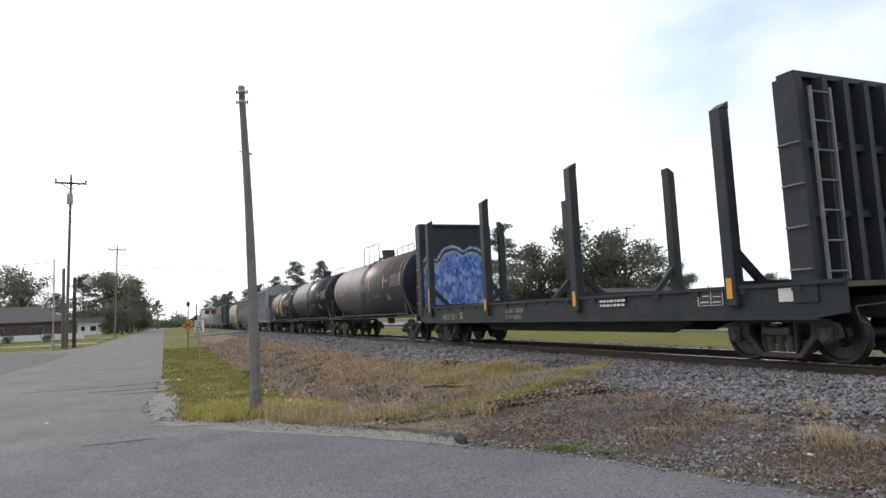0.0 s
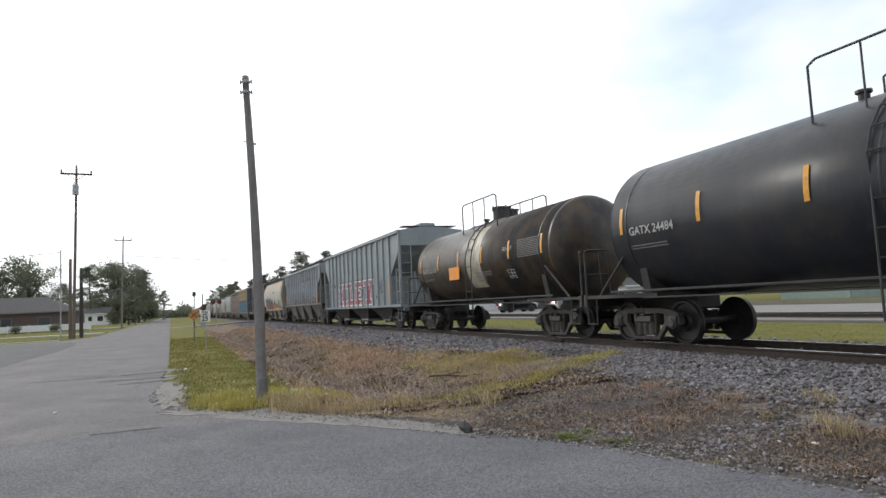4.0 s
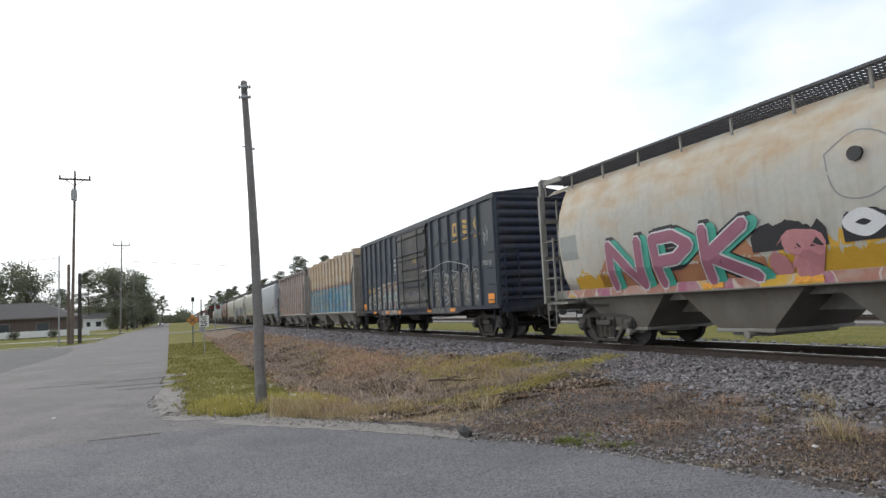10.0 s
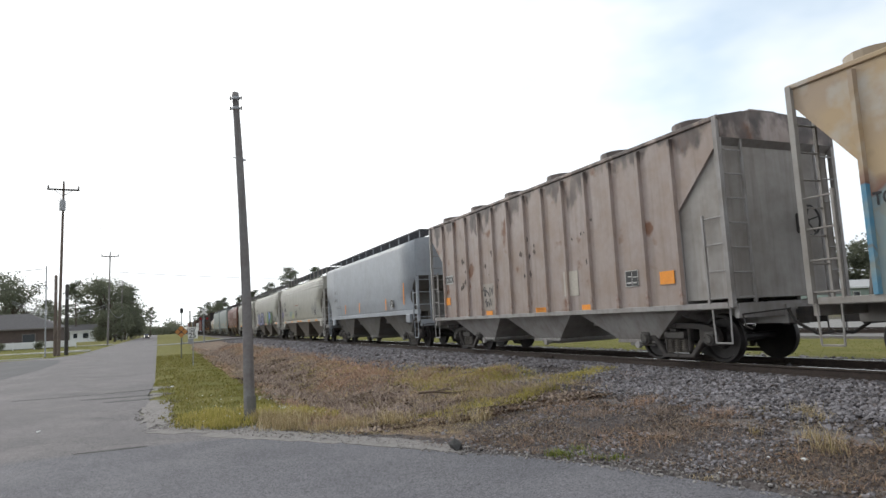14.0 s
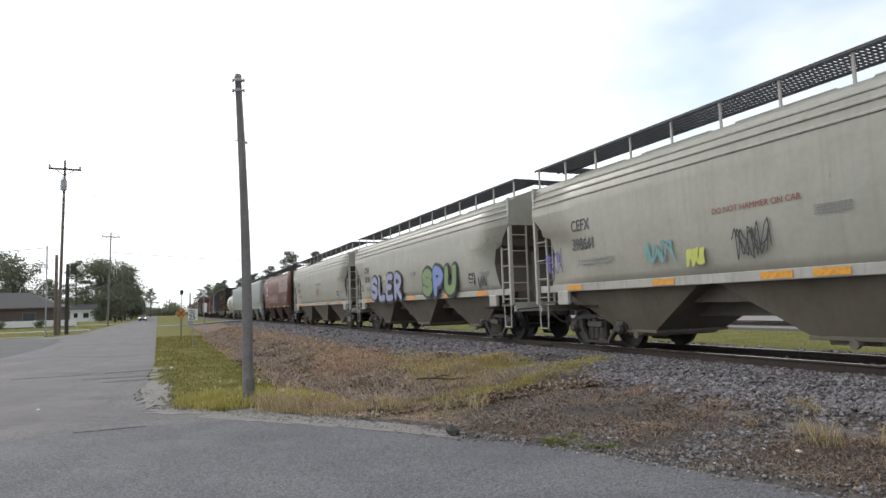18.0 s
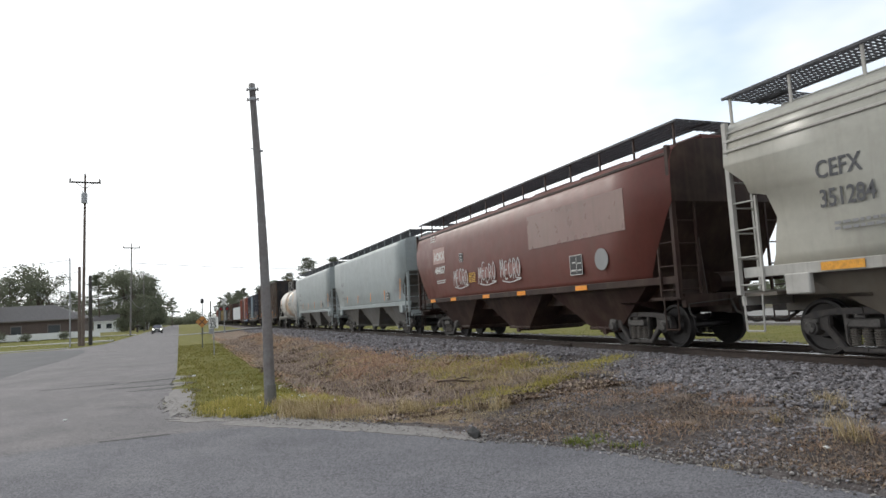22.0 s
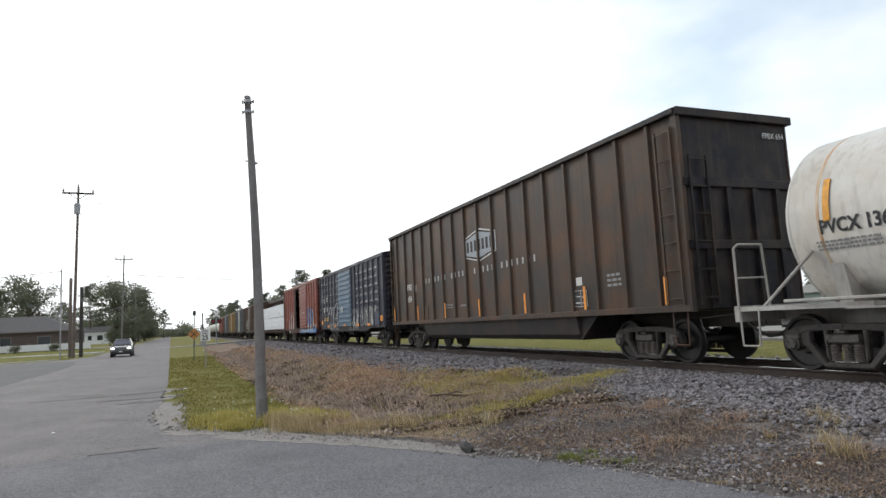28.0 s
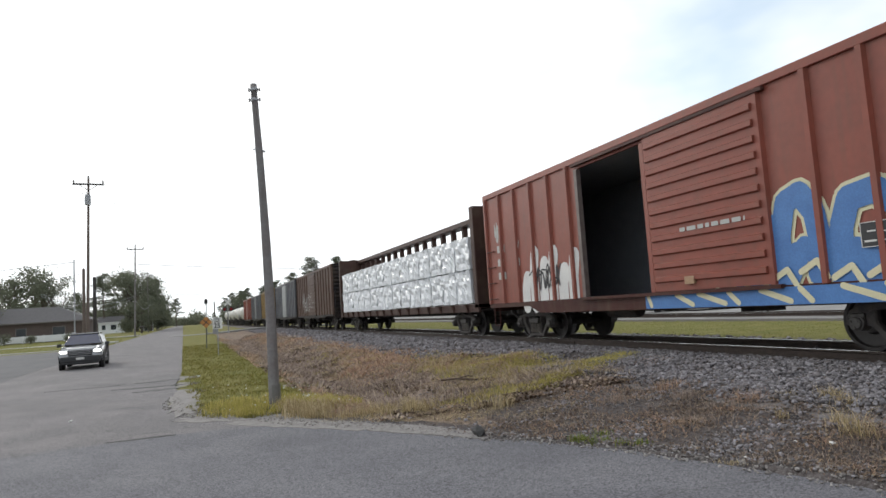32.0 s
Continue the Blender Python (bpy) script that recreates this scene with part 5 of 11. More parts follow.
    for s in (-1, 1):
        if doors:
            a = min(c - w for c, w, _, _ in doors)
            b = max(c + w for c, w, _, _ in doors)
            if open_gap:
                a, b = min(a, open_gap[0]), max(b, open_gap[1])
            part("door_track", box(s * (HW + 0.02), s * (HW + 0.12), a - 0.2, b + 0.2, z0 - 0.02, z0 + 0.05), trim, car)
            part("door_track", box(s * (HW + 0.02), s * (HW + 0.10), a - 0.2, b + 0.2, h - 0.24, h - 0.18), trim, car)
    rg = bmesh.new()
    for x in (-0.7, 0.75):
        pipe(rg, [(x, -l + 3, 0.82), (x, -0.8, 0.70), (x, l - 3, 0.82)], 0.02, 5)
    rod(rg, (-0.9, 0.8, 0.75), (-0.9, 1.9, 0.75), 0.16, 10)
    bx(rg, 0.4, 0.9, -1.6, -0.9, 0.6, 0.95)
    part("brake_rigging", rg, STEEL_DARK, car)
    running_gear(car, l)
    return car, l

def stained(base, name, axis, window, colours, streaky=(1, 1, 1), amount=0.9, rough_edge=0.5):
    """A copy of a paint with old stains between four places along an axis (none, full, full, none), ragged by noise."""
    m = base.copy()
    m.name = name
    n, k = m.node_tree.nodes, m.node_tree.links
    b = n["Principled BSDF"]
    src = b.inputs["Base Color"].links[0].from_socket
    co, sep, mp, tx, add, f0, f1, mul, pick, mx = (n.new("ShaderNodeTexCoord"), n.new("ShaderNodeSeparateXYZ"), n.new("ShaderNodeMapping"), n.new("ShaderNodeTexNoise"), n.new("ShaderNodeMath"),
                                                   n.new("ShaderNodeMapRange"), n.new("ShaderNodeMapRange"), n.new("ShaderNodeMath"), n.new("ShaderNodeMix"), n.new("ShaderNodeMix"))
    k.new(co.outputs["Object"], sep.inputs["Vector"])
    k.new(co.outputs["Object"], mp.inputs["Vector"])
    mp.inputs["Scale"].default_value = streaky
    k.new(mp.outputs["Vector"], tx.inputs["Vector"])
    tx.inputs["Scale"].default_value, tx.inputs["Detail"].default_value = 1.6, 7.0
    add.operation, mul.operation = "MULTIPLY_ADD", "MULTIPLY"
    k.new(tx.outputs["Fac"], add.inputs[0])
    add.inputs[1].default_value = rough_edge
    k.new(sep.outputs[axis], add.inputs[2])
    for f, lo, hi in ((f0, window[0], window[1]), (f1, window[3], window[2])):
        f.interpolation_type = "SMOOTHSTEP"
        f.inputs["From Min"].default_value, f.inputs["From Max"].default_value = lo + rough_edge * 0.5, hi + rough_edge * 0.5
        k.new(add.outputs["Value"], f.inputs["Value"])
    k.new(f0.outputs["Result"], mul.inputs[0])
    k.new(f1.outputs["Result"], mul.inputs[1])
    t2, r2, all_ = n.new("ShaderNodeTexNoise"), n.new("ShaderNodeMapRange"), n.new("ShaderNodeMath")
    k.new(mp.outputs["Vector"], t2.inputs["Vector"])
    t2.inputs["Scale"].default_value, t2.inputs["Detail"].default_value = 3.1, 8.0
    r2.inputs["From Min"].default_value, r2.inputs["From Max"].default_value = 0.36, 0.62
    k.new(t2.outputs["Fac"], r2.inputs["Value"])
    all_.operation = "MULTIPLY"
    k.new(mul.outputs["Value"], all_.inputs[0])
    all_.inputs[1].default_value = amount
    pick.data_type = mx.data_type = "RGBA"
    k.new(r2.outputs["Result"], pick.inputs["Factor"])
    pick.inputs["A"].default_value, pick.inputs["B"].default_value = (*colours[0], 1), (*colours[1], 1)
    k.new(all_.outputs["Value"], mx.inputs["Factor"])
    k.new(src, mx.inputs["A"])
    k.new(pick.outputs["Result"], mx.inputs["B"])
    k.new(mx.outputs["Result"], b.inputs["Base Color"])
    return m


# ---- the train, from its front ----
TRAIN = []                                 # (car, middle of the car at the start)


def put(car, y0, y1):
    TRAIN.append((car, (y0 + y1) / 2))
    car.matrix_basis = pose(XC, (y0 + y1) / 2, ZR)


DARK_UNDER = surface("grimy_underside", (0.050, 0.045, 0.040), (0.028, 0.025, 0.023), 2.5, 0.7, 0.85, dirt=(0.085, 0.068, 0.054), dirt_amount=0.35)
BLACK_UNDER = surface("black_underframe", (0.022, 0.022, 0.023), (0.038, 0.035, 0.033), 2.5, 0.7, 0.6, dirt=(0.07, 0.06, 0.05), dirt_amount=0.3)


def wagon_paint(name, base, second, seed, **k):
    k = {"dirt": (0.12, 0.09, 0.065), "dirt_amount": 0.3, "streak": (0.10, 0.075, 0.05), "streak_amount": 0.35, "rough": 0.42, **k}
    base, second = [c * 0.86 for c in base], [c * 0.86 for c in second]
    k.setdefault("spec", 0.12 if max(base) < 0.1 else 0.35)
    return surface(name, base, second, 0.7, 0.7, seed=seed, bump=0.05, bump_scale=12.0, grain=0.05, **k)


# bulkhead flat car with stakes
def flat_car(y0, y1):
    l = (y1 - y0) / 2
    body = wagon_paint("flat_car_paint", (0.036, 0.041, 0.049), (0.050, 0.053, 0.058), 1.0, streak=(0.07, 0.065, 0.06), streak_amount=0.25, dirt=(0.08, 0.075, 0.068))
    wood = surface("deck_boards", (0.11, 0.09, 0.07), (0.07, 0.06, 0.05), 5.0, 0.6, 0.85)
    car = thing("bulkhead_flat_car", "dark steel bulkhead flat car with tall stakes and no load", "flat car", "flat cars of the train")
    part("deck", box(-1.42, 1.42, -l + 0.1, l - 0.1, 1.22, 1.30), wood, car, "worn timber deck")
    for s in (-1, 1):
        pts = [(-l, 1.30), (l, 1.30), (l, 0.84), (l - 0.5, 0.77), (-l + 0.5, 0.77), (-l, 0.84)]
        part("side_sill", prism(bmesh.new(), pts, "x", s * 1.46, s * 1.50), body, car)
        part("sill_flange", box(s * 1.42, s * 1.56, -l, l, 1.28, 1.34), body, car)
        part("sill_flange", box(s * 1.44, s * 1.53, -l + 0.5, l - 0.5, 0.74, 0.78), body, car)
        pk = pattern("stake_pocket", prism(bmesh.new(), [(0, -0.11), (0.055, -0.08), (0.055, 0.08), (0, 0.11)], "z", 1.19, 1.34), body)
        n = 16
        for k in range(n):
            use("stake_pocket", pk, car, Matrix.Translation((s * 1.49, -l + 0.8 + (2 * l - 1.6) * k / (n - 1), 0)) @ Matrix.Rotation(0 if s > 0 else math.pi, 4, "Z"))
        # fish-belly underframe
        fb = [(-l + 3.2, 0.98), (l - 3.2, 0.98), (l - 4.6, 0.45), (-l + 4.6, 0.45)]
        part("underframe_beam", prism(bmesh.new(), fb, "x", s * 0.55, s * 0.62), DARK_UNDER, car)
    sm = bmesh.new()
    bx(sm, -0.11, 0.11, -0.13, 0.13, 0.98, 4.52, 0.015)
    prism(sm, [(-0.11, 4.52), (0.11, 4.52), (0.11, 4.66)], "y", -0.13, 0.13)
    stake = pattern("stake", sm, body)
    bm = bmesh.new()
    prism(bm, [(0.1, 2.05), (0.1, 1.85), (0.62, 1.36), (0.82, 1.36)], "y", -0.05, 0.05)
    bx(bm, 0.1, 3.04, -0.09, 0.09, 1.32, 1.42)
    brace = pattern("stake_brace", bm, body)
    bm = bmesh.new()
    bx(bm, -0.125, -0.113, -0.04, 0.04, 1.15, 2.05)
    strip = pattern("reflector", bm, YELLOW)
    short = pattern("reflector", box(-0.125, -0.113, -0.06, 0.06, 1.12, 1.48), YELLOW)
    for y in (22.8, 18.05, 13.2, 8.45):
        for s in (-1, 1):
            st = use("stake", stake, car, Matrix.Translation((1.62 if s > 0 else -1.49, y - (y0 + y1) / 2, 0)) @ Matrix.Rotation(0 if s < 0 else math.pi, 4, "Z"), "tall steel stake")
            use("stake_brace", brace, st)
            use("reflector", strip if y > 22 else short, st, None, "yellow reflective strip")
    blue = mural_paint("smeared_blue_spray", [(0.045, 0.11, 0.42), (0.10, 0.22, 0.60), (0.05, 0.14, 0.50), (0.30, 0.40, 0.66), (0.035, 0.08, 0.32)], (0.20, 0.30, 0.62), 9.0, 0.05, 0.75, (0.24, 0.32, 0.58), 0.45)
    pale = surface("pale_blue_spray", (0.42, 0.46, 0.56), (0.14, 0.17, 0.26), 6.0, 0.9, 0.5, bump=0.0)
    halo = surface("dark_overspray", (0.020, 0.026, 0.055), (0.035, 0.045, 0.075), 6.0, 0.8, 0.6, bump=0.0)
    for s, y in ((-1, -l + 0.66), (1, l - 0.1)):
        bh = part("bulkhead", box(-1.48, 1.62, y - 0.06, y + 0.06, 1.30, 4.62, 0.01), body, car, "upright steel bulkhead")
        part("cap", box(-1.5, 1.64, y - 0.16, y + 0.16, 4.60, 4.70, 0.01), body, bh)
        for x in (-1.46, 1.60):
            part("edge_post", box(x - 0.07, x + 0.07, y - 0.22, y + 0.22, 1.0, 4.62, 0.01), body, bh)
        rb = pattern("rib", box(-0.06, 0.06, -0.12, 0.12, 1.32, 4.6), body)
        for x in (-0.95, -0.45, 0.05, 0.55, 1.05):
            use("rib", rb, bh, Matrix.Translation((x, y + s * 0.16, 0)))
        for z in (2.4, 3.5):
            part("cross_rib", box(-1.45, 1.45, y + s * 0.06, y + s * 0.17, z - 0.06, z + 0.06), body, bh)
        ladder(car, y + s * 0.3, 1.35, 4.4, WHITE_DULL, 0.45, -1.12, "x", 0.42, True)
        ladder(car, y, 1.4, 3.6, WHITE_DULL, 0.36, -1.58, "y", 0.55, False, "side_grabs")
        if s > 0:
            rnd = random.Random(5)
            root = None
            lumps = [(-1.36, 1.36), (-1.42, 1.9), (-1.34, 2.35), (-1.40, 2.75), (-1.1, 3.22), (-0.72, 3.12), (-0.4, 3.50), (0.05, 3.62), (0.42, 3.44), (0.72, 3.58), (1.15, 3.46), (1.36, 3.05), (1.22, 2.75), (1.5, 2.4), (1.40, 2.0), (1.55, 1.7), (1.5, 1.36)]
            for grow, mt, nm, dy in ((1.10, pale, "graffiti", 0.0), (1.05, halo, "dark_halo", 0.006), (1.0, pale, "pale_edge", 0.012), (0.955, blue, "blue_fill", 0.018)):
                pts = flowing([(0.06 + (a - 0.06) * (grow if abs(a) < 1.3 else min(grow, 1.02)), 1.36 + (b - 1.36) * grow) for a, b in lumps], 8)
                pts = [(max(-1.39, min(1.53, a)) + rnd.gauss(0, .006), max(1.34, b) + rnd.gauss(0, .012)) for a, b in pts]
                g = bmesh.new()
                g.faces.new([g.verts.new((a, y - 0.066 - dy, b)) for a, b in pts])
                o = part(nm, g, mt, root or bh, "smeared deep-blue and white sprayed cloud" if root is None else "")
                root = root or o
            drips = bmesh.new()
            for k in range(60):
                a, b = rnd.uniform(-1.2, 1.35), rnd.uniform(1.4, 3.1)
                ribbon(drips, [(a, b), (a + rnd.uniform(-.02, .02), b + rnd.uniform(.08, .4))], rnd.uniform(.012, .035), 0.0, 5)
            bmesh.ops.transform(drips, matrix=Matrix.Translation((0, y - 0.089, 0)) @ Matrix.Rotation(radians(90), 4, "Z"), verts=drips.verts)
            tagged(part("drips", drips, pale, root), "pale runs of paint", kind="stuff")
    STENCIL = plain("dim_gold_stencil", (0.30, 0.265, 0.20), 0.7)
    words("LD LMT 185500", 0.17, STENCIL, car, 1.7, 1.02, -1.51, 0.002, 0.95)
    words("LT WT 82500", 0.17, STENCIL, car, 1.7, 0.84, -1.51, 0.002, 0.95)
    placard(car, l - 4.0, 1.0, -1.51, 0.26, 0.24)
    bars(car, -3.0, 1.22, -1.565, 0.9, 0.05, 2, WHITE_INK, seed=9)
    words("MBCX 3011", 0.27, STENCIL, car, l - 2.35, 0.86, -1.51, 0.003, 0.95)
    placard(car, -l + 2.6, 1.15, -1.51, 0.6, 0.28)
    stripes(car, (-l + 1.0,), 1.14, 0.3, 0.22, -1.51, WHITE_INK, "white reflective strip")
    running_gear(car, l, 1.6)
    put(car, y0, y1)


WHITE_DULL = surface("dull_white_iron", (0.20, 0.20, 0.20), (0.11, 0.11, 0.11), 5.0, 0.6, 0.6)
flat_car(6.4, 24.1)

# four tank cars
BLACK_TANK = wagon_paint("weathered_black_tank", (0.068, 0.090, 0.102), (0.098, 0.084, 0.076), 2.0, rough=0.42, dirt=(0.115, 0.066, 0.045), dirt_amount=0.55, streak=(0.10, 0.075, 0.06), streak_amount=0.5, spec=0.4)
BLACK_TANK = stained(BLACK_TANK, "rust_crowned_tank", "Z", (0.1, 1.15, 3.0, 4.0), ((0.19, 0.105, 0.075), (0.10, 0.08, 0.075)), (1.0, 1.0, 0.5), 0.9, 1.2)
BLACK_CLEAN = wagon_paint("black_tank", (0.020, 0.023, 0.032), (0.034, 0.036, 0.042), 3.0, rough=0.34, dirt=(0.07, 0.06, 0.05), dirt_amount=0.3, streak_amount=0.2, spec=0.22)
BLACK_SIDE = wagon_paint("stained_black_tank", (0.020, 0.021, 0.025), (0.06, 0.045, 0.03), 4.0, rough=0.36, dirt=(0.16, 0.10, 0.05), dirt_amount=0.4, spec=0.4)
HEAD_BLACK = wagon_paint("blue_black_head_paint", (0.020, 0.024, 0.040), (0.028, 0.032, 0.046), 3.4, rough=0.5, dirt_amount=0.12, streak_amount=0.1, spec=0.15)
TABLE = (-4.6, -4.3, -3.4)
for i, (a, b, mt, mark, num) in enumerate(((25.7, 39.1, BLACK_TANK, "GATX", "18244"), (40.8, 53.7, BLACK_CLEAN, "GATX", "24484"), (55.8, 66.8, BLACK_SIDE, "GATX", "221105"))):
    lab = ("black tank car streaked with rust", "clean black tank car", "short black tank car with brown stains")[i]
    car, l = tank_car("tank_car", lab + " on the rails", a, b, mt, BLACK_UNDER, 1.52 if i < 2 else 1.42, 2.56 if i < 2 else 2.48, 5 if i == 0 else 3, head_mat=HEAD_BLACK if i < 2 else None)
    r, zc = (1.52, 2.56) if i < 2 else (1.42, 2.48)
    for y in [-l + 0.75 + (2 * l - 1.5) * k / 5 for k in range(6)]:
        tank_patch(car, y, -0.10, 0.28, 0.1, r, zc, YELLOW, "reflector", "yellow reflective strip", 0.014)
    tank_patch(car, -l + 0.42, -0.35, 0.5, 0.09, r * 0.985, zc, YELLOW, "reflector", "yellow reflective strip", 0.012)
    tank_patch(car, l - 0.42, -0.35, 0.5, 0.09, r * 0.985, zc, YELLOW, "reflector", "yellow reflective strip", 0.012)
    wrap(words(mark + " " + num, 0.25, PALE_INK, car, l - (1.35 if i == 0 else 1.0), zc - 0.2, -r, 0.004, 0.98), r, zc, -r)
    for yy, zz, w, h, rows, k in ((l - 1.0, zc - 0.42, 1.1, 0.03, 2, 0), (TABLE[i], zc + 0.36, 1.2, 0.026, 11, 20), (-l + 5.2, zc - 0.42, 1.2, 0.03, 3, 30), (-0.2, zc - 0.55, 0.8, 0.035, 3, 40)):
        wrap(bars(car, yy, zz, -r, w, h, rows, DIM_INK, seed=i + k), r, zc, -r)
    wrap(placard(car, -l + 2.7, zc - 0.6, -r, 0.42, 0.26), r, zc, -r)
    wrap(words("FRA AIP", 0.19, PALE_INK, car, TABLE[i] + 0.95, zc + 0.1, -r, 0.0, 0.9), r, zc, -r)
    if i == 1:
        on_head(words("GATX 24484", 0.19, PALE_INK, car, -0.85, zc + 0.45, -l, 0.003, 0.9, face=0), l, r, zc)
        dm = part("warning_diamond", prism(bmesh.new(), [(-l + 2.5, zc - 0.95), (-l + 2.7, zc - 0.70), (-l + 2.5, zc - 0.45), (-l + 2.3, zc - 0.70)], "x", -r - 0.004, -r), DIM_INK, car, "pale diamond warning placard")
        wrap(dm, r, zc, -r)
    if i == 2:
        stripes(car, (l - 4.2,), zc - 0.35, 0.9, 0.45, -r - 0.01, ORANGE, "orange warning panel")
        tank_patch(car, -0.3, -0.7, 0.9, 1.1, r, zc, surface("pale_spill", (0.5, 0.47, 0.38), (0.25, 0.2, 0.13), 3.0, 0.8, 0.5, bump=0.0), "spill_stain", "pale stain down the shell", 0.008)
    put(car, a, b)

RIBBED = [(1.48, 1.10), (1.48, 4.44), (0.0, 4.66)]
# pale blue-grey ribbed hopper with red letters
BLUEGREY = wagon_paint("pale_blue_grey_paint", (0.295, 0.335, 0.36), (0.255, 0.29, 0.305), 5.0, dirt_amount=0.18, streak_amount=0.25)
# blue-grey for the ends, shade put in as darker mottling
BLUEGREY_D = wagon_paint("shaded_blue_grey_paint", (0.30, 0.33, 0.34), (0.17, 0.18, 0.18), 5.5, dirt_amount=0.5, streak_amount=0.5)
car, l = hopper_car("covered_hopper_car", "pale blue-grey ribbed hopper car with sprayed red letters", 68.4, 84.3, BLUEGREY, BLUEGREY_D, BLUEGREY, RIBBED,
                    [(1.10, 1.5), (2.45, 1.5), (3.75, 0.0)], ribs=14, bays=3, bay_mat=DARK_UNDER, walkway=False, sill_z=(1.02, 1.14))
for s in (-1, 1):
    part("roof_walk", box(-1.3, 1.3, s * (l - 0.6), s * (l + 0.02), 4.60, 4.63), GRATE, car, "steel grating roof walk")
red_fill = surface("red_spray", (0.33, 0.045, 0.085), (0.22, 0.028, 0.065), 1.6, 0.8, 0.5, dirt=(0.50, 0.22, 0.22), dirt_amount=0.5, bump=0.0)
pale_edge = plain("white_spray", (0.70, 0.70, 0.72), 0.5)
dark_edge = plain("black_spray", (0.02, 0.02, 0.025), 0.5)
SLABS = {                                                 # slab letters as four-cornered pieces in a unit square
    "K": [((.08, 0), (.40, 0), (.40, 1), (.08, 1)), ((0, 0), (.50, 0), (.50, .17), (0, .17)), ((0, .83), (.50, .83), (.50, 1), (0, 1)), ((.36, .42), (.58, .42), (.96, .9), (.70, .9)), ((.40, .62), (.62, .66), (1.0, .1), (.72, .1)), ((.62, .84), (1.04, .84), (1.04, 1), (.62, 1)), ((.62, 0), (1.06, 0), (1.06, .16), (.62, .16))],
    "L": [((.12, 0), (.46, 0), (.46, 1), (.12, 1)), ((0, .83), (.60, .83), (.60, 1), (0, 1)), ((0, 0), (1, 0), (1, .2), (0, .2)), ((.76, .1), (1, .1), (1, .46), (.76, .42))],
    "E": [((.10, 0), (.42, 0), (.42, 1), (.10, 1)), ((0, .8), (1, .8), (1, 1), (0, 1)), ((0, 0), (1, 0), (1, .2), (0, .2)), ((.3, .43), (.66, .43), (.66, .59), (.3, .59)), ((.84, .74), (1, .70), (1, .9), (.84, .9)), ((.84, .1), (1, .1), (1, .32), (.84, .28))],
    "Y": [((.36, 0), (.68, 0), (.68, .5), (.36, .5)), ((.20, 0), (.84, 0), (.84, .17), (.20, .17)), ((.0, .9), (.30, .9), (.66, .42), (.38, .42)), ((.72, .9), (1.02, .9), (.68, .42), (.40, .42)), ((-.06, .83), (.42, .83), (.42, 1), (-.06, 1)), ((.60, .83), (1.10, .83), (1.10, 1), (.60, 1))],
}
root = None
for grow, mt, x, nm, dy, dz in ((0.13, dark_edge, -1.486, "graffiti", 0.0, 0.0), (0.085, pale_edge, -1.492, "white_edge", 0.0, 0.0), (0.0, red_fill, -1.498, "fill", 0.0, 0.0)):
    bm = bmesh.new()
    for i, ch in enumerate("KLEY"):
        y, w = 3.95 - (0, 2.02, 3.85, 5.78)[i], (1.66, 1.58, 1.64, 1.58)[i]
        for k, quad in enumerate(SLABS[ch]):
            c = (sum(p[0] for p in quad) / 4, sum(p[1] for p in quad) / 4)
            pts = []
            for a, b in quad:
                pts.append((y - a * w - grow * (1 if a > c[0] else -1), 1.24 + b * 1.20 + grow * (1 if b > c[1] else -1)))
            bm.faces.new([bm.verts.new((x - 0.0003 * k, p, q)) for p, q in pts])
    o = part(nm, bm, mt, root or car, "sprayed red slab letters with white edges" if root is None else "")
    root = root or o
signature(car, "WE", -4.62, 1.74, 0.72, 0.62, dark_edge, 3, -1.495, 0.04)
bars(car, -4.9, 1.62, -1.495, 0.5, 0.03, 4, GREY_INK, seed=2)
placard(car, -4.2, 1.52, -1.495, 0.42, 0.32)
stripes(car, (-l + 1.66,), 1.85, 0.07, 1.1, -1.56)
stripes(car, (-l + 6.9, -l + 9.4), 1.3, 0.35, 0.14, -1.5)
for txt, y, z in (("KL", 1.45, 2.75), ("RX", 2.15, 2.75), ("475", 1.95, 2.35), ("308", 2.62, 2.35)):
    words(txt, 0.34, BLACK_INK, car, l - y, z, -1.495, 0.004, 0.8)
bars(car, l - 1.7, 2.1, -1.495, 1.0, 0.06, 2, GREY_INK, seed=7)
put(car, 68.4, 84.3)

INKY = plain("worn_black_stencil", (0.085, 0.085, 0.09), 0.7)
# grey ribbed hopper with scuffs
GREYRIB = wagon_paint("scuffed_grey_paint", (0.33, 0.37, 0.42), (0.28, 0.29, 0.31), 6.0, dirt=(0.10, 0.075, 0.055), dirt_amount=0.30, rust_amount=0.04, streak_amount=0.4)
# grey with the shade of end slopes and outlets put into its colour
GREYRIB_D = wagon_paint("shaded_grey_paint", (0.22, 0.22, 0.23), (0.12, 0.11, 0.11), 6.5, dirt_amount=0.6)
RIB5 = [(1.48, 1.5), (1.48, 4.24), (0.0, 4.45)]
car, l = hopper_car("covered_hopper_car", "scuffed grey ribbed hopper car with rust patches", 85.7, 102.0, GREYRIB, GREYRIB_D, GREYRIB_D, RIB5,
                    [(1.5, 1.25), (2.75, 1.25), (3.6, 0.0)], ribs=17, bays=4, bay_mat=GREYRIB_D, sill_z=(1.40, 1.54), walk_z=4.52)
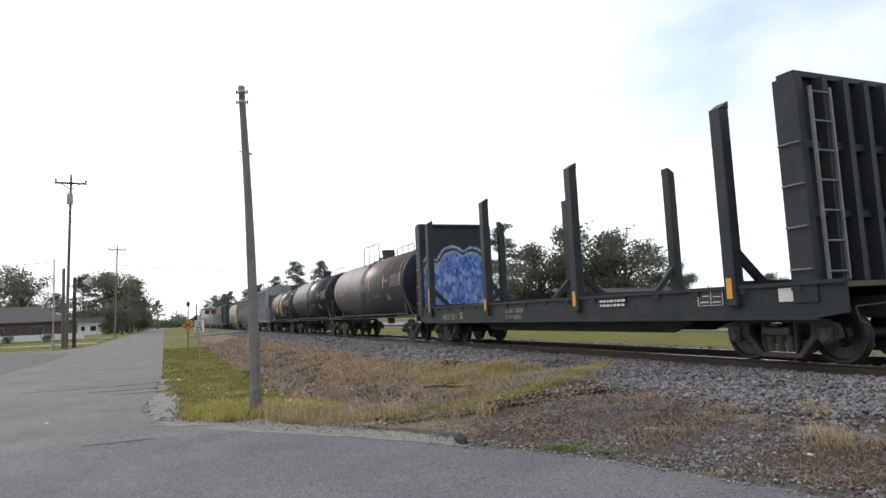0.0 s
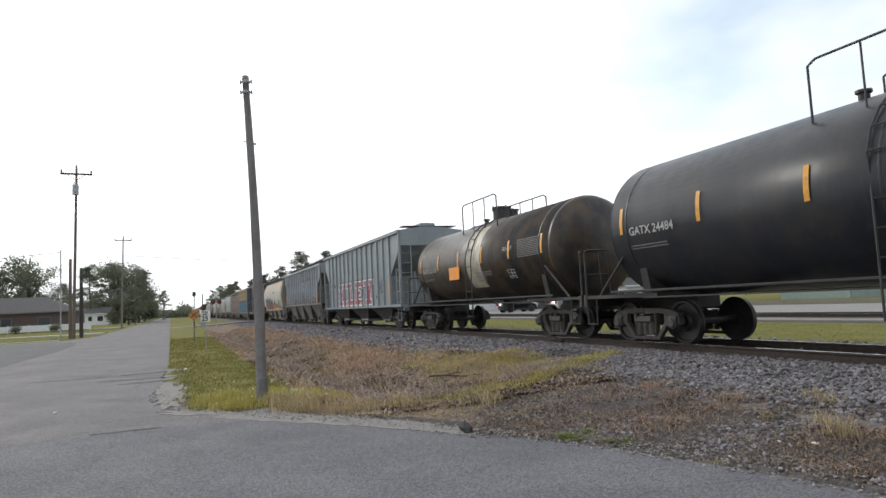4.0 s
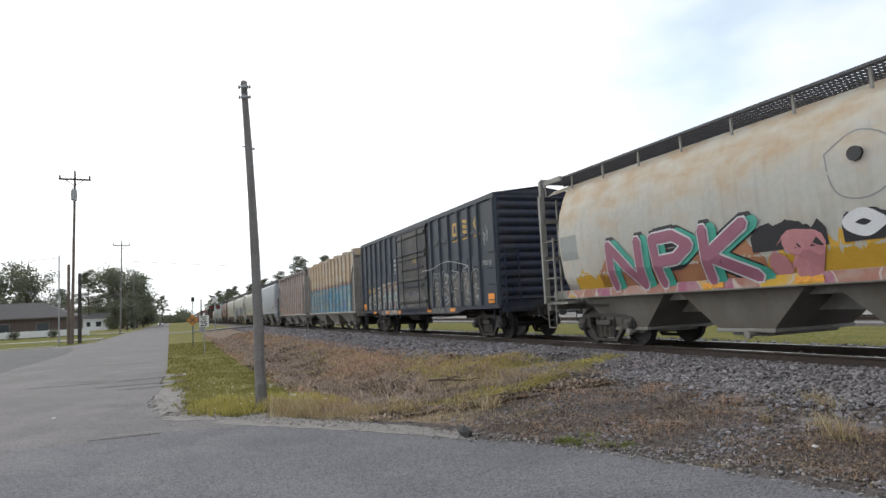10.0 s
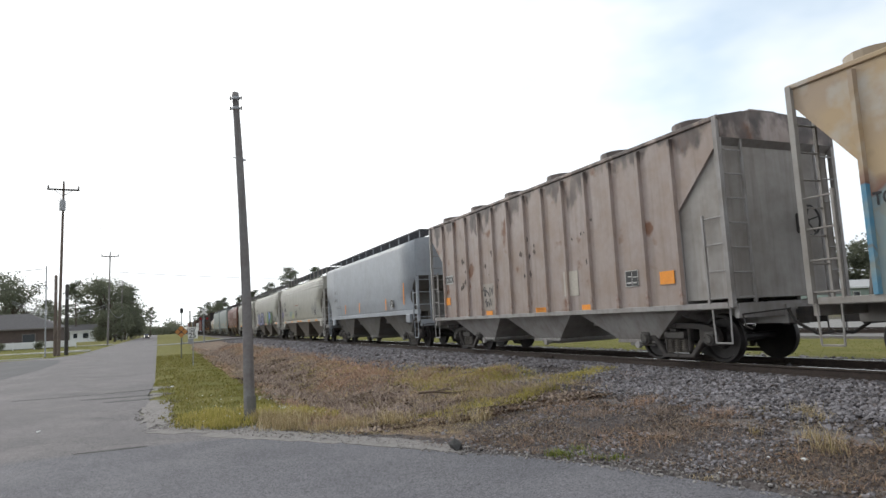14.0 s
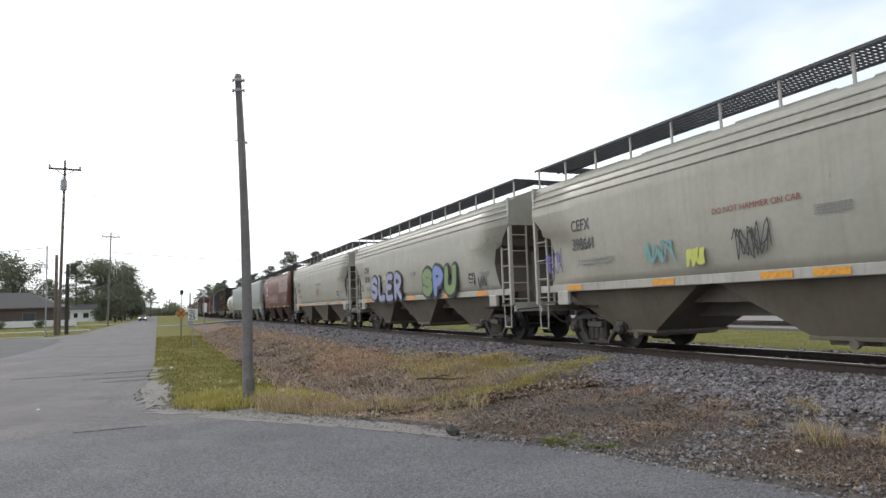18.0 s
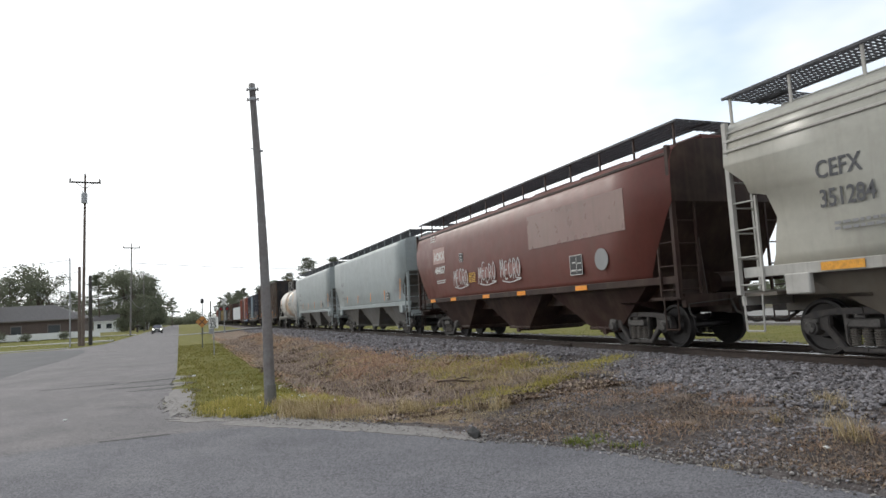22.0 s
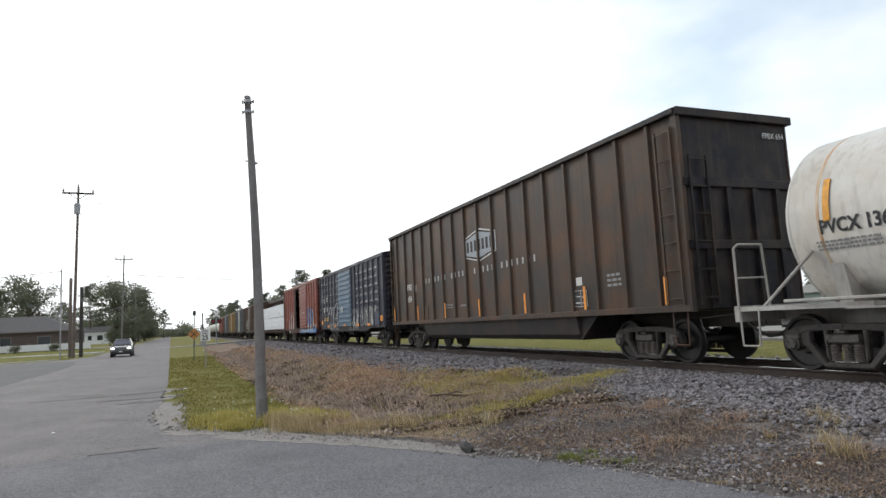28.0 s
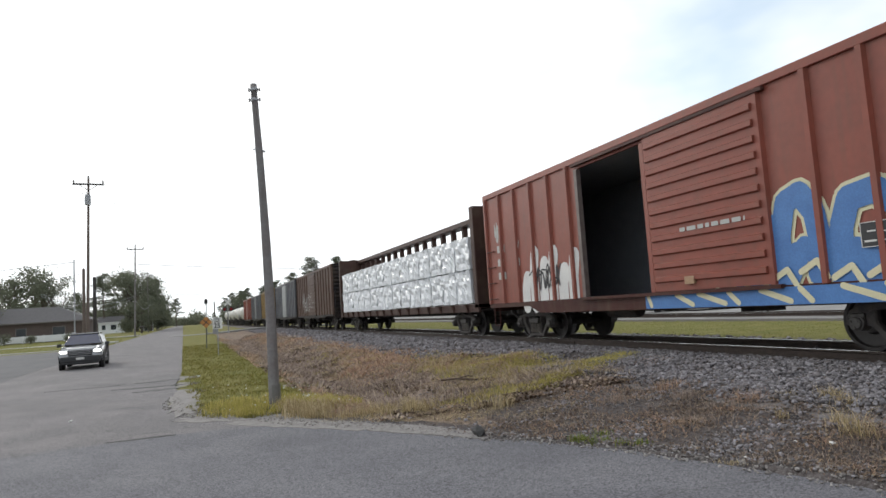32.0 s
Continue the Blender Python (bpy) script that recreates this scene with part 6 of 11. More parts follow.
for k, (a, b) in enumerate((("KL", "47"), ("RX", "50"))):
    part("mark_ground", box(-1.492, -1.488, l - 2.18 - k * 0.98, l - 1.5 - k * 0.98, 2.45, 3.4), plain("patch_grey", (0.30, 0.33, 0.36), 0.6), car, "paler patch under the stencil")
    words(a, 0.40, INKY, car, l - 1.58 - k * 0.96, 3.02, -1.495, 0.008, 0.85)
    words(b, 0.40, INKY, car, l - 1.58 - k * 0.96, 2.54, -1.495, 0.008, 0.85)
rnd = random.Random(12)
spots = bmesh.new()
for k in range(150):
    y = rnd.uniform(-l + 1.6, l - 1.2)
    y, z = (y + rnd.gauss(0, .1), rnd.uniform(3.2, 4.0)) if k % 3 == 0 else (round(y * 0.8) / 0.8 + rnd.gauss(0, .16), 1.6 + abs(rnd.gauss(0, .45)))
    ribbon(spots, [(y, z), (y + rnd.uniform(-.03, .03), z - rnd.uniform(.01, .06))], rnd.uniform(.015, .075), -1.492, 7)
chips = part("chipped_paint", spots, surface("bare_rust", (0.035, 0.028, 0.026), (0.07, 0.04, 0.03), 6.0, 0.6, 0.8, bump=0.0), car, "chipped paint spots")
tagged(chips, "chipped paint spots", kind="stuff")
emblem = part("logo_panel", box(-1.497, -1.49, -1.62, -1.0, 2.62, 3.24), plain("dull_white_emblem", (0.50, 0.51, 0.52), 0.6), car, "dull white square emblem with a dark cross")
bm = bmesh.new()
for u, v in ((-.1, 0), (.1, 0), (0, -.1), (0, .1)):
    prism(bm, [(-1.31 + u - .1, 2.93 + v), (-1.31 + u, 2.93 + v - .1), (-1.31 + u + .1, 2.93 + v), (-1.31 + u, 2.93 + v + .1)], "x", -1.502, -1.498)
part("logo_mark", bm, GREY_INK, emblem)
part("sooty_panel", box(-1.491, -1.488, -1.68, -0.95, 1.72, 4.05), surface("sooty_grey", (0.12, 0.12, 0.125), (0.22, 0.23, 0.24), 2.0, 0.9, 0.7, bump=0.0), car, "sooty darker panel behind the emblem")
bars(car, -1.05, 2.55, -1.495, 0.5, 0.03, 4, PALE_INK, seed=6)
black_scrawl = plain("faded_black_spray", (0.075, 0.075, 0.08), 0.6)
rnd = random.Random(91)
for k in range(7):                                        # looping faded scrawl along the foot
    c = 3.6 - k * 1.02
    bm = bmesh.new()
    for q in range(2):
        a, h = rnd.uniform(.25, .42), rnd.uniform(.6, .95)
        ribbon(bm, flowing([(c + a, 1.62), (c + a * .9, 1.6 + h * .7), (c + .05, 1.62 + h), (c - a * .8, 1.6 + h * .75), (c - a, 1.7), (c - a * .2, 1.62 + h * rnd.uniform(.2, .5))]), 0.03, -1.494 - q * 0.002, 6)
    part("spray_tag", bm, black_scrawl, car, "looping faded black scrawl")
rust_b = surface("bare_rust", (0.035, 0.028, 0.026), (0.07, 0.04, 0.03), 6.0, 0.6, 0.8, bump=0.0)
for k in range(26):                                       # ragged burnt-through patches
    y, z = (rnd.uniform(-l + 1.6, -1.8), 1.62 + abs(rnd.gauss(0, .22))) if k < 18 else (rnd.uniform(-l + 1.4, l - 2), rnd.uniform(3.2, 4.0))
    n_, a = 14, rnd.uniform(.03, .13)
    bm = bmesh.new()
    bm.faces.new([bm.verts.new((-1.4925, y + a * .7 * math.cos(t * 6.283 / n_) * rnd.uniform(.45, 1.25), z + a * 1.3 * math.sin(t * 6.283 / n_) * rnd.uniform(.4, 1.3))) for t in range(n_)])
    part("rust_patch", bm, rust_b, car, "dark ragged rust patch")
stripes(car, (-l + 1.4, l - 1.2), 1.95, 0.1, 0.9, -1.56)
placard(car, -l + 2.5, 1.85, -1.495, 0.5, 0.4)
put(car, 85.7, 102.0)

# cream round-sided hopper
CREAM = stained(wagon_paint("cream_paint", (0.56, 0.555, 0.51), (0.50, 0.50, 0.47), 7.0, rough=0.75, spec=0.15, dirt=(0.46, 0.34, 0.20), dirt_amount=0.3, streak_amount=0.2), "rust_stained_cream", "Z", (2.7, 3.5, 4.2, 4.8), ((0.56, 0.50, 0.41), (0.47, 0.30, 0.15)), (1.0, 0.6, 1.2), 0.55, 2.6)
# ends, end frame and trim: cream with shade put into the colour
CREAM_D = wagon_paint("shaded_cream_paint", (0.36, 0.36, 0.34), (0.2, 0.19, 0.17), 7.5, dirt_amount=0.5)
ROUND = [(1.28, 1.30), (1.46, 1.7), (1.55, 2.3), (1.57, 2.8), (1.50, 3.3), (1.33, 3.75), (1.21, 3.95), (1.0, 4.1), (0.6, 4.22), (0.0, 4.28)]
# the outlet hoppers take a darker cream than the sides
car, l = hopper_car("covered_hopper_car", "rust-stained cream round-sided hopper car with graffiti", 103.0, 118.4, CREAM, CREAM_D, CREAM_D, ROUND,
                    [(1.30, 0.95), (4.3, 0.95)], bays=4, bay_mat=wagon_paint("darker_cream_paint", (0.20, 0.19, 0.17), (0.11, 0.10, 0.09), 7.8, dirt_amount=0.5), sill_z=(1.14, 1.36), walk_z=4.30, end_wall=CREAM_D)
for s in (-1, 1):
    fr = bmesh.new()
    for x in (-1.45, -0.5, 0.5, 1.45):
        bx(fr, x - 0.05, x + 0.05, s * (l - 0.12), s * (l - 0.02), 1.05, 4.35)
    for z in (2.2, 3.2, 4.3):
        bx(fr, -1.45, 1.45, s * (l - 0.12), s * (l - 0.03), z, z + 0.1)
    bx(fr, -1.45, -1.38, s * (l - 1.0), s * (l - 0.1), 4.2, 4.32)
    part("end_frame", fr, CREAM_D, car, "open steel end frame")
pinks = [plain("pink_spray", (0.33, 0.13, 0.19), 0.5)]
gold, teal, flesh = plain("gold_spray", (0.62, 0.36, 0.045), 0.5), plain("teal_edge_spray", (0.06, 0.36, 0.28), 0.5), plain("pale_pink_spray", (0.52, 0.23, 0.25), 0.5)
rustp = surface("rust_orange_spray", (0.34, 0.14, 0.08), (0.42, 0.20, 0.10), 1.6, 0.8, 0.6, bump=0.0)


def follow(ob, x0):
    """Bend paint laid at the plane x0 to the rounded side."""
    for o in (ob, *ob.children):
        for v in o.data.vertices:
            v.co.x += -x0 - np.interp(v.co.z, [q[1] for q in ROUND], [q[0] for q in ROUND]) - 0.004
    return ob


rnd = random.Random(4)
follow(spray_field(car, 5.3, 0.7, 1.31, 2.2, rustp, 5, -1.60, 0.5, label="rust-orange ground behind the letters"), -1.60)
follow(spray_field(car, 6.3, 5.0, 1.31, 2.0, gold, 6, -1.60, 0.9, label="gold drips"), -1.60)
follow(spray_field(car, 0.7, -3.6, 1.31, 2.1, gold, 7, -1.60, 0.8, label="gold ground beside the letters"), -1.60)
for y0_, y1_, sd in ((0.9, -0.5, 8), (-0.75, -2.1, 9)):
    o = spray_field(car, y0_, y1_, 1.75, 2.32, dark_edge, sd, -1.608, 0.5, label="black sprayed cloud")
    follow(o, -1.60)
wild = [[[(y - (a + (c - a) * k / 10) * 1.32, 1.36 + (b + (d - b) * k / 10) * 0.92) for (a, b), (c, d) in zip(st, st[1:]) for k in range(11)] for st in STROKES[ch]] for ch, y in zip("NPK", (4.9, 3.45, 2.1))]
root = None
for wd, mt, x, dy in ((0.44, dark_edge, -1.612, 0.0), (0.26, teal, -1.625, -0.15), (0.29, pale_edge, -1.64, 0.04), (0.22, pinks[0], -1.655, 0.04)):
    bm = bmesh.new()
    for g in wild:
        for st in g:
            ribbon(bm, [(p + dy, q) for p, q in st], wd, x, 6)
    o = part("graffiti" if root is None else "letter_layer", bm, mt, root or car, "sharp pink sprayed letters with white and black edges" if root is None else "")
    root = root or o
follow(root, -1.60)
bm = bmesh.new()
ribbon(bm, [(0.45, 1.5), (0.1, 1.85), (-0.25, 1.8), (-0.1, 1.5), (0.0, 1.36)], 0.42, -1.616, 10)
follow(part("graffiti", bm, flesh, car, "pale pink rounded sprayed shape"), -1.60)
bm = bmesh.new()
ribbon(bm, flowing([(-1.35, 2.0), (-1.1, 2.14), (-0.85, 2.02), (-1.1, 1.88), (-1.35, 2.0)]), 0.16, -1.62, 9)
follow(part("graffiti", bm, pale_edge, car, "white sprayed bubble"), -1.60)
part("painted_sill", box(-1.322, -1.318, -3.5, 6.9, 1.17, 1.35), mural_paint("sill_mural", [(0.60, 0.36, 0.05), (0.36, 0.17, 0.13), (0.36, 0.13, 0.2), (0.42, 0.24, 0.2)], (0.5, 0.42, 0.38), 1.5, 0.03, 0.5, (0.42, 0.38, 0.33)), car, "sill sprayed in gold, pink and rust")
follow(spray_field(car, 6.7, 6.0, 2.1, 2.7, plain("grey_mark_ground", (0.30, 0.32, 0.31), 0.6), 66, -1.60, 0, "mark_ground", "grey rectangle under a worn stencil"), -1.60)
bm = bmesh.new()
ribbon(bm, flowing([(-0.6, 3.1), (-1.1, 3.35), (-1.6, 3.1), (-1.65, 2.6), (-1.2, 2.35), (-0.75, 2.5), (-0.6, 3.1)]), 0.025, -1.60, 6)
follow(part("spray_tag", bm, GREY_INK, car, "thin sprayed ring"), -1.60)
tag(car, -l + 3.4, 1.66, 0.75, 0.5, dark_edge, 15, -1.56, 0.04, 3)
placard(car, -l + 4.4, 1.72, -1.60, 0.6, 0.35)
stripes(car, (-l + 1.05,), 2.3, 0.14, 1.2, -1.60)
stripes(car, (-4, -2, 0, 2), 1.25, 0.5, 0.1, -1.33)
part("access_cover", rod(bmesh.new(), (-1.6, -1.1, 3.0), (-1.5, -1.1, 3.0), 0.11, 16), BLACK_INK, car)
put(car, 103.0, 118.4)

# navy boxcar
NAVY = wagon_paint("faded_navy_paint", (0.060, 0.074, 0.102), (0.080, 0.092, 0.094), 8.0, dirt=(0.06, 0.06, 0.058), dirt_amount=0.3, streak=(0.06, 0.06, 0.065), streak_amount=0.3)
NAVY_D = wagon_paint("dark_navy_paint", (0.034, 0.042, 0.070), (0.048, 0.056, 0.078), 8.5)
NAVY_DOOR = wagon_paint("grey_navy_door_paint", (0.060, 0.065, 0.068), (0.042, 0.048, 0.056), 8.7, dirt_amount=0.5)


y0, y1 = 120.9, 136.4
l = (y1 - y0) / 2
car, l = box_car("boxcar", "faded navy boxcar with chalky graffiti along the foot", y0, y1, 4.55, NAVY, NAVY_D, NAVY_D, [-l + 0.1, -6.5, -5.8, -4.95, -4.05, -3.2, -2.35] + [l - 0.1 - k * 0.825 for k in range(8)],
                 [(-0.1, 1.72, NAVY_DOOR, "bars")], under=(1.0, 0.22))
old_gold = plain("old_gold_paint", (0.46, 0.27, 0.045), 0.6)
for k in range(3):                                            # yellow emblem drawn as plain shapes
    c, z = -4.6 - k * 0.88, 3.78
    bm = bmesh.new()
    if k == 0:
        ribbon(bm, [(c - .15, z + .18), (c + .15, z + .18), (c + .15, z - .18), (c - .15, z - .18), (c - .15, z + .18)], 0.11, -HW - 0.006, 4)
    elif k == 1:
        for q in (-.18, 0, .18):
            ribbon(bm, [(c + .17, z + q + .03), (c - .17, z + q - .03)], 0.12, -HW - 0.006, 4)
    else:
        ribbon(bm, [(c, z + .2), (c + .17, z), (c, z - .2), (c - .17, z), (c, z + .2)], 0.11, -HW - 0.006, 4)
    ribbon(bm, [(c + .2, z - .38), (c - .2, z - .38)], 0.1, -HW - 0.006, 4)
    part("emblem_shape", bm, old_gold, car, "old gold painted shape")
MURAL_A = mural_paint("brown_mural", [(0.21, 0.125, 0.085), (0.16, 0.10, 0.072), (0.045, 0.055, 0.085), (0.19, 0.12, 0.085), (0.30, 0.29, 0.27)], (0.40, 0.40, 0.38), 3.2, 0.05, 0.5, (0.06, 0.066, 0.085))
MURAL_B = mural_paint("grey_mural", [(0.085, 0.08, 0.078), (0.125, 0.112, 0.10), (0.055, 0.062, 0.085), (0.105, 0.10, 0.095), (0.14, 0.128, 0.115)], (0.17, 0.17, 0.17), 4.5, 0.05, 0.6, (0.056, 0.062, 0.074))
spray_field(car, -1.9, -6.5, 1.13, 2.35, MURAL_B, 25, -HW - 0.004, 0.2, label="faded grey sprayed letters")
spray_field(car, 1.5, -1.6, 1.16, 1.95, MURAL_B, 26, -HW - 0.075, 0.35, label="faded grey sprayed letters across the door")
olive = surface("olive_spray", (0.135, 0.125, 0.085), (0.095, 0.095, 0.075), 3.0, 0.8, 0.6, dirt=(0.05, 0.055, 0.07), dirt_amount=0.5, bump=0.0)
cocoa = surface("cocoa_spray", (0.225, 0.132, 0.095), (0.165, 0.105, 0.08), 3.0, 0.8, 0.6, dirt=(0.055, 0.055, 0.065), dirt_amount=0.4, bump=0.0)
mint, rim = plain("mint_spray", (0.20, 0.46, 0.44), 0.6), surface("worn_white_spray", (0.56, 0.56, 0.54), (0.34, 0.34, 0.34), 5.0, 0.8, 0.6, bump=0.0)
rnd = random.Random(44)
for k, (fill, low, high, w) in enumerate(((olive, 1.18, 1.80, .26), (olive, 1.14, 2.12, .33), (olive, 1.14, 2.22, .34), (cocoa, 1.16, 2.34, .36), (cocoa, 1.14, 2.36, .37), (cocoa, 1.14, 2.42, .36), (cocoa, 1.12, 2.44, .30))):
    c = 6.41 - k * 0.825 - (0.1 if k == 6 else 0)              # one blocky letter to a panel
    m_ = lambda u, v: (c + u * w + rnd.uniform(-.03, .03), low + (high - low) * v + rnd.uniform(-.03, .03))
    ring = [m_(u, v) for u, v in ((1, 0), (.92, .3), (.98, .62), (.8, 1), (.1, .94), (-.6, 1), (-1, .9), (-.84, .55), (-1, .25), (-.95, 0), (-.35, .05), (-.3, .3), (.25, .3), (.35, .04))]
    bm = bmesh.new()
    bm.faces.new([bm.verts.new((-HW - 0.004, a, b)) for a, b in ring])
    g = part("graffiti", bm, fill, car, "faded olive sprayed letter" if fill is olive else "brown sprayed letter with white edges")
    bm = bmesh.new()
    ribbon(bm, ring + ring[:1], 0.035 if k < 2 else 0.055, -HW - 0.006, 5)
    part("white_edge", bm, rim, g)
    hole = [m_(u, v) for u, v in ((.3, .5), (.28, .74), (-.25, .78), (-.3, .52))]
    bm = bmesh.new()
    ribbon(bm, hole + hole[:1], 0.04, -HW - 0.0075, 5)
    part("counter", bm, rim, g)
    if k > 2:
        bm = bmesh.new()
        for u, v in ((.62, .5), (-.62, .62), (.05, .62)):
            a = m_(u, v)
            ribbon(bm, [a, (a[0] - .08, a[1] - .28)], 0.09, -HW - 0.009, 4)
        part("highlight", bm, mint, g, "mint green highlights")
ghost_white = plain("ghost_white_spray", (0.42, 0.425, 0.42), 0.6)
for sill_y0, sill_y1, mt in ((l - 3.3, 1.6, MURAL_A), (-1.8, -l + 3.3, MURAL_B)):
    part("painted_sill", box(-HW - 0.036, -HW - 0.031, sill_y1, sill_y0, 0.88, 1.08), mt, car, "sprayed sill")
rnd = random.Random(8)
panels = [(-2.35, -3.2), (-3.2, -4.05), (-4.05, -4.95), (-4.95, -5.8), (-5.8, -6.5)]
for a, b in panels:                                           # chalky squiggles, several to a panel
    c, w = (a + b) / 2, (a - b) / 2 - 0.08
    bm = bmesh.new()
    ribbon(bm, flowing([(c + w, 1.8 + rnd.uniform(-.3, .2)), (c + w * .85, 2.25 + rnd.uniform(-.1, .1)), (c, 2.38 + rnd.uniform(-.1, .12)), (c - w * .8, 2.28 + rnd.uniform(-.1, .1)), (c - w, 1.8 + rnd.uniform(-.4, .3))]), 0.02, -HW - 0.0395, 6)
    for q in range(5):
        u, z = c + rnd.uniform(-.5, .5) * w, 1.28 + q * 0.22 + rnd.uniform(-.05, .05)
        pts = [(u + rnd.uniform(.2, .7) * w * math.cos(t) + rnd.uniform(-.06, .06), z + rnd.uniform(.04, .2) * math.sin(t)) for t in (0.2, 1.1, 2.2, 3.4, 4.3, 5.4)[:rnd.randint(3, 6)]]
        ribbon(bm, flowing(pts), rnd.uniform(.012, .024), -HW - 0.0395 - 0.0008 * q, 6)
    tagged(part("spray_tag", bm, ghost_white, car), "chalky squiggles sprayed over a panel", kind="stuff")
bm = bmesh.new()
ribbon(bm, flowing([(-0.9, 2.45), (-1.6, 2.55), (-2.4, 2.55), (-3.1, 2.66), (-3.9, 2.72), (-4.8, 2.62), (-5.8, 2.42)]), 0.022, -HW - 0.082, 6)
part("spray_tag", bm, ghost_white, car, "long chalky sprayed line")
for txt, y, z in (("CS", 6.66, 2.40), ("XT", 5.84, 2.42), ("140", 6.64, 1.98), ("527", 5.82, 2.0)):
    words(txt, 0.30, old_gold, car, y, z, -HW - 0.03, 0.006, 0.9)
for k in range(4):
    part("white_block", box(-HW - 0.012, -HW - 0.004, 2.06 + (.06 if k == 0 else 0), 2.34 - (.05 if k == 1 else 0), 2.62 + k * 0.20, 2.73 + k * 0.20), rim, car, "flaking white lettering block")
stripes(car, (l - 0.45, -l + 0.52), 1.3, 0.42, 0.3, -HW - 0.03, ORANGE, "orange reflective panel")
stripes(car, (l - 2.2, l - 4.2, l - 6.0, -l + 5.9, -l + 3.6), 0.99, 0.42, 0.11, -HW - 0.045, ORANGE, "orange reflective strip")
tag(car, -l + 0.95, 3.0, 0.45, 0.6, ghost_white, 31, -HW - 0.008, 0.010, 2)
words("1900-18", 0.24, ghost_white, car, -l + 1.12, 2.35, -HW - 0.008, 0.0, 0.85)
for c in [l - 0.51 - k * 0.825 for k in range(1, 7)] + [-2.78, -3.62, -4.5, -5.38, -6.15]:
    for z, h in ((3.42, 0.12), (2.36, 0.34)):
        part("patch_plate", box(-HW - 0.035, -HW, c - 0.22, c + 0.22, z, z + h, 0.01), NAVY, car, "small raised board")
for z, w_ in ((2.0, 0.9), (2.72, 0.9), (3.35, 1.2)):          # bars, latch and placards on the door
    part("door_bar", box(-HW - 0.125, -HW - 0.08, -0.1 - w_ - .5, -0.1 + w_ + .5, z, z + 0.07), NAVY_D, car)
part("door_placard", box(-HW - 0.085, -HW - 0.07, -0.75, -0.3, 2.95, 3.25), surface("faded_yellow_card", (0.28, 0.20, 0.06), (0.10, 0.09, 0.07), 5.0, 0.9, 0.7, bump=0.0), car, "faded yellow card on the door")
put(car, y0, y1)


def painted_side(name, top, top2, seed):
    """Old tan paint with chalky patches above, an old sprayed mural of blues and greens with dark lines below."""
    m = bpy.data.materials.new(name)
    m.use_nodes = True
    n, k = m.node_tree.nodes, m.node_tree.links
    b = n["Principled BSDF"]
    co, sep = n.new("ShaderNodeTexCoord"), n.new("ShaderNodeSeparateXYZ")
    k.new(co.outputs["Object"], sep.inputs["Vector"])

    def noise_(sc, det=4.0):
        t = n.new("ShaderNodeTexNoise")
        t.inputs["Scale"].default_value, t.inputs["Detail"].default_value = sc, det
        k.new(co.outputs["Object"], t.inputs["Vector"])
        return t.outputs["Fac"]

    def mr(v, a, c, lo=0.0, hi=1.0):
        r = n.new("ShaderNodeMapRange")
        for key, val in (("From Min", a), ("From Max", c), ("To Min", lo), ("To Max", hi)):
            r.inputs[key].default_value = val
        k.new(v, r.inputs["Value"])
        return r.outputs["Result"]

    def mx(f, a, c):
        x = n.new("ShaderNodeMix")
        x.data_type = "RGBA"
        for v, key in ((f, "Factor"), (a, "A"), (c, "B")):
            if isinstance(v, tuple):
                x.inputs[key].default_value = (*v, 1)
            else:
                k.new(v, x.inputs[key])
        return x.outputs["Result"]
    upper = mx(mr(noise_(0.8), 0.42, 0.6), top, top2)
    upper = mx(mr(noise_(1.5, 6.0), 0.48, 0.64, 0, 0.8), upper, (0.46, 0.43, 0.385))
    upper = mx(mr(noise_(4.5, 7.0), 0.58, 0.72, 0, 0.22), upper, (0.20, 0.15, 0.10))
    warp = n.new("ShaderNodeVectorMath")
    warp.operation = "MULTIPLY_ADD"
    nz = n.new("ShaderNodeTexNoise")
    nz.inputs["Scale"].default_value, nz.inputs["Detail"].default_value = 1.3, 2.0
    k.new(co.outputs["Object"], nz.inputs["Vector"])
    k.new(nz.outputs["Color"], warp.inputs[0])
    warp.inputs[1].default_value = (0.0, 1.3, 1.3)
    k.new(co.outputs["Object"], warp.inputs[2])
    tall = n.new("ShaderNodeMapping")
    tall.inputs["Scale"].default_value = (1.0, 1.3, 0.55)
    k.new(warp.outputs["Vector"], tall.inputs["Vector"])
    vo, ve = n.new("ShaderNodeTexVoronoi"), n.new("ShaderNodeTexVoronoi")
    ve.feature = "DISTANCE_TO_EDGE"
    for v in (vo, ve):
        v.inputs["Scale"].default_value = 1.5
        k.new(tall.outputs["Vector"], v.inputs["Vector"])
    ramp = n.new("ShaderNodeValToRGB")
    ramp.color_ramp.interpolation = "CONSTANT"
    e = ramp.color_ramp.elements
    e[0].color, e[0].position = (0.045, 0.22, 0.36, 1), 0.0
    e[1].color, e[1].position = (0.10, 0.34, 0.52, 1), 0.3
    for pos, col in ((0.42, (0.07, 0.15, 0.34, 1)), (0.55, (0.20, 0.29, 0.20, 1)), (0.68, (0.22, 0.33, 0.38, 1)), (0.86, (0.05, 0.24, 0.40, 1))):
        q = e.new(pos)
        q.color = col
    sepc = n.new("ShaderNodeSeparateColor")
    k.new(vo.outputs["Color"], sepc.inputs["Color"])
    k.new(sepc.outputs["Red"], ramp.inputs["Fac"])
    mural = mx(mr(ve.outputs["Distance"], 0.01, 0.06), (0.10, 0.14, 0.17), ramp.outputs["Color"])
    mural = mx(mr(noise_(2.4, 6.0), 0.42, 0.66, 0, 0.80), mural, (0.27, 0.31, 0.27))
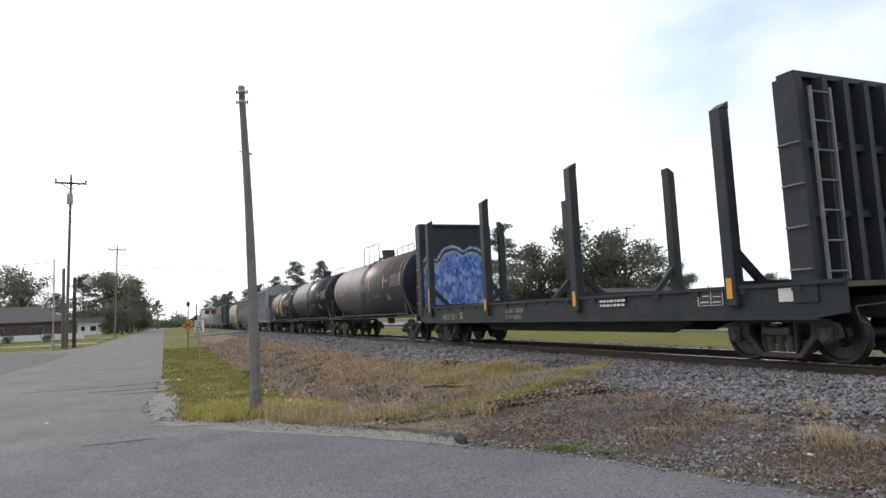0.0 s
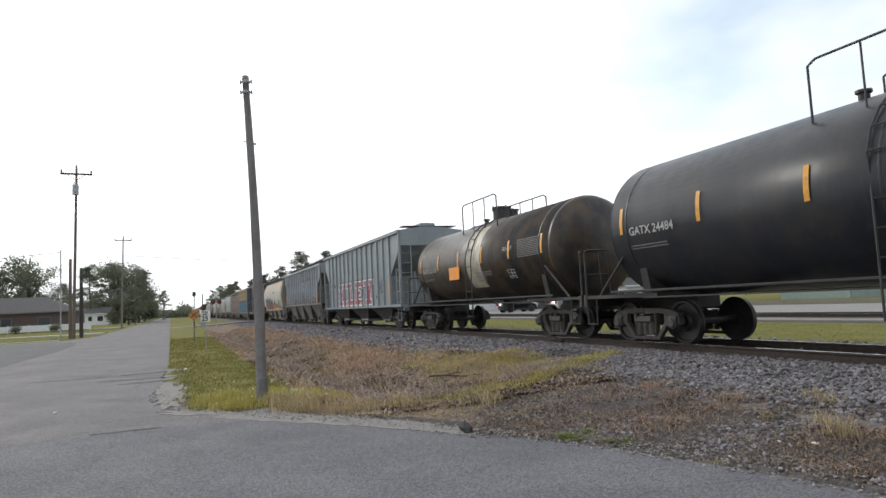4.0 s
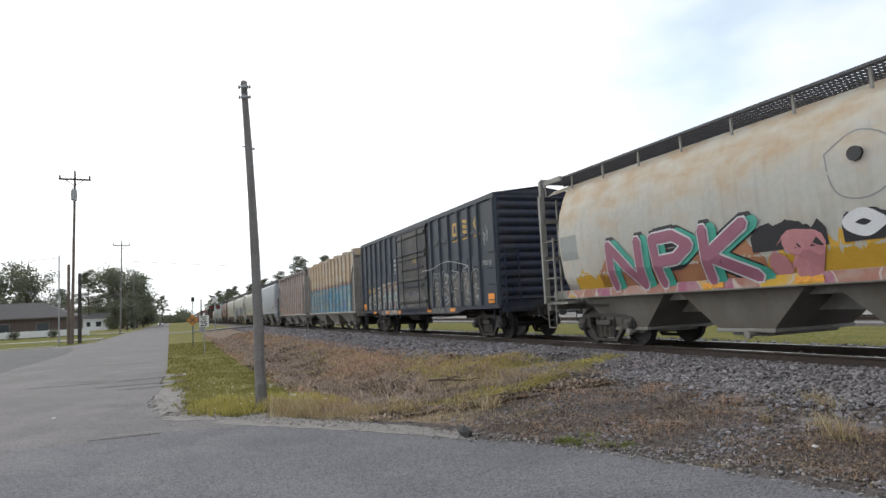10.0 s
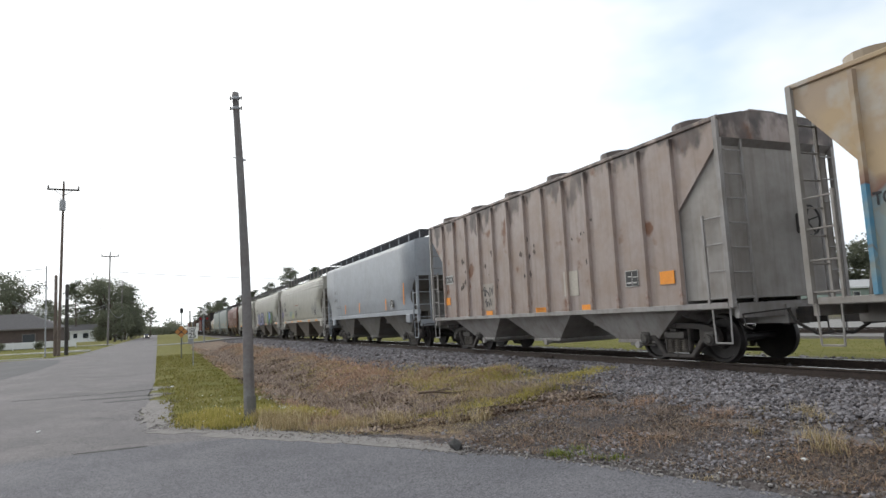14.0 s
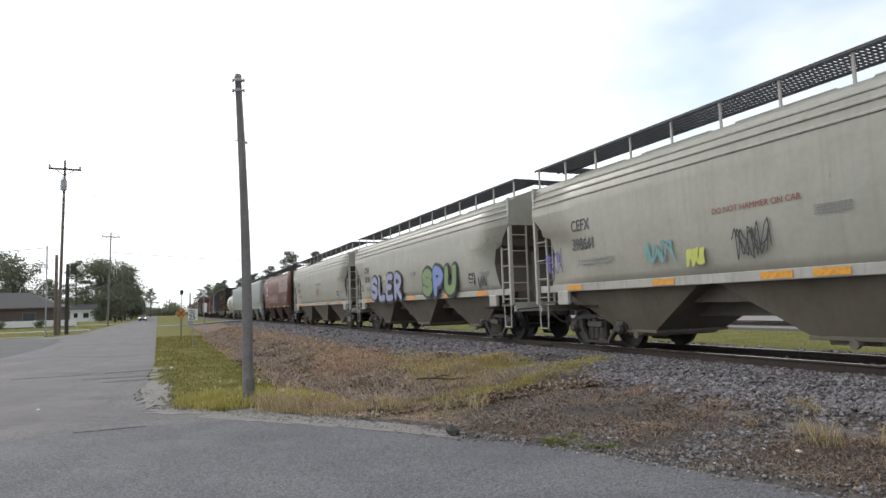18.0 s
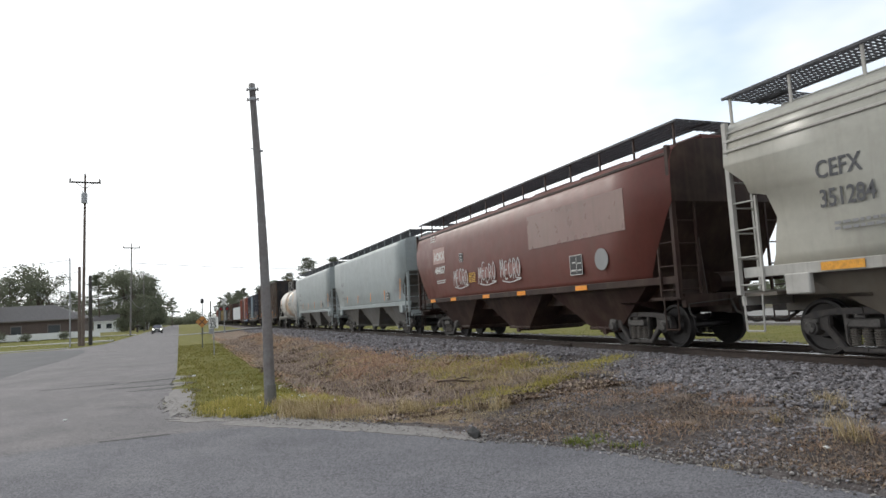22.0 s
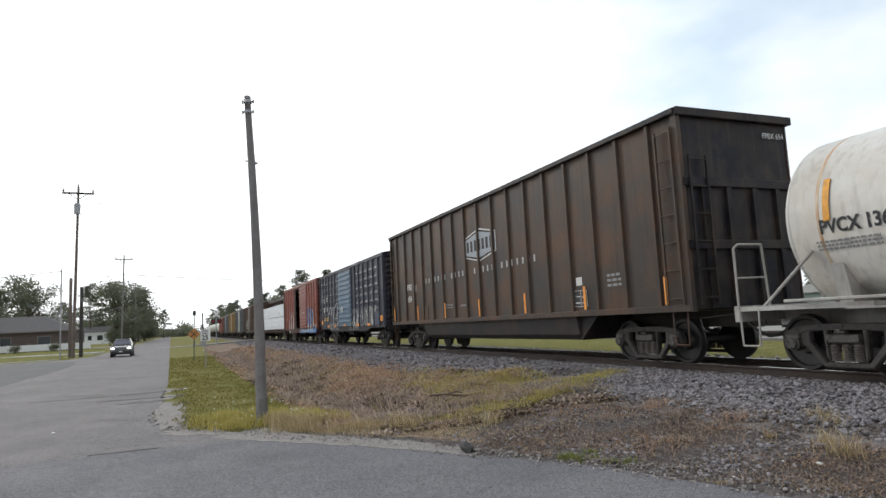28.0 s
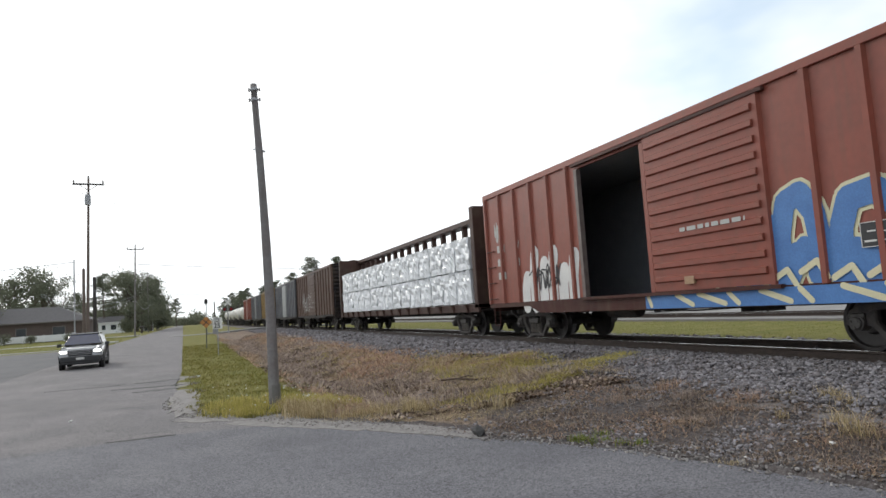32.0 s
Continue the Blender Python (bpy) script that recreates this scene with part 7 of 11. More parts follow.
    mural = mx(mr(sep.outputs["Y"], -0.5, 3.2, 0, 0.72), mural, (0.27, 0.28, 0.24))
    add = n.new("ShaderNodeMath")
    add.operation = "MULTIPLY_ADD"
    k.new(noise_(1.4, 3.0), add.inputs[0])
    add.inputs[1].default_value = -1.1
    k.new(sep.outputs["Z"], add.inputs[2])
    edge = mx(mr(add.outputs["Value"], 2.08, 2.36), (0.19, 0.085, 0.06), upper)
    col = mx(mr(add.outputs["Value"], 2.05, 2.10), mural, edge)
    k.new(col, b.inputs["Base Color"])
    b.inputs["Roughness"].default_value = 0.6
    bp = n.new("ShaderNodeBump")
    bp.inputs["Strength"].default_value, bp.inputs["Distance"].default_value = 0.08, 0.02
    k.new(noise_(12.0), bp.inputs["Height"])
    k.new(bp.outputs["Normal"], b.inputs["Normal"])
    return m


def brake_wheel(car, y, x, z, s):
    """A spoked hand brake wheel with its gear case and chain rod on a car's end."""
    case = part("brake_case", box(x - 0.16, x + 0.16, y - s * 0.14, y, z - 0.22, z + 0.16, 0.03), BLACK_IRON, car, "black hand brake gear case")
    ring = bmesh.new()
    for k in range(14):
        a, b = 2 * math.pi * k / 14, 2 * math.pi * (k + 1) / 14
        rod(ring, (x + 0.29 * math.cos(a), y + s * 0.12, z + 0.29 * math.sin(a)), (x + 0.29 * math.cos(b), y + s * 0.12, z + 0.29 * math.sin(b)), 0.02, 6)
    for k in range(5):
        a = 2 * math.pi * k / 5 + 0.3
        rod(ring, (x, y + s * 0.06, z), (x + 0.29 * math.cos(a), y + s * 0.12, z + 0.29 * math.sin(a)), 0.014, 5)
    rod(ring, (x, y - s * 0.02, z), (x, y + s * 0.09, z), 0.05, 8)
    part("hand_wheel", ring, BLACK_IRON, case, "spoked black brake wheel")
    part("brake_rod", rod(bmesh.new(), (x - 0.05, y - s * 0.05, z - 0.2), (x - 0.05, y - s * 0.05, 1.0), 0.02, 6), BLACK_IRON, case)


BLACK_IRON = surface("black_iron", (0.03, 0.028, 0.027), (0.05, 0.04, 0.034), 8.0, 0.7, 0.6)
END_GREY = wagon_paint("grey_end_paint", (0.43, 0.40, 0.375), (0.34, 0.315, 0.29), 9.6, dirt_amount=0.4)


def closed_end(car, l, plate, hatch):
    """The plates that close the sloping end, and the round hatches along the roof."""
    for s in (-1,):
        for x in (-1.40, 1.40):
            pts = [(s * (l - 1.3), 1.2), (s * (l - 0.12), 1.2), (s * (l - 0.12), 4.0), (s * (l - 0.35), 4.0), (s * (l - 1.3), 2.9)]
            part("gusset_plate", prism(bmesh.new(), pts, "x", x - 0.015, x + 0.015), plate, car, "flat plate closing the sloping end")
        part("end_plate", box(-1.38, 1.38, s * (l - 0.16), s * (l - 0.12), 1.2, 4.2), plate, car)
    for k in range(6):
        for x in (-0.92, 0.92):
            y = -l + 1.1 + (2 * l - 2.2) * k / 5
            lid = rod(bmesh.new(), (x, y, 4.5), (x, y, 4.685), 0.44, 18, 0.44)
            rod(lid, (x, y, 4.685), (x, y, 4.74), 0.44, 18, 0.22)
            part("hatch_cover", lid, hatch, car)


TAN = wagon_paint("tan_paint", (0.40, 0.30, 0.19), (0.46, 0.40, 0.32), 9.0, dirt=(0.20, 0.13, 0.08), dirt_amount=0.35)
TAN_D = wagon_paint("shaded_tan_paint", (0.40, 0.375, 0.345), (0.30, 0.28, 0.26), 9.3, dirt_amount=0.5)
RIB8 = [(1.48, 1.12), (1.48, 4.50), (0.9, 4.62), (0.0, 4.66)]
car, l = hopper_car("covered_hopper_car", "tan ribbed hopper car with a blue and green sprayed mural", 138.2, 151.8, painted_side("tan_mural", (0.44, 0.32, 0.19), (0.37, 0.28, 0.20), 1), TAN_D, TAN_D, RIB8,
                    [(1.12, 1.05), (3.0, 1.05), (4.25, 0.0)], ribs=13, bays=3, bay_mat=TAN_D, walkway=False, sill_z=(1.03, 1.14), roof_mat=TAN)
rnd = random.Random(33)
inky_blue, straw_spray = plain("ink_blue_spray", (0.045, 0.075, 0.14), 0.5), plain("dull_yellow_spray", (0.50, 0.40, 0.10), 0.5)
for k in range(6):                                            # narrow pale letters
    bm = bmesh.new()
    for g in glyph(rnd, 5.35 - k * 0.66, 1.2, 0.62, 1.1):
        ribbon(bm, g, 0.035 * rnd.uniform(.7, 1.3), -1.488, 7)
    part("mural_outline", bm, inky_blue, car, "dark strokes of the mural")
for k, (c, w, h) in enumerate(((0.9, .62, 1.35), (-0.75, .68, 1.42), (-2.5, .82, 1.62), (-4.3, .72, 1.7))):   # broad blue letters with yellow tops
    body_ = [(c + w * u, 1.2 + h * v) for u, v in ((.9, .02), (1.0, .5), (.7, .92), (.1, 1.0), (-.5, .9), (-.95, 1.04), (-.8, .5), (-1.0, .05))]
    bm = bmesh.new()
    ribbon(bm, flowing(body_[2:7]), 0.05, -1.4875, 6)
    part("mural_edge", bm, straw_spray, car, "yellow edge of a mural letter")
    bm = bmesh.new()
    ribbon(bm, flowing([(a, b - 0.05) for a, b in body_]), 0.055, -1.489, 7)
    ribbon(bm, flowing([(c + .35 * w, 1.2 + h * .45), (c + .2 * w, 1.2 + h * .72), (c - .25 * w, 1.2 + h * .7), (c - .3 * w, 1.2 + h * .4), (c + .1 * w, 1.2 + h * .3)]), 0.05, -1.4905, 7)
    part("mural_outline", bm, inky_blue, car, "dark strokes of the mural")
words("TODX", 0.26, BLACK_INK, car, 5.65, 2.38, -1.495, 0.006, 0.8)
stripes(car, (l - 2.2,), 2.4, 0.2, 0.1, -1.5)
closed_end(car, l, END_GREY, TAN)
brake_wheel(car, l - 0.02, 0.55, 2.75, 1)
put(car, 138.2, 151.8)

MAUVE = wagon_paint("weathered_grey_tan_paint", (0.42, 0.35, 0.325), (0.385, 0.31, 0.27), 10.0, dirt=(0.24, 0.15, 0.09), dirt_amount=0.45, rust_amount=0.05, streak_amount=0.3)
MAUVE = stained(MAUVE, "sooty_grey_tan", "Z", (4.0, 4.55, 6.5, 7.5), ((0.045, 0.036, 0.033), (0.12, 0.09, 0.08)), (1.0, 1.3, 0.7), 0.95, 3.4)
MAUVE_D = wagon_paint("shaded_grey_tan_paint", (0.42, 0.40, 0.39), (0.32, 0.305, 0.295), 10.4, dirt_amount=0.5)
car, l = hopper_car("covered_hopper_car", "weathered grey-tan ribbed hopper car with orange reflectors", 153.2, 167.0, MAUVE, MAUVE_D, MAUVE_D, RIB8,
                    [(1.12, 1.2), (2.9, 1.2), (4.1, 0.0)], ribs=13, bays=3, bay_mat=MAUVE_D, walkway=False, sill_z=(1.03, 1.14))
part("white_panel", box(-1.497, -1.49, -l + 4.6, -l + 5.2, 1.5, 2.1), surface("pale_beige_paint", (0.47, 0.43, 0.37), (0.40, 0.36, 0.31), 4.0), car, "pale repainted square")
placard(car, -l + 2.65, 1.75, -1.495, 0.4, 0.34)
stripes(car, (-l + 1.6, 5.5), 1.69, 0.40, 0.26, -1.5, ORANGE, "orange reflective panel")
stripes(car, (-l + 4.3, -l + 6.4, -0.6, 2.4), 1.2, 0.4, 0.13, -1.5, ORANGE, "orange reflective strip")
part("mark_ground", box(-1.494, -1.488, 5.02, 5.78, 2.28, 2.58), PALE_INK, car, "pale ground of the mark")
words("TODX", 0.29, BLACK_INK, car, 5.72, 2.33, -1.497, 0.010, 0.92, label="black stencilled letters")
brake_wheel(car, -l + 0.08, 0.55, 2.6, -1)
part("tag_ground", box(-1.492, -1.488, 1.95, 2.9, 1.3, 2.1), surface("pale_green_spray", (0.37, 0.33, 0.29), (0.33, 0.28, 0.245), 3.0, 0.8, 0.6, bump=0.0), car, "pale square under a tag")
tag(car, 2.8, 1.70, 0.75, 0.3, dark_edge, 17, -1.496, 0.026, 2)
tag(car, 2.65, 1.36, 0.5, 0.28, dark_edge, 18, -1.496, 0.026, 2)
black_stain = surface("black_burn", (0.055, 0.045, 0.042), (0.14, 0.105, 0.09), 5.0, 0.8, 0.8, bump=0.0)
rnd = random.Random(6)
for k in range(34):                                           # small dark scuffs on the panels
    y, z, a = rnd.choice((4.1, 2.1, -0.2, -2.6)) + rnd.gauss(0, .22), rnd.gauss(2.6, .38), rnd.uniform(.02, .09)
    bm = bmesh.new()
    bm.faces.new([bm.verts.new((-1.4895, y + a * math.cos(t * .4488) * rnd.uniform(.4, 1.3), z + a * 1.4 * math.sin(t * .4488) * rnd.uniform(.4, 1.3))) for t in range(14)])
    part("scuff", bm, black_stain, car, "dark ragged scuff")
closed_end(car, l, END_GREY, MAUVE)
put(car, 153.2, 167.0)

# smooth curved-side hoppers
SMOOTH = [(1.44, 1.44), (1.52, 2.0), (1.555, 2.7), (1.555, 3.4), (1.52, 3.85), (1.44, 4.05), (1.30, 4.17), (0.9, 4.30), (0.0, 4.38)]
LSMOOTH = [(1.44, 1.44), (1.53, 2.0), (1.56, 2.7), (1.56, 4.08), (1.545, 4.20), (1.50, 4.28), (1.40, 4.33), (1.1, 4.38), (0.0, 4.46)]
CUT_A = [(1.44, 0.55), (1.6, 0.62), (1.9, 0.80), (2.2, 0.76), (2.35, 0.50), (2.5, 0.42), (2.85, 0.0)]
CUT_B = [(1.44, 0.72), (1.7, 0.85), (2.3, 1.0), (2.7, 0.85), (2.8, 0.5), (3.0, 0.42), (3.35, 0.0)]
CUT_C = [(1.44, 0.9), (1.6, 0.85), (2.7, 0.2), (3.0, 0.0)]
LGREY = wagon_paint("light_blue_grey_paint", (0.40, 0.43, 0.47), (0.36, 0.38, 0.41), 11.0, dirt_amount=0.12, streak_amount=0.12)
LGREY2 = wagon_paint("light_grey_green_paint", (0.37, 0.41, 0.41), (0.34, 0.375, 0.38), 11.5, dirt_amount=0.12, streak_amount=0.14)
# light grey with the shade of slope sheets and outlets put into its colour
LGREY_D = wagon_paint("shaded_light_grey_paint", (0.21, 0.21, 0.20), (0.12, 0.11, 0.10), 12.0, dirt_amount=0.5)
STONE = wagon_paint("warm_grey_paint", (0.445, 0.43, 0.37), (0.40, 0.39, 0.34), 13.0, dirt_amount=0.12, streak_amount=0.15, rough=0.34, spec=0.5)
# warm grey made dirtier, with end and underside shade also in its colour
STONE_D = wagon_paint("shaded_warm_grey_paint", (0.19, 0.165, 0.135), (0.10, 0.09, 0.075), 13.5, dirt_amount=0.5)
TRIMWHITE = wagon_paint("off_white_sill_paint", (0.55, 0.53, 0.49), (0.47, 0.45, 0.41), 14.0, dirt_amount=0.25)


def smooth_hopper(y0, y1, body, dark, trim, cuts, label, mark, num, band=None, size=0.42):
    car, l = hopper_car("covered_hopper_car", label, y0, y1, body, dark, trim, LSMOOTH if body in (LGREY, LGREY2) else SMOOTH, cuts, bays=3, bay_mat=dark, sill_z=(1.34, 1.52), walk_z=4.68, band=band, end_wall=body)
    grey = body in (LGREY, LGREY2)
    words(mark, size * (0.72 if grey else 0.92), GREY_INK if grey else INKY, car, l - 1.78, 2.77, -1.565, 0.006, 0.80)
    words(num, size * (0.72 if grey else 0.92), GREY_INK if grey else INKY, car, l - 1.80, 2.32, -1.562, 0.006, 0.76)
    bars(car, l - 2.0, 2.08, -1.55, 1.3, 0.045, 2, GREY_INK, seed=int(num))
    placard(car, -l + (3.1 if grey else 2.6), 1.86 if grey else 1.95, -1.55, 0.40, 0.34)
    bars(car, -l + 2.0, 2.1, -1.545, 0.7, 0.022, 4, GREY_INK, seed=int(num) + 2)
    if not grey:
        bars(car, -l + 2.6, 2.85, -1.566, 1.5, 0.025, 2, GREY_INK, seed=int(num) + 1)
        bars(car, 0.0, 2.45, -1.563, 0.6, 0.022, 4, GREY_INK, seed=int(num) + 4)
    part("jacking_pad", box(-1.52, -1.40, -l + 1.0, -l + 1.45, 1.02, 1.36, 0.02), trim, car)
    part("jacking_pad", box(-1.52, -1.40, l - 1.45, l - 1.0, 1.02, 1.36, 0.02), trim, car)
    put(car, y0, y1)
    return car, l


BANDS = [(3.62, 0.05), (3.80, 0.05), (3.96, 0.05)]
car, l = smooth_hopper(168.5, 183.7, LGREY, LGREY_D, LGREY, CUT_A, "light blue-grey smooth-sided hopper car", "NAHX", "690106")
for y in (-l + 1.5, -l + 3.9, 0.6, 3.4):
    stripes(car, (y,), 2.2 if y < -5 else 1.85, 0.1, 0.9 if y < -5 else 0.5, -1.565, ORANGE, "orange reflective strip")
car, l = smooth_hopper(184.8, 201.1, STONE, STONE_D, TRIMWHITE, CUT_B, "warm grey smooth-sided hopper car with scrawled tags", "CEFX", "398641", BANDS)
tag(car, 1.6, 1.75, 0.9, 0.6, dark_edge, 41, -1.56, 0.022, 3)
tag(car, 3.9, 1.8, 1.1, 0.5, plain("teal_spray", (0.15, 0.35, 0.36), 0.5), 42, -1.56, 0.04, 2)
tag(car, l - 0.55, 1.8, 0.9, 0.6, plain("violet_spray", (0.10, 0.08, 0.32), 0.5), 43, -1.56, 0.028, 2)
tag(car, -4.3, 1.85, 1.7, 0.8, GREY_INK, 44, -1.56, 0.05, 2)
tag(car, 2.7, 1.7, 0.5, 0.3, plain("lime_spray", (0.55, 0.58, 0.12), 0.5), 45, -1.56, 0.06, 2)
stripes(car, [-l + 2.6, -l + 5.0, -l + 8, 0.8, 3.4, l - 1.7], 1.43, 0.6, 0.12, -1.487)
words("DO NOT HAMMER ON CAR", 0.15, plain("red_stencil", (0.30, 0.08, 0.05), 0.6), car, 1.98, 2.58, -1.566, 0.0, 0.95)
car, l = smooth_hopper(202.4, 218.8, STONE, STONE_D, TRIMWHITE, CUT_B, "warm grey smooth-sided hopper car with sprayed bubble letters", "CEFX", "351063", BANDS)
lilac = plain("lilac_spray", (0.29, 0.30, 0.46), 0.5)
burner(car, 5.35, 1.36, 4.4, 1.22, 4, [lilac], dark_edge, 9, -1.565, 0.24, dark_edge, None, text="SLER", label="fat lilac sprayed letters with black edges")
spray_field(car, 4.6, 1.4, 2.3, 2.62, plain("pale_yellow_spray", (0.52, 0.50, 0.25), 0.5), 31, -1.562, 1.2, label="pale yellow sprayed bursts")
signature(car, "RN", 7.2, 1.92, 0.5, 0.3, dark_edge, 48, -1.55, 0.025)
grassy = plain("grass_green_spray", (0.17, 0.27, 0.10), 0.5)
burner(car, -1.4, 1.42, 3.1, 1.02, 3, [grassy, plain("blue2_spray", (0.16, 0.24, 0.55), 0.5), grassy], dark_edge, 16, -1.565, 0.31, dark_edge, None, text="SPU", label="green and blue sprayed letters with black edges")
signature(car, "MIC", -6.75, 2.78, 0.7, 0.35, plain("olive_line_spray", (0.16, 0.18, 0.12), 0.6), 46, -1.566, 0.03)
tag(car, -l + 2.2, 1.62, 0.7, 0.35, dark_edge, 47, -1.53, 0.035, 2)
stripes(car, [-l + 2.0, -l + 4.6, 0.2, 2.6, 5.0, l - 2.0], 1.43, 0.7, 0.13, -1.487, ORANGE)
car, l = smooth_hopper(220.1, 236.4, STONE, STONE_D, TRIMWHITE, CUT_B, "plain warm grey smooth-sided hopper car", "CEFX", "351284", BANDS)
red_ink = plain("faded_red_stencil", (0.34, 0.15, 0.12), 0.6)
words("DO NOT HAMMER ON CAR", 0.15, red_ink, car, 0.43, 2.64, -1.566, 0.0, 0.92)
bars(car, 0.12, 2.3, -1.562, 0.7, 0.025, 7, red_ink, seed=66)
stripes(car, [-l + 2.4, -l + 5.4, 0.2, 2.6, 5.0, l - 2.0], 1.43, 0.7, 0.13, -1.487)

MAROON = wagon_paint("maroon_paint", (0.175, 0.054, 0.042), (0.15, 0.048, 0.039), 15.0, dirt=(0.08, 0.04, 0.03), dirt_amount=0.25, streak_amount=0.2)
# maroon darkened so that ends, slopes and outlets carry shade in the colour
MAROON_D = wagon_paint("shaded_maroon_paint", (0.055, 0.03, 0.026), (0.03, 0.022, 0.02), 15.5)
MAROON2 = wagon_paint("patched_maroon_paint", (0.25, 0.14, 0.12), (0.30, 0.19, 0.16), 15.8, rough=0.3, spec=0.5)
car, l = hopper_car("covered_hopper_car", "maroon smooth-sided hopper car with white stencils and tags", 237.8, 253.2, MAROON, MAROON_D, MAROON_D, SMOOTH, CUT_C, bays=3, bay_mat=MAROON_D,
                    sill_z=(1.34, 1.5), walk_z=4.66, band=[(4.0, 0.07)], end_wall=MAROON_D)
part("repainted_patch", box(-1.564, -1.558, -6.2, -1.85, 2.62, 3.56), MAROON2, car, "lighter repainted patch")
part("mark_ground", box(-1.562, -1.556, 4.55, 5.75, 2.82, 3.42), plain("pale_red_patch", (0.42, 0.28, 0.25), 0.6), car)
words("AOKX", 0.42, WHITE_INK, car, 5.65, 2.95, -1.566, 0.012, 0.9)
words("484657", 0.36, WHITE_INK, car, 5.6, 2.44, -1.562, 0.012, 0.95)
bars(car, 5.5, 2.18, -1.55, 0.9, 0.04, 2, WHITE_INK, seed=61)
bars(car, l - 1.7, 3.95, -1.53, 0.45, 0.05, 3, WHITE_INK, seed=62)
bars(car, 2.42, 2.26, -1.558, 0.55, 0.03, 6, YELLOW_INK, seed=63)
MISTY = plain("misty_white_spray", (0.50, 0.49, 0.48), 0.6)
fog = surface("white_overspray", (0.30, 0.16, 0.145), (0.20, 0.075, 0.062), 3.5, 0.9, 0.6, bump=0.0)
for k, y in enumerate((3.8, 1.65, 0.02)):
    spray_field(car, y - 0.05, y - 1.3, 2.02, 2.5, fog, 80 + k, -1.5575, 0.6, "overspray", "pale haze of overspray")
    signature(car, "MECRO", y, 1.78, 1.32, 0.66, MISTY, 70 + k, -1.562, 0.036, "white sprayed tag")
placard(car, 3.0, 2.86, -1.564, 0.3, 0.3)
placard(car, -4.15, 2.0, -1.545, 0.55, 0.5)
part("seal_mark", rod(bmesh.new(), (-1.556, -5.22, 2.05), (-1.548, -5.22, 2.05), 0.26, 20), GREY_INK, car)
stripes(car, [l - 1.5, l - 3.6, l - 6.4, l - 8.8, -l + 3.5], 1.42, 0.5, 0.12, -1.487, ORANGE)
put(car, 237.8, 253.2)

for y0, y1, num in ((254.6, 269.4, "69100"), (270.8, 285.6, "69166")):
    car, l = smooth_hopper(y0, y1, LGREY2, LGREY_D, LGREY2, CUT_A, "light grey smooth-sided hopper car with orange strips", "NAHX", num)
    for y, z, h in ((-6.35, 2.1, 0.95), (-3.8, 1.9, 0.5), (-1.2, 1.88, 0.45), (1.5, 1.87, 0.42), (4.05, 1.94, 0.4)):
        o = part("reflector", box(-0.004, 0.004, -0.035, 0.035, -h / 2, h / 2), ORANGE, car, "orange reflective strip")
        o.matrix_basis = Matrix.Translation((-1.566, y, z)) @ Matrix.Rotation(radians(8), 4, "X")

# white tank car with rust
WHITE_TANK = wagon_paint("white_tank_paint", (0.74, 0.73, 0.70), (0.68, 0.665, 0.62), 17.0, dirt=(0.42, 0.30, 0.18), dirt_amount=0.25, rough=0.38)
RUST_TANK = stained(WHITE_TANK, "rust_banded_white_tank", "Y", (-1.3, -0.1, 0.7, 1.7), ((0.60, 0.50, 0.36), (0.44, 0.21, 0.085)), (1.0, 3.2, 0.7), 0.95, 0.7)
WT = wagon_paint("white_tank_trim", (0.52, 0.51, 0.48), (0.4, 0.37, 0.33), 17.4, dirt_amount=0.4)
car, l = tank_car("tank_car", "white tank car with a rust-stained middle", 287.8, 297.6, RUST_TANK, WT, 1.42, 2.42, 4, over=0.9, end_mat=plain("dark_manway", (0.05, 0.05, 0.05), 0.6))
on_head(words("PVCX 13604", 0.19, GREY_INK, car, -1.0, 3.0, -l, 0.004, 0.9, face=0), l, 1.42, 2.42)
wrap(words("PVCX 13604", 0.30, BLACK_INK, car, l - 0.9, 2.16, -1.42, 0.008, 0.85), 1.42, 2.42, -1.42)
table = part("stencil_table", box(-1.424, -1.42, -l + 2.3, -l + 3.5, 2.62, 3.15), plain("dark_stencil_table", (0.13, 0.15, 0.145), 0.6), car, "dark panel of small white stencilling")
bars(table, -l + 3.46, 3.12, -1.424, 1.1, 0.022, 10, PALE_INK, seed=80)
wrap(table, 1.42, 2.42, -1.42)
for yy, zz, w, h, rows_, mt, sd in ((-l + 4.3, 2.82, 0.65, 0.03, 4, YELLOW_INK, 81), (-l + 4.3, 2.6, 0.6, 0.03, 2, GREY_INK, 83), (l - 0.8, 2.05, 1.0, 0.03, 3, GREY_INK, 82), (-l + 5.3, 2.75, 0.6, 0.03, 5, GREY_INK, 84), (-l + 3.2, 3.3, 0.9, 0.03, 2, YELLOW_INK, 85)):
    wrap(bars(car, yy, zz, -1.42, w, h, rows_, mt, seed=sd), 1.42, 2.42, -1.42)
wrap(placard(car, -l + 3.5, 2.28, -1.42, 0.42, 0.3), 1.42, 2.42, -1.42)
wrap(part("stencil_panel", box(-1.424, -1.42, -l + 2.4, -l + 3.0, 2.2, 2.45), GREY_INK, car, "grey stencil panel"), 1.42, 2.42, -1.42)
for y in (-l + 0.5, l - 0.5):
    tank_patch(car, y + (0.55 if y < 0 else -0.55), -0.05, 0.42, 0.11, 1.42, 2.42, YELLOW, "reflector", "yellow reflective strip", 0.014)
put(car, 287.8, 297.6)

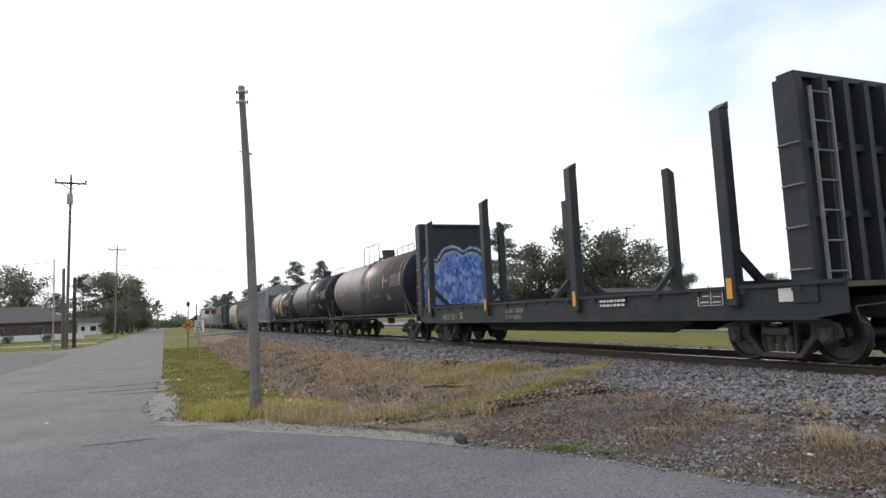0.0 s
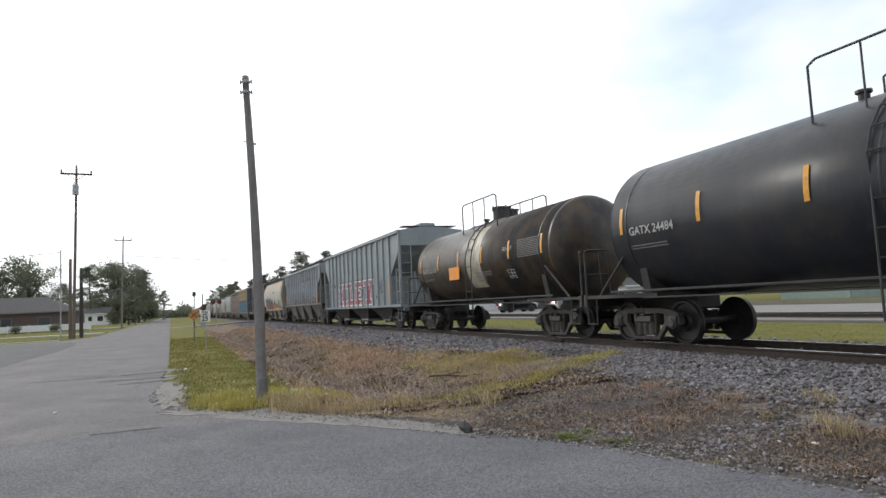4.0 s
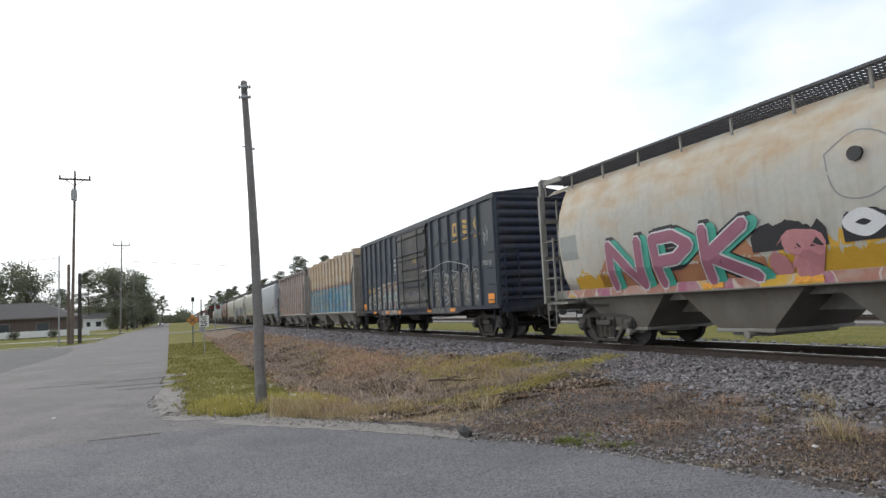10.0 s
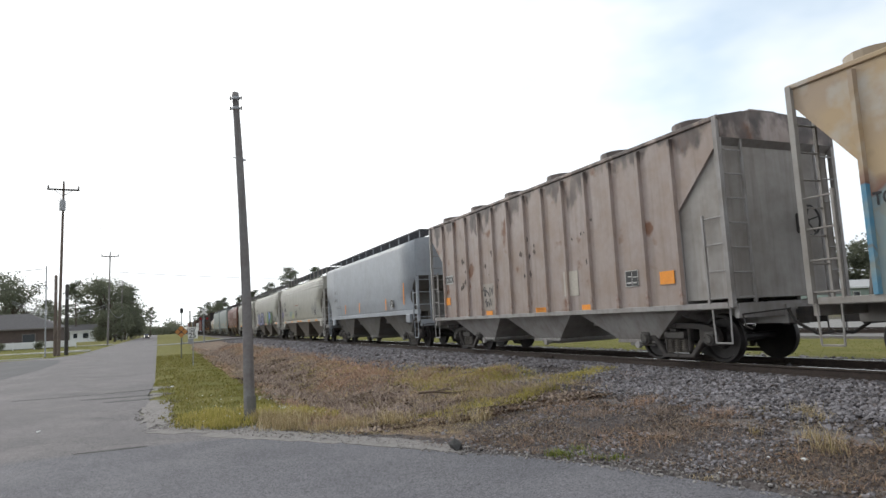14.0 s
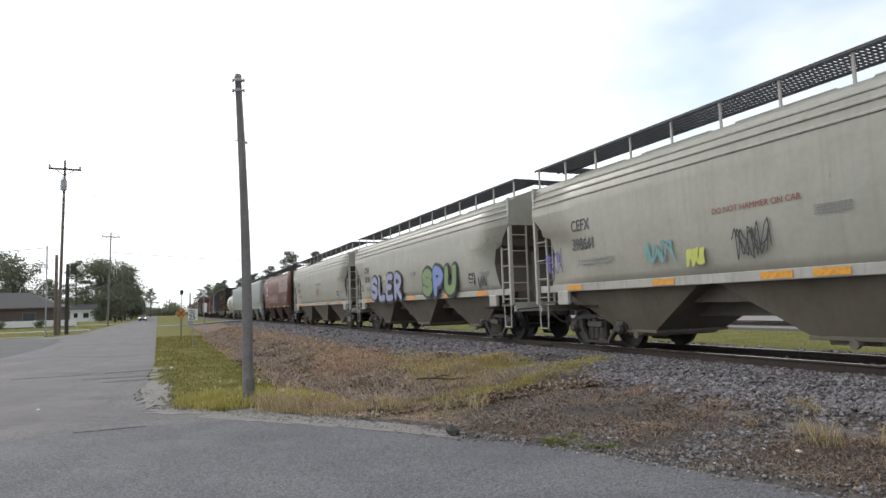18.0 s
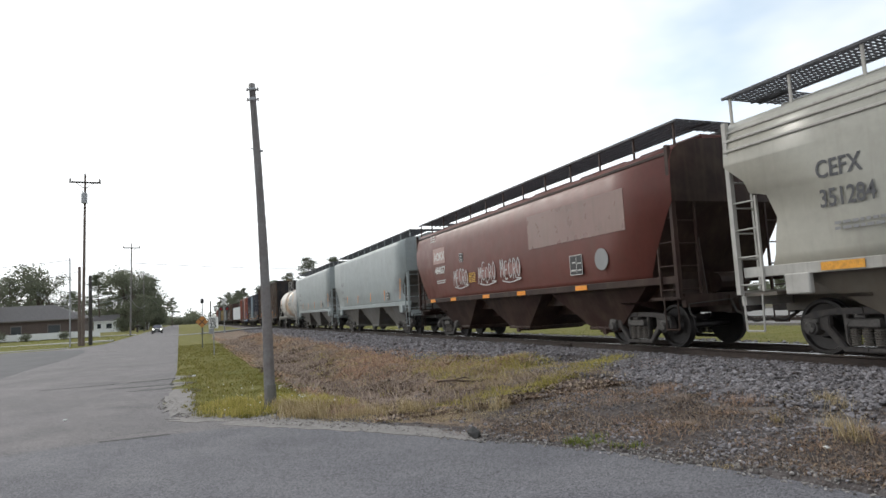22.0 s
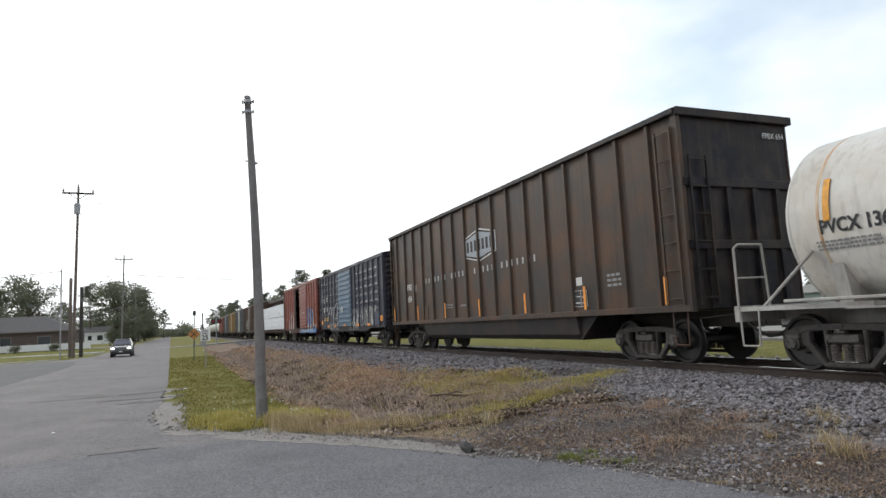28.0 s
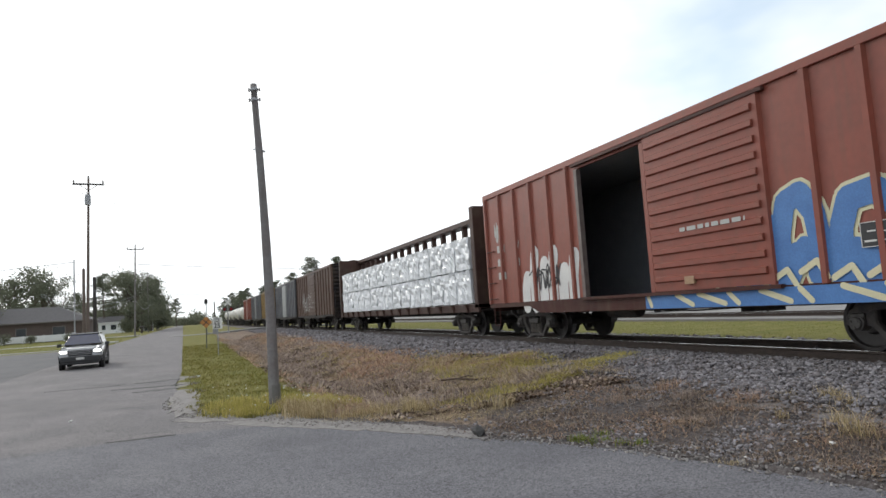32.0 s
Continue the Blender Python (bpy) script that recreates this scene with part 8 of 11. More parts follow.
# high-sided gondola with wood chips
BROWN = wagon_paint("rusty_brown_black_paint", (0.070, 0.060, 0.054), (0.165, 0.082, 0.044), 18.0, dirt=(0.060, 0.060, 0.055), dirt_amount=0.6, streak=(0.034, 0.033, 0.036), streak_amount=0.6)
# the tub is darker and greyer than the brown sides
TUBGREY = wagon_paint("dark_tub_paint", (0.052, 0.051, 0.054), (0.064, 0.056, 0.052), 18.7, streak_amount=0.2)
BROWN_D = wagon_paint("dark_end_paint", (0.018, 0.019, 0.025), (0.034, 0.026, 0.022), 18.5)


def chip_car(y0, y1, h):
    l = (y1 - y0) / 2
    car = thing("wood_chip_gondola", "rusty brown-black high-sided gondola heaped with wood chips", "gondola car", "gondola cars of the train")
    for s in (-1, 1):
        part("side_wall", box(s * (HW - 0.10), s * (HW - 0.06), -l, l, 1.15, h), BROWN, car)
        part("top_rail", box(s * (HW - 0.12), s * (HW + 0.06), -l - 0.02, l + 0.02, h - 0.06, h + 0.06, 0.012), BROWN_D, car)
        part("side_sill", box(s * (HW - 0.12), s * (HW + 0.01), -l, l, 1.06, 1.2, 0.01), BROWN, car)
        me = pattern("rib", prism(bmesh.new(), [(0.02, -0.07), (-0.09, -0.045), (-0.09, 0.045), (0.02, 0.07)], "z", 1.18, h - 0.05), BROWN)
        n = 17
        for k in range(n):
            use("rib", me, car, Matrix.Translation((s * (HW - 0.08), -l + 0.85 + (2 * l - 1.7) * k / (n - 1), 0)) @ Matrix.Rotation(0 if s < 0 else math.pi, 4, "Z"))
        part("end_wall", box(-HW + 0.06, HW - 0.06, s * (l - 0.06), s * (l - 0.02), 1.1, h), BROWN_D, car)
        for z in (2.35, 3.6):
            part("end_beam", box(-HW + 0.05, HW - 0.05, s * (l - 0.04), s * (l + 0.07), z - 0.09, z + 0.09, 0.01), BROWN_D, car)
        part("end_rail", box(-HW - 0.02, HW + 0.02, s * (l - 0.1), s * (l + 0.1), h - 0.1, h + 0.07, 0.012), BROWN_D, car)
        for x in (-1.0, -0.35, 0.35, 1.0):
            part("end_post", box(x - 0.06, x + 0.06, s * (l - 0.03), s * (l + 0.06), 1.1, 3.55), BROWN_D, car)
        part("corner_post", box(-HW + 0.0, -HW + 0.1, s * (l - 0.12), s * (l + 0.04), 1.06, h), BROWN, car)
        ladder(car, s * (l - 0.36), 1.2, h - 0.3, BROWN, 0.44, -HW - 0.03, posts=True, step=0.45)
        ladder(car, s * (l + 0.1), 1.2, h - 0.9, BROWN_D, 0.44, -1.15, "x", step=0.45)
        stirrup(car, s * (l - 0.36), BROWN, x=-1.5)
    tub = [(-1.48, 1.12), (-1.40, 0.62), (-1.2, 0.48), (1.2, 0.48), (1.40, 0.62), (1.48, 1.12)]
    part("tub", prism(bmesh.new(), tub, "y", -l + 4.0, l - 4.0), TUBGREY, car, "deep rounded tub between the trucks")
    for s in (-1, 1):
        pts = [(s * (l - 4.0), 1.12), (s * (l - 4.0), 0.48), (s * (l - 3.2), 1.12)]
        part("tub_end", prism(bmesh.new(), pts, "x", -1.35, 1.35), BROWN_D, car)
    rows = []
    rnd = random.Random(8)
    for i in range(9):
        x = -1.4 + 2.8 * i / 8
        rows.append([(x, -l + 0.1 + (2 * l - 0.2) * j / 40, h - 0.14 + 0.30 * math.cos(x * 1.1) * (0.55 + 0.45 * math.sin(j * 0.52)) + rnd.uniform(-.03, .03)) for j in range(41)])
    part("wood_chips", skin(bmesh.new(), rows), surface("wood_chip", (0.50, 0.34, 0.19), (0.36, 0.23, 0.12), 9.0, 0.8, 0.9, bump=0.6), car, "heap of pale wood chips", smooth=True)
    xx = -HW + 0.055
    hexa = [(l - 9.35, 3.0), (l - 10.55, 3.22), (l - 10.55, 3.86), (l - 9.35, 4.1), (l - 8.15, 3.86), (l - 8.15, 3.22)]
    em = part("emblem", prism(bmesh.new(), hexa, "x", xx - 0.006, xx), WHITE_INK, car, "white six-sided emblem with a dark outline")
    part("emblem_field", prism(bmesh.new(), [(a + (l - 9.35 - a) * 0.05, b + (3.55 - b) * 0.09) for a, b in hexa], "x", xx - 0.010, xx - 0.006), BROWN_D, em)
    part("emblem_face", prism(bmesh.new(), [(a + (l - 9.35 - a) * 0.11, b + (3.55 - b) * 0.21) for a, b in hexa], "x", xx - 0.014, xx - 0.010), plain("grey_blue_emblem", (0.30, 0.33, 0.36), 0.6), em)
    bm = bmesh.new()
    for k in range(7):
        bx(bm, xx - 0.018, xx - 0.014, l - 10.31 + k * 0.29, l - 10.15 + k * 0.29, 3.37, 3.73)
    tagged(part("emblem_letters", bm, BROWN_D, em), kind="stuff")
    bm = bmesh.new()
    for start, count in ((0, 7), (8, 5), (14, 5), (20, 7)):      # one block for each letter
        for k in range(count):
            y, z = 5.0 - (start + k) * 0.326, 2.64
            bx(bm, xx - 0.006, xx - 0.001, y - 0.085, y, z, z + 0.19)
    tagged(part("faded_lettering", bm, PALE_INK, car), "faded white lettering blocks", kind="stuff")
    words("654", 0.34, WHITE_INK, car, l - 2.1, 2.0, xx - 0.004, 0.01, 0.85)
    words("FPBX", 0.34, WHITE_INK, car, l - 2.02, 2.5, xx - 0.004, 0.01, 0.75)
    part("marking_frame", box(xx - 0.006, xx - 0.001, l - 3.22, l - 3.02, 2.4, 2.66), GREY_INK, car)
    part("side_hatch", box(xx - 0.02, xx, l - 4.45, l - 3.85, 1.22, 1.78, 0.008), BROWN, car)
    bars(car, l - 6.0, 1.72, xx - 0.004, 0.9, 0.05, 2, GREY_INK, seed=91)
    bars(car, l - 7.6, 1.66, xx - 0.004, 0.5, 0.06, 1, GREY_INK, seed=97)
    placard(car, -l + 3.7, 1.5, xx - 0.004, 0.55, 0.4)
    part("white_card", box(xx - 0.008, xx, -l + 3.6, -l + 3.85, 1.82, 2.02), WHITE_INK, car)
    stripes(car, (-l + 0.6, -l + 3.4, -l + 6.3, l - 9.3, l - 6.4, l - 3.5, l - 0.45), 1.5, 0.09, 0.56, xx - 0.1, ORANGE, "orange reflective strip")
    bars(car, -l + 2.6, 2.0, xx - 0.004, 0.5, 0.06, 3, GREY_INK, seed=92)
    words("FPBX 654", 0.17, WHITE_INK, car, 0.75, h - 0.42, -l - 0.03, 0.0, 0.9, face=0)
    running_gear(car, l)
    put(car, y0, y1)


chip_car(299.4, 318.0, 5.02)

# blue-grey boxcar with a pale blue ribbed door
SLATE = wagon_paint("slate_blue_paint", (0.046, 0.053, 0.082), (0.062, 0.062, 0.078), 20.0, dirt=(0.12, 0.11, 0.105), dirt_amount=0.45, streak=(0.05, 0.045, 0.05))
SLATE_D = wagon_paint("dark_slate_paint", (0.022, 0.024, 0.04), (0.035, 0.034, 0.045), 20.5)
SKYDOOR = wagon_paint("faded_blue_door_paint", (0.070, 0.165, 0.29), (0.11, 0.185, 0.24), 21.0, dirt=(0.20, 0.20, 0.17), dirt_amount=0.4)
y0, y1 = 319.1, 334.0
l = (y1 - y0) / 2
car, l = box_car("boxcar", "slate-blue boxcar with a faded blue ribbed door", y0, y1, 4.56, SLATE, SLATE_D, SLATE_D, [-l + 0.08, -6.55, -5.6, -4.65, -3.7, -2.8, -1.95, -1.2] + [l - 0.08 - k * 0.88 for k in range(7)],
                 [(0.42, 1.48, SKYDOOR, "ribbed")], under=(1.0, 0.25))
me = pattern("side_bead", prism(bmesh.new(), [(0.0, 0.10), (-0.030, 0.03), (-0.030, -0.05), (0.0, -0.07)], "y", -0.34, 0.34), SLATE)
for c in [-6.07, -5.12, -4.17, -3.25, -2.37] + [l - 0.52 - k * 0.88 for k in range(6)]:
    for z in (1.5, 1.9, 2.3, 2.7, 3.1, 3.5, 3.9):
        use("side_bead", me, car, Matrix.Translation((-HW, c, z)))
spray_field(car, 6.4, 1.95, 1.1, 1.95, mural_paint("blue_black_mural", [(0.03, 0.045, 0.13), (0.045, 0.05, 0.065), (0.03, 0.035, 0.05), (0.06, 0.065, 0.075)], (0.12, 0.12, 0.125), 1.6, 0.03), 53, -HW - 0.037, 0.3, label="dark blue and black sprayed ground")
bold_white = plain("bold_white_spray", (0.56, 0.56, 0.54), 0.6)
for pts, w in (([(4.75, 1.75), (4.68, 2.0), (4.5, 2.05), (4.4, 1.85)], .07), ([(4.42, 1.95), (4.3, 2.3), (4.1, 2.36), (3.95, 2.0), (3.92, 1.75)], .07), ([(3.9, 1.8), (3.8, 2.25), (3.6, 2.3), (3.45, 1.9), (3.35, 1.3)], .08), ([(3.3, 1.6), (3.2, 2.2), (2.8, 2.35), (2.3, 2.55), (2.15, 2.2), (2.1, 1.6), (2.05, 1.3)], .09),
               ([(2.75, 1.5), (2.6, 1.75), (2.45, 1.5)], .06), ([(2.2, 1.75), (2.45, 1.9), (2.4, 1.6)], .06)):
    bm = ribbon(bmesh.new(), flowing(pts), w * 0.7, -HW - 0.085, 6)
    part("spray_tag", bm, bold_white, car, "bold white sprayed line")
for k in range(9):                                            # white arches along the sill
    c = 4.3 - k * 0.52 - (2.6 if k > 4 else 0)
    bm = ribbon(bmesh.new(), flowing([(c + .2, 0.92), (c + .12, 1.2), (c, 1.34), (c - .12, 1.2), (c - .18, 0.92)]), 0.045, -HW - 0.088, 6)
    part("spray_tag", bm, bold_white, car, "white sprayed arch")
spray_field(car, -1.3, -6.3, 1.12, 2.2, mural_paint("grey_white_mural", [(0.055, 0.055, 0.065), (0.10, 0.10, 0.105), (0.04, 0.045, 0.06), (0.20, 0.195, 0.19)], (0.38, 0.38, 0.37), 2.0, 0.07, 0.5, (0.05, 0.05, 0.058)), 54, -HW - 0.037, 0.25, label="worn grey and white sprayed letters")
part("blue_patch", box(-HW - 0.0415, -HW - 0.0395, -6.7, -5.6, 1.15, 1.75), surface("deep_blue_spray", (0.035, 0.045, 0.10), (0.045, 0.05, 0.065), 3.0, 0.9, 0.5, bump=0.0), car, "dark blue sprayed patch")
for txt, y, z in (("CS", 6.4, 2.70), ("XT", 5.5, 2.75), ("507", 6.42, 2.10), ("363", 5.54, 2.14)):
    words(txt, 0.40, bold_white, car, y, z, -HW - 0.04, 0.012, 0.82)
bars(car, 6.3, 1.72, -HW - 0.04, 1.4, 0.07, 2, YELLOW_INK, seed=94)
bars(car, 6.3, 4.15, -HW - 0.008, 0.5, 0.03, 4, GREY_INK, seed=95)
tag(car, l - 0.35, 2.75, 0.4, 0.55, ghost_white, 96, -HW - 0.008, 0.03, 3)
tag(car, 1.2, 1.9, 0.7, 0.4, bold_white, 97, -HW - 0.135, 0.04, 2)
stripes(car, (l - 0.5, -l + 0.6), 1.42, 0.42, 0.26, -HW - 0.03, ORANGE, "orange reflective panel")
stripes(car, (l - 2.7, l - 4.6, 0.4, -2.6, -4.8), 1.16, 0.5, 0.13, -HW - 0.1, ORANGE, "orange reflective strip")
put(car, y0, y1)

# red boxcar with an open doorway
BRICKRED = wagon_paint("oxide_red_paint", (0.30, 0.082, 0.055), (0.25, 0.072, 0.05), 22.0, dirt=(0.14, 0.06, 0.045), dirt_amount=0.3, streak_amount=0.25)
# ends, sills and trim take a darker red than the sides
BRICKRED_D = wagon_paint("darker_oxide_red", (0.085, 0.030, 0.026), (0.05, 0.024, 0.022), 22.5)
y0, y1 = 335.3, 350.1
l = (y1 - y0) / 2
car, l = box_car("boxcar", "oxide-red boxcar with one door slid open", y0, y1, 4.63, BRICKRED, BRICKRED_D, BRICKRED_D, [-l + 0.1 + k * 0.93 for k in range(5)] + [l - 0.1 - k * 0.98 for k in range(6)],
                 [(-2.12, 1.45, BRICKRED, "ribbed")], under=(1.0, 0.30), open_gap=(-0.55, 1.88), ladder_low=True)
part("inner_wall", box(1.36, 1.40, -l + 0.1, l - 0.1, 1.12, 4.4), plain("dark_lining", (0.22, 0.24, 0.27), 0.8), car)
part("inner_roof", box(-1.45, 1.40, -l + 0.1, l - 0.1, 4.36, 4.40), plain("dark_lining", (0.22, 0.24, 0.27), 0.8), car)
WORN_POST = surface("worn_door_post", (0.16, 0.13, 0.12), (0.10, 0.07, 0.06), 5.0, 0.6, 0.6)
for y in (-0.6, 1.93):
    part("door_post", box(-HW - 0.07, -HW + 0.06, y - 0.06, y + 0.06, 1.1, 4.3), WORN_POST if y > 1 else BRICKRED, car)
royal = surface("royal_blue_spray", (0.05, 0.15, 0.38), (0.07, 0.20, 0.46), 2.5, 0.7, 0.5, bump=0.0)
cream_s = plain("cream_spray", (0.62, 0.58, 0.38), 0.5)


root = None
for wd, mt, dx in ((0.50, cream_s, 0.0), (0.38, royal, 0.012)):
    bm = bmesh.new()
    ribbon(bm, [(-3.72, 1.2), (-3.78, 1.9), (-3.92, 2.42), (-4.2, 2.52), (-4.42, 2.2), (-4.48, 1.7), (-4.4, 1.25)], wd, -HW - 0.012 - dx, 10)
    ribbon(bm, [(-3.85, 1.62), (-4.4, 1.72)], wd * 0.6, -HW - 0.012 - dx, 10)
    ribbon(bm, [(-4.78, 1.2), (-4.84, 1.9), (-5.0, 2.3), (-5.4, 2.36), (-5.72, 2.1), (-5.7, 1.72), (-5.36, 1.5), (-5.0, 1.55)], wd, -HW - 0.012 - dx, 10)
    ribbon(bm, [(-5.4, 1.5), (-5.7, 1.2), (-6.1, 1.1)], wd * 0.8, -HW - 0.012 - dx, 10)
    ribbon(bm, [(-6.6, 1.2), (-5.6, 1.15), (-4.6, 1.3), (-4.2, 1.7), (-3.9, 1.2), (-2.9, 1.15)], wd * 0.8, -HW - 0.012 - dx, 10)
    ribbon(bm, [(-3.4, 2.2), (-3.75, 2.1), (-3.7, 1.6), (-3.5, 1.3)], wd * 0.7, -HW - 0.012 - dx, 10)
    for v in bm.verts:
        v.co.z = 1.1 + (v.co.z - 1.1) * 1.02
    o = part("graffiti" if root is None else "fill", bm, mt, root or car, "large blue and cream sprayed rings" if root is None else "")
    root = root or o
bm = bmesh.new()
for k in range(9):
    c = (-1.9 - 0.55 * k, 1.22 + 0.08 * math.sin(k * 2))
    ribbon(bm, [(c[0], c[1]), (c[0] - 0.3, c[1] + 0.16), (c[0] - 0.45, c[1] - 0.1)], 0.1, -HW - 0.042, 7)
part("flame_band", bm, cream_s, root)
part("painted_sill", box(-HW - 0.048, -HW - 0.04, -l + 0.4, -0.3, 0.79, 1.08), royal, root, "blue sprayed sill")
rnd = random.Random(77)
for k in range(8):
    bm = ribbon(bmesh.new(), [(-0.2 + rnd.uniform(-1.0, -0.1) - k * 0.7, 0.85), (-0.3 - k * 0.7 - rnd.uniform(.0, .3), 1.05)], 0.1, -HW - 0.052 - 0.0005 * k, 7)
    part("sill_marking", bm, cream_s, root)
bm = bmesh.new()
for k in range(6):
    a = 4.95 - k * 0.5
    hh = (0.9, 1.7, 1.3, 1.6, 1.0, 1.4)[k]
    ribbon(bm, [(a, 1.0), (a, 1.0 + hh * 0.5), (a - 0.12, 1.0 + hh * 0.85)], 0.46, -HW - 0.008, 9)
ghost = part("graffiti", bm, surface("silver_spray", (0.66, 0.65, 0.63), (0.54, 0.53, 0.52), 3.0, 0.7, 0.4, bump=0.0), car, "pale silver sprayed shapes")
tag(ghost, 4.6, 1.35, 1.7, 0.7, dark_edge, 55, -HW - 0.02, 0.045, 3)
tag(car, l - 0.6, 3.0, 0.5, 0.6, plain("chalk_spray", (0.42, 0.42, 0.40)), 56, -HW - 0.008, 0.03, 3)
words("W", 0.3, plain("chalk_spray", (0.42, 0.42, 0.40)), car, 5.45, 2.7, -HW - 0.01, 0.01, 0.8)
words("98", 0.3, plain("chalk_spray", (0.42, 0.42, 0.40)), car, 5.45, 2.2, -HW - 0.01, 0.01, 0.8)
bars(car, l - 0.75, 2.9, -HW - 0.01, 0.5, 0.22, 3, plain("chalk_spray", (0.42, 0.42, 0.40)), seed=97)
stripes(car, (-l + 0.95,), 1.9, 0.08, 1.0, -HW - 0.08, ORANGE, "orange reflective strip")
placard(car, -5.4, 1.75, -HW - 0.06, 0.5, 0.36)
bars(car, -1.6, 2.35, -HW - 0.13, 1.6, 0.08, 1, plain("chalk_spray", (0.42, 0.42, 0.40)), seed=98)
part("bare_plate", box(-HW - 0.13, -HW - 0.06, -1.85, -1.6, 1.25, 1.4), plain("tan_plate", (0.35, 0.22, 0.13), 0.6), car)
put(car, y0, y1)


# centre-beam car with wrapped lumber
def centrebeam(y0, y1):
    l = (y1 - y0) / 2
    body = wagon_paint("dark_brown_frame_paint", (0.060, 0.035, 0.032), (0.09, 0.05, 0.04), 24.0)
    wrap = surface("white_wrap", (0.66, 0.68, 0.70), (0.55, 0.57, 0.60), 3.0, 0.6, 0.32, bump=0.5, bump_scale=7.0, grain=0.05)
    car = thing("centre_beam_car", "dark brown centre-beam car stacked with white-wrapped lumber", "flat car", "flat cars of the train")
    part("deck", box(-1.42, 1.42, -l, l, 1.02, 1.14), body, car)
    for s in (-1, 1):
        part("side_sill", box(s * 1.40, s * 1.50, -l, l, 0.86, 1.14, 0.01), body, car)
        part("end_bulkhead", box(-1.5, 1.5, s * (l - 0.3), s * l, 1.0, 4.52, 0.02), body, car, "solid end bulkhead")
        me = pattern("deck_bracket", prism(bmesh.new(), [(0, 0.86), (0, 1.14), (0.14, 1.14), (0.06, 0.86)], "y", -0.06, 0.06), body)
        for k in range(16):
            use("deck_bracket", me, car, Matrix.Translation((s * 1.47, -l + 0.9 + (2 * l - 1.8) * k / 15, 0)) @ Matrix.Rotation(0 if s > 0 else math.pi, 4, "Z"))
    part("top_chord", box(-0.30, 0.30, -l, l, 4.30, 4.50, 0.02), body, car)
    me = pattern("beam_post", box(-0.10, 0.10, -0.09, 0.09, 1.14, 4.32), body)
    n = 18
    for k in range(n):
        use("beam_post", me, car, Matrix.Translation((0, -l + 0.5 + (2 * l - 1.0) * k / (n - 1), 0)))
    rnd = random.Random(4)
    packs = []
    for v in range(3):                                   # three wrinkled packs to draw on
        bm = bmesh.new()
        nx, ny, nz = 6, 22, 9
        bmesh.ops.create_cube(bm, size=1)
        bmesh.ops.subdivide_edges(bm, edges=bm.edges[:], cuts=9, use_grid_fill=True)
        for q in bm.verts:
            p = Vector((q.co.x * 1.2, q.co.y * 1.28, q.co.z * 1.18))
            d = noise.noise(Vector((p.x * 2.2, p.y * 2.6 + v * 9, p.z * 3.5))) * 0.06 + abs(noise.noise(Vector((p.y * 5 + p.z * 6 + v, p.z * 3, p.x)))) * -0.09
            q.co = p + Vector((q.co.x, q.co.y * 0.3, q.co.z * 0.6)) * d * 2
        packs.append(pattern("lumber_pack", bm, wrap, False))
    for s in (-1, 1):
        for k in range(15):
            for t in range(2):
                y = -l + 0.6 + 0.7 + k * (2 * l - 1.2 - 1.4) / 14
                pk = use("lumber_pack", packs[rnd.randrange(3)], car, Matrix.Translation((s * 0.86, y, 1.75 + t * 1.2)), "wrinkled white plastic wrap")
    running_gear(car, l, 2.3)
    put(car, y0, y1)


centrebeam(351.2, 372.9)

# the last cars, far up the line
DUSKBROWN = wagon_paint("dusty_brown_paint", (0.115, 0.070, 0.055), (0.15, 0.10, 0.08), 26.0)
OCHRE = wagon_paint("ochre_paint", (0.34, 0.22, 0.07), (0.28, 0.19, 0.08), 27.0)
SLATE2 = wagon_paint("faded_slate_paint", (0.11, 0.12, 0.14), (0.16, 0.16, 0.17), 28.0)
PALEDOOR = wagon_paint("pale_door_paint", (0.42, 0.44, 0.44), (0.35, 0.36, 0.36), 29.0)
for y0, y1, mt, dm, lab in ((374.9, 390.3, DUSKBROWN, DUSKBROWN, "dusty brown boxcar"), (391.8, 406.3, SLATE2, PALEDOOR, "faded slate boxcar with a pale door"),
                            (407.8, 422.3, OCHRE, OCHRE, "ochre boxcar"), (423.8, 438.3, SLATE2, SLATE2, "faded slate boxcar"), (439.8, 454.3, BRICKRED, BRICKRED, "oxide-red boxcar")):
    l = (y1 - y0) / 2
    car, l = box_car("boxcar", lab + " far up the train", y0, y1, 4.55, mt, BROWN_D, BROWN_D, [-l + 0.1 + k * 1.0 for k in range(6)] + [l - 0.1 - k * 1.0 for k in range(6)], [(0, 1.4, dm, "ribbed")], under=(1.0, 0.2))
    if mt is DUSKBROWN:
        tag(car, l - 3.0, 1.3, 5.0, 1.6, plain("chalk_spray", (0.42, 0.42, 0.40)), 99, -HW - 0.09, 0.08, 3)
    put(car, y0, y1)
for k in range(5):
    y0 = 457.0 + k * 15.6
    car, l = tank_car("tank_car", "cream-white tank car at the far end of the train", y0, y0 + 12.6, WHITE_TANK, DARK_UNDER, 1.42, 2.45, 3)
    put(car, y0, y0 + 12.6)

# ---- loose stone, grass and weeds (too many to count) ----


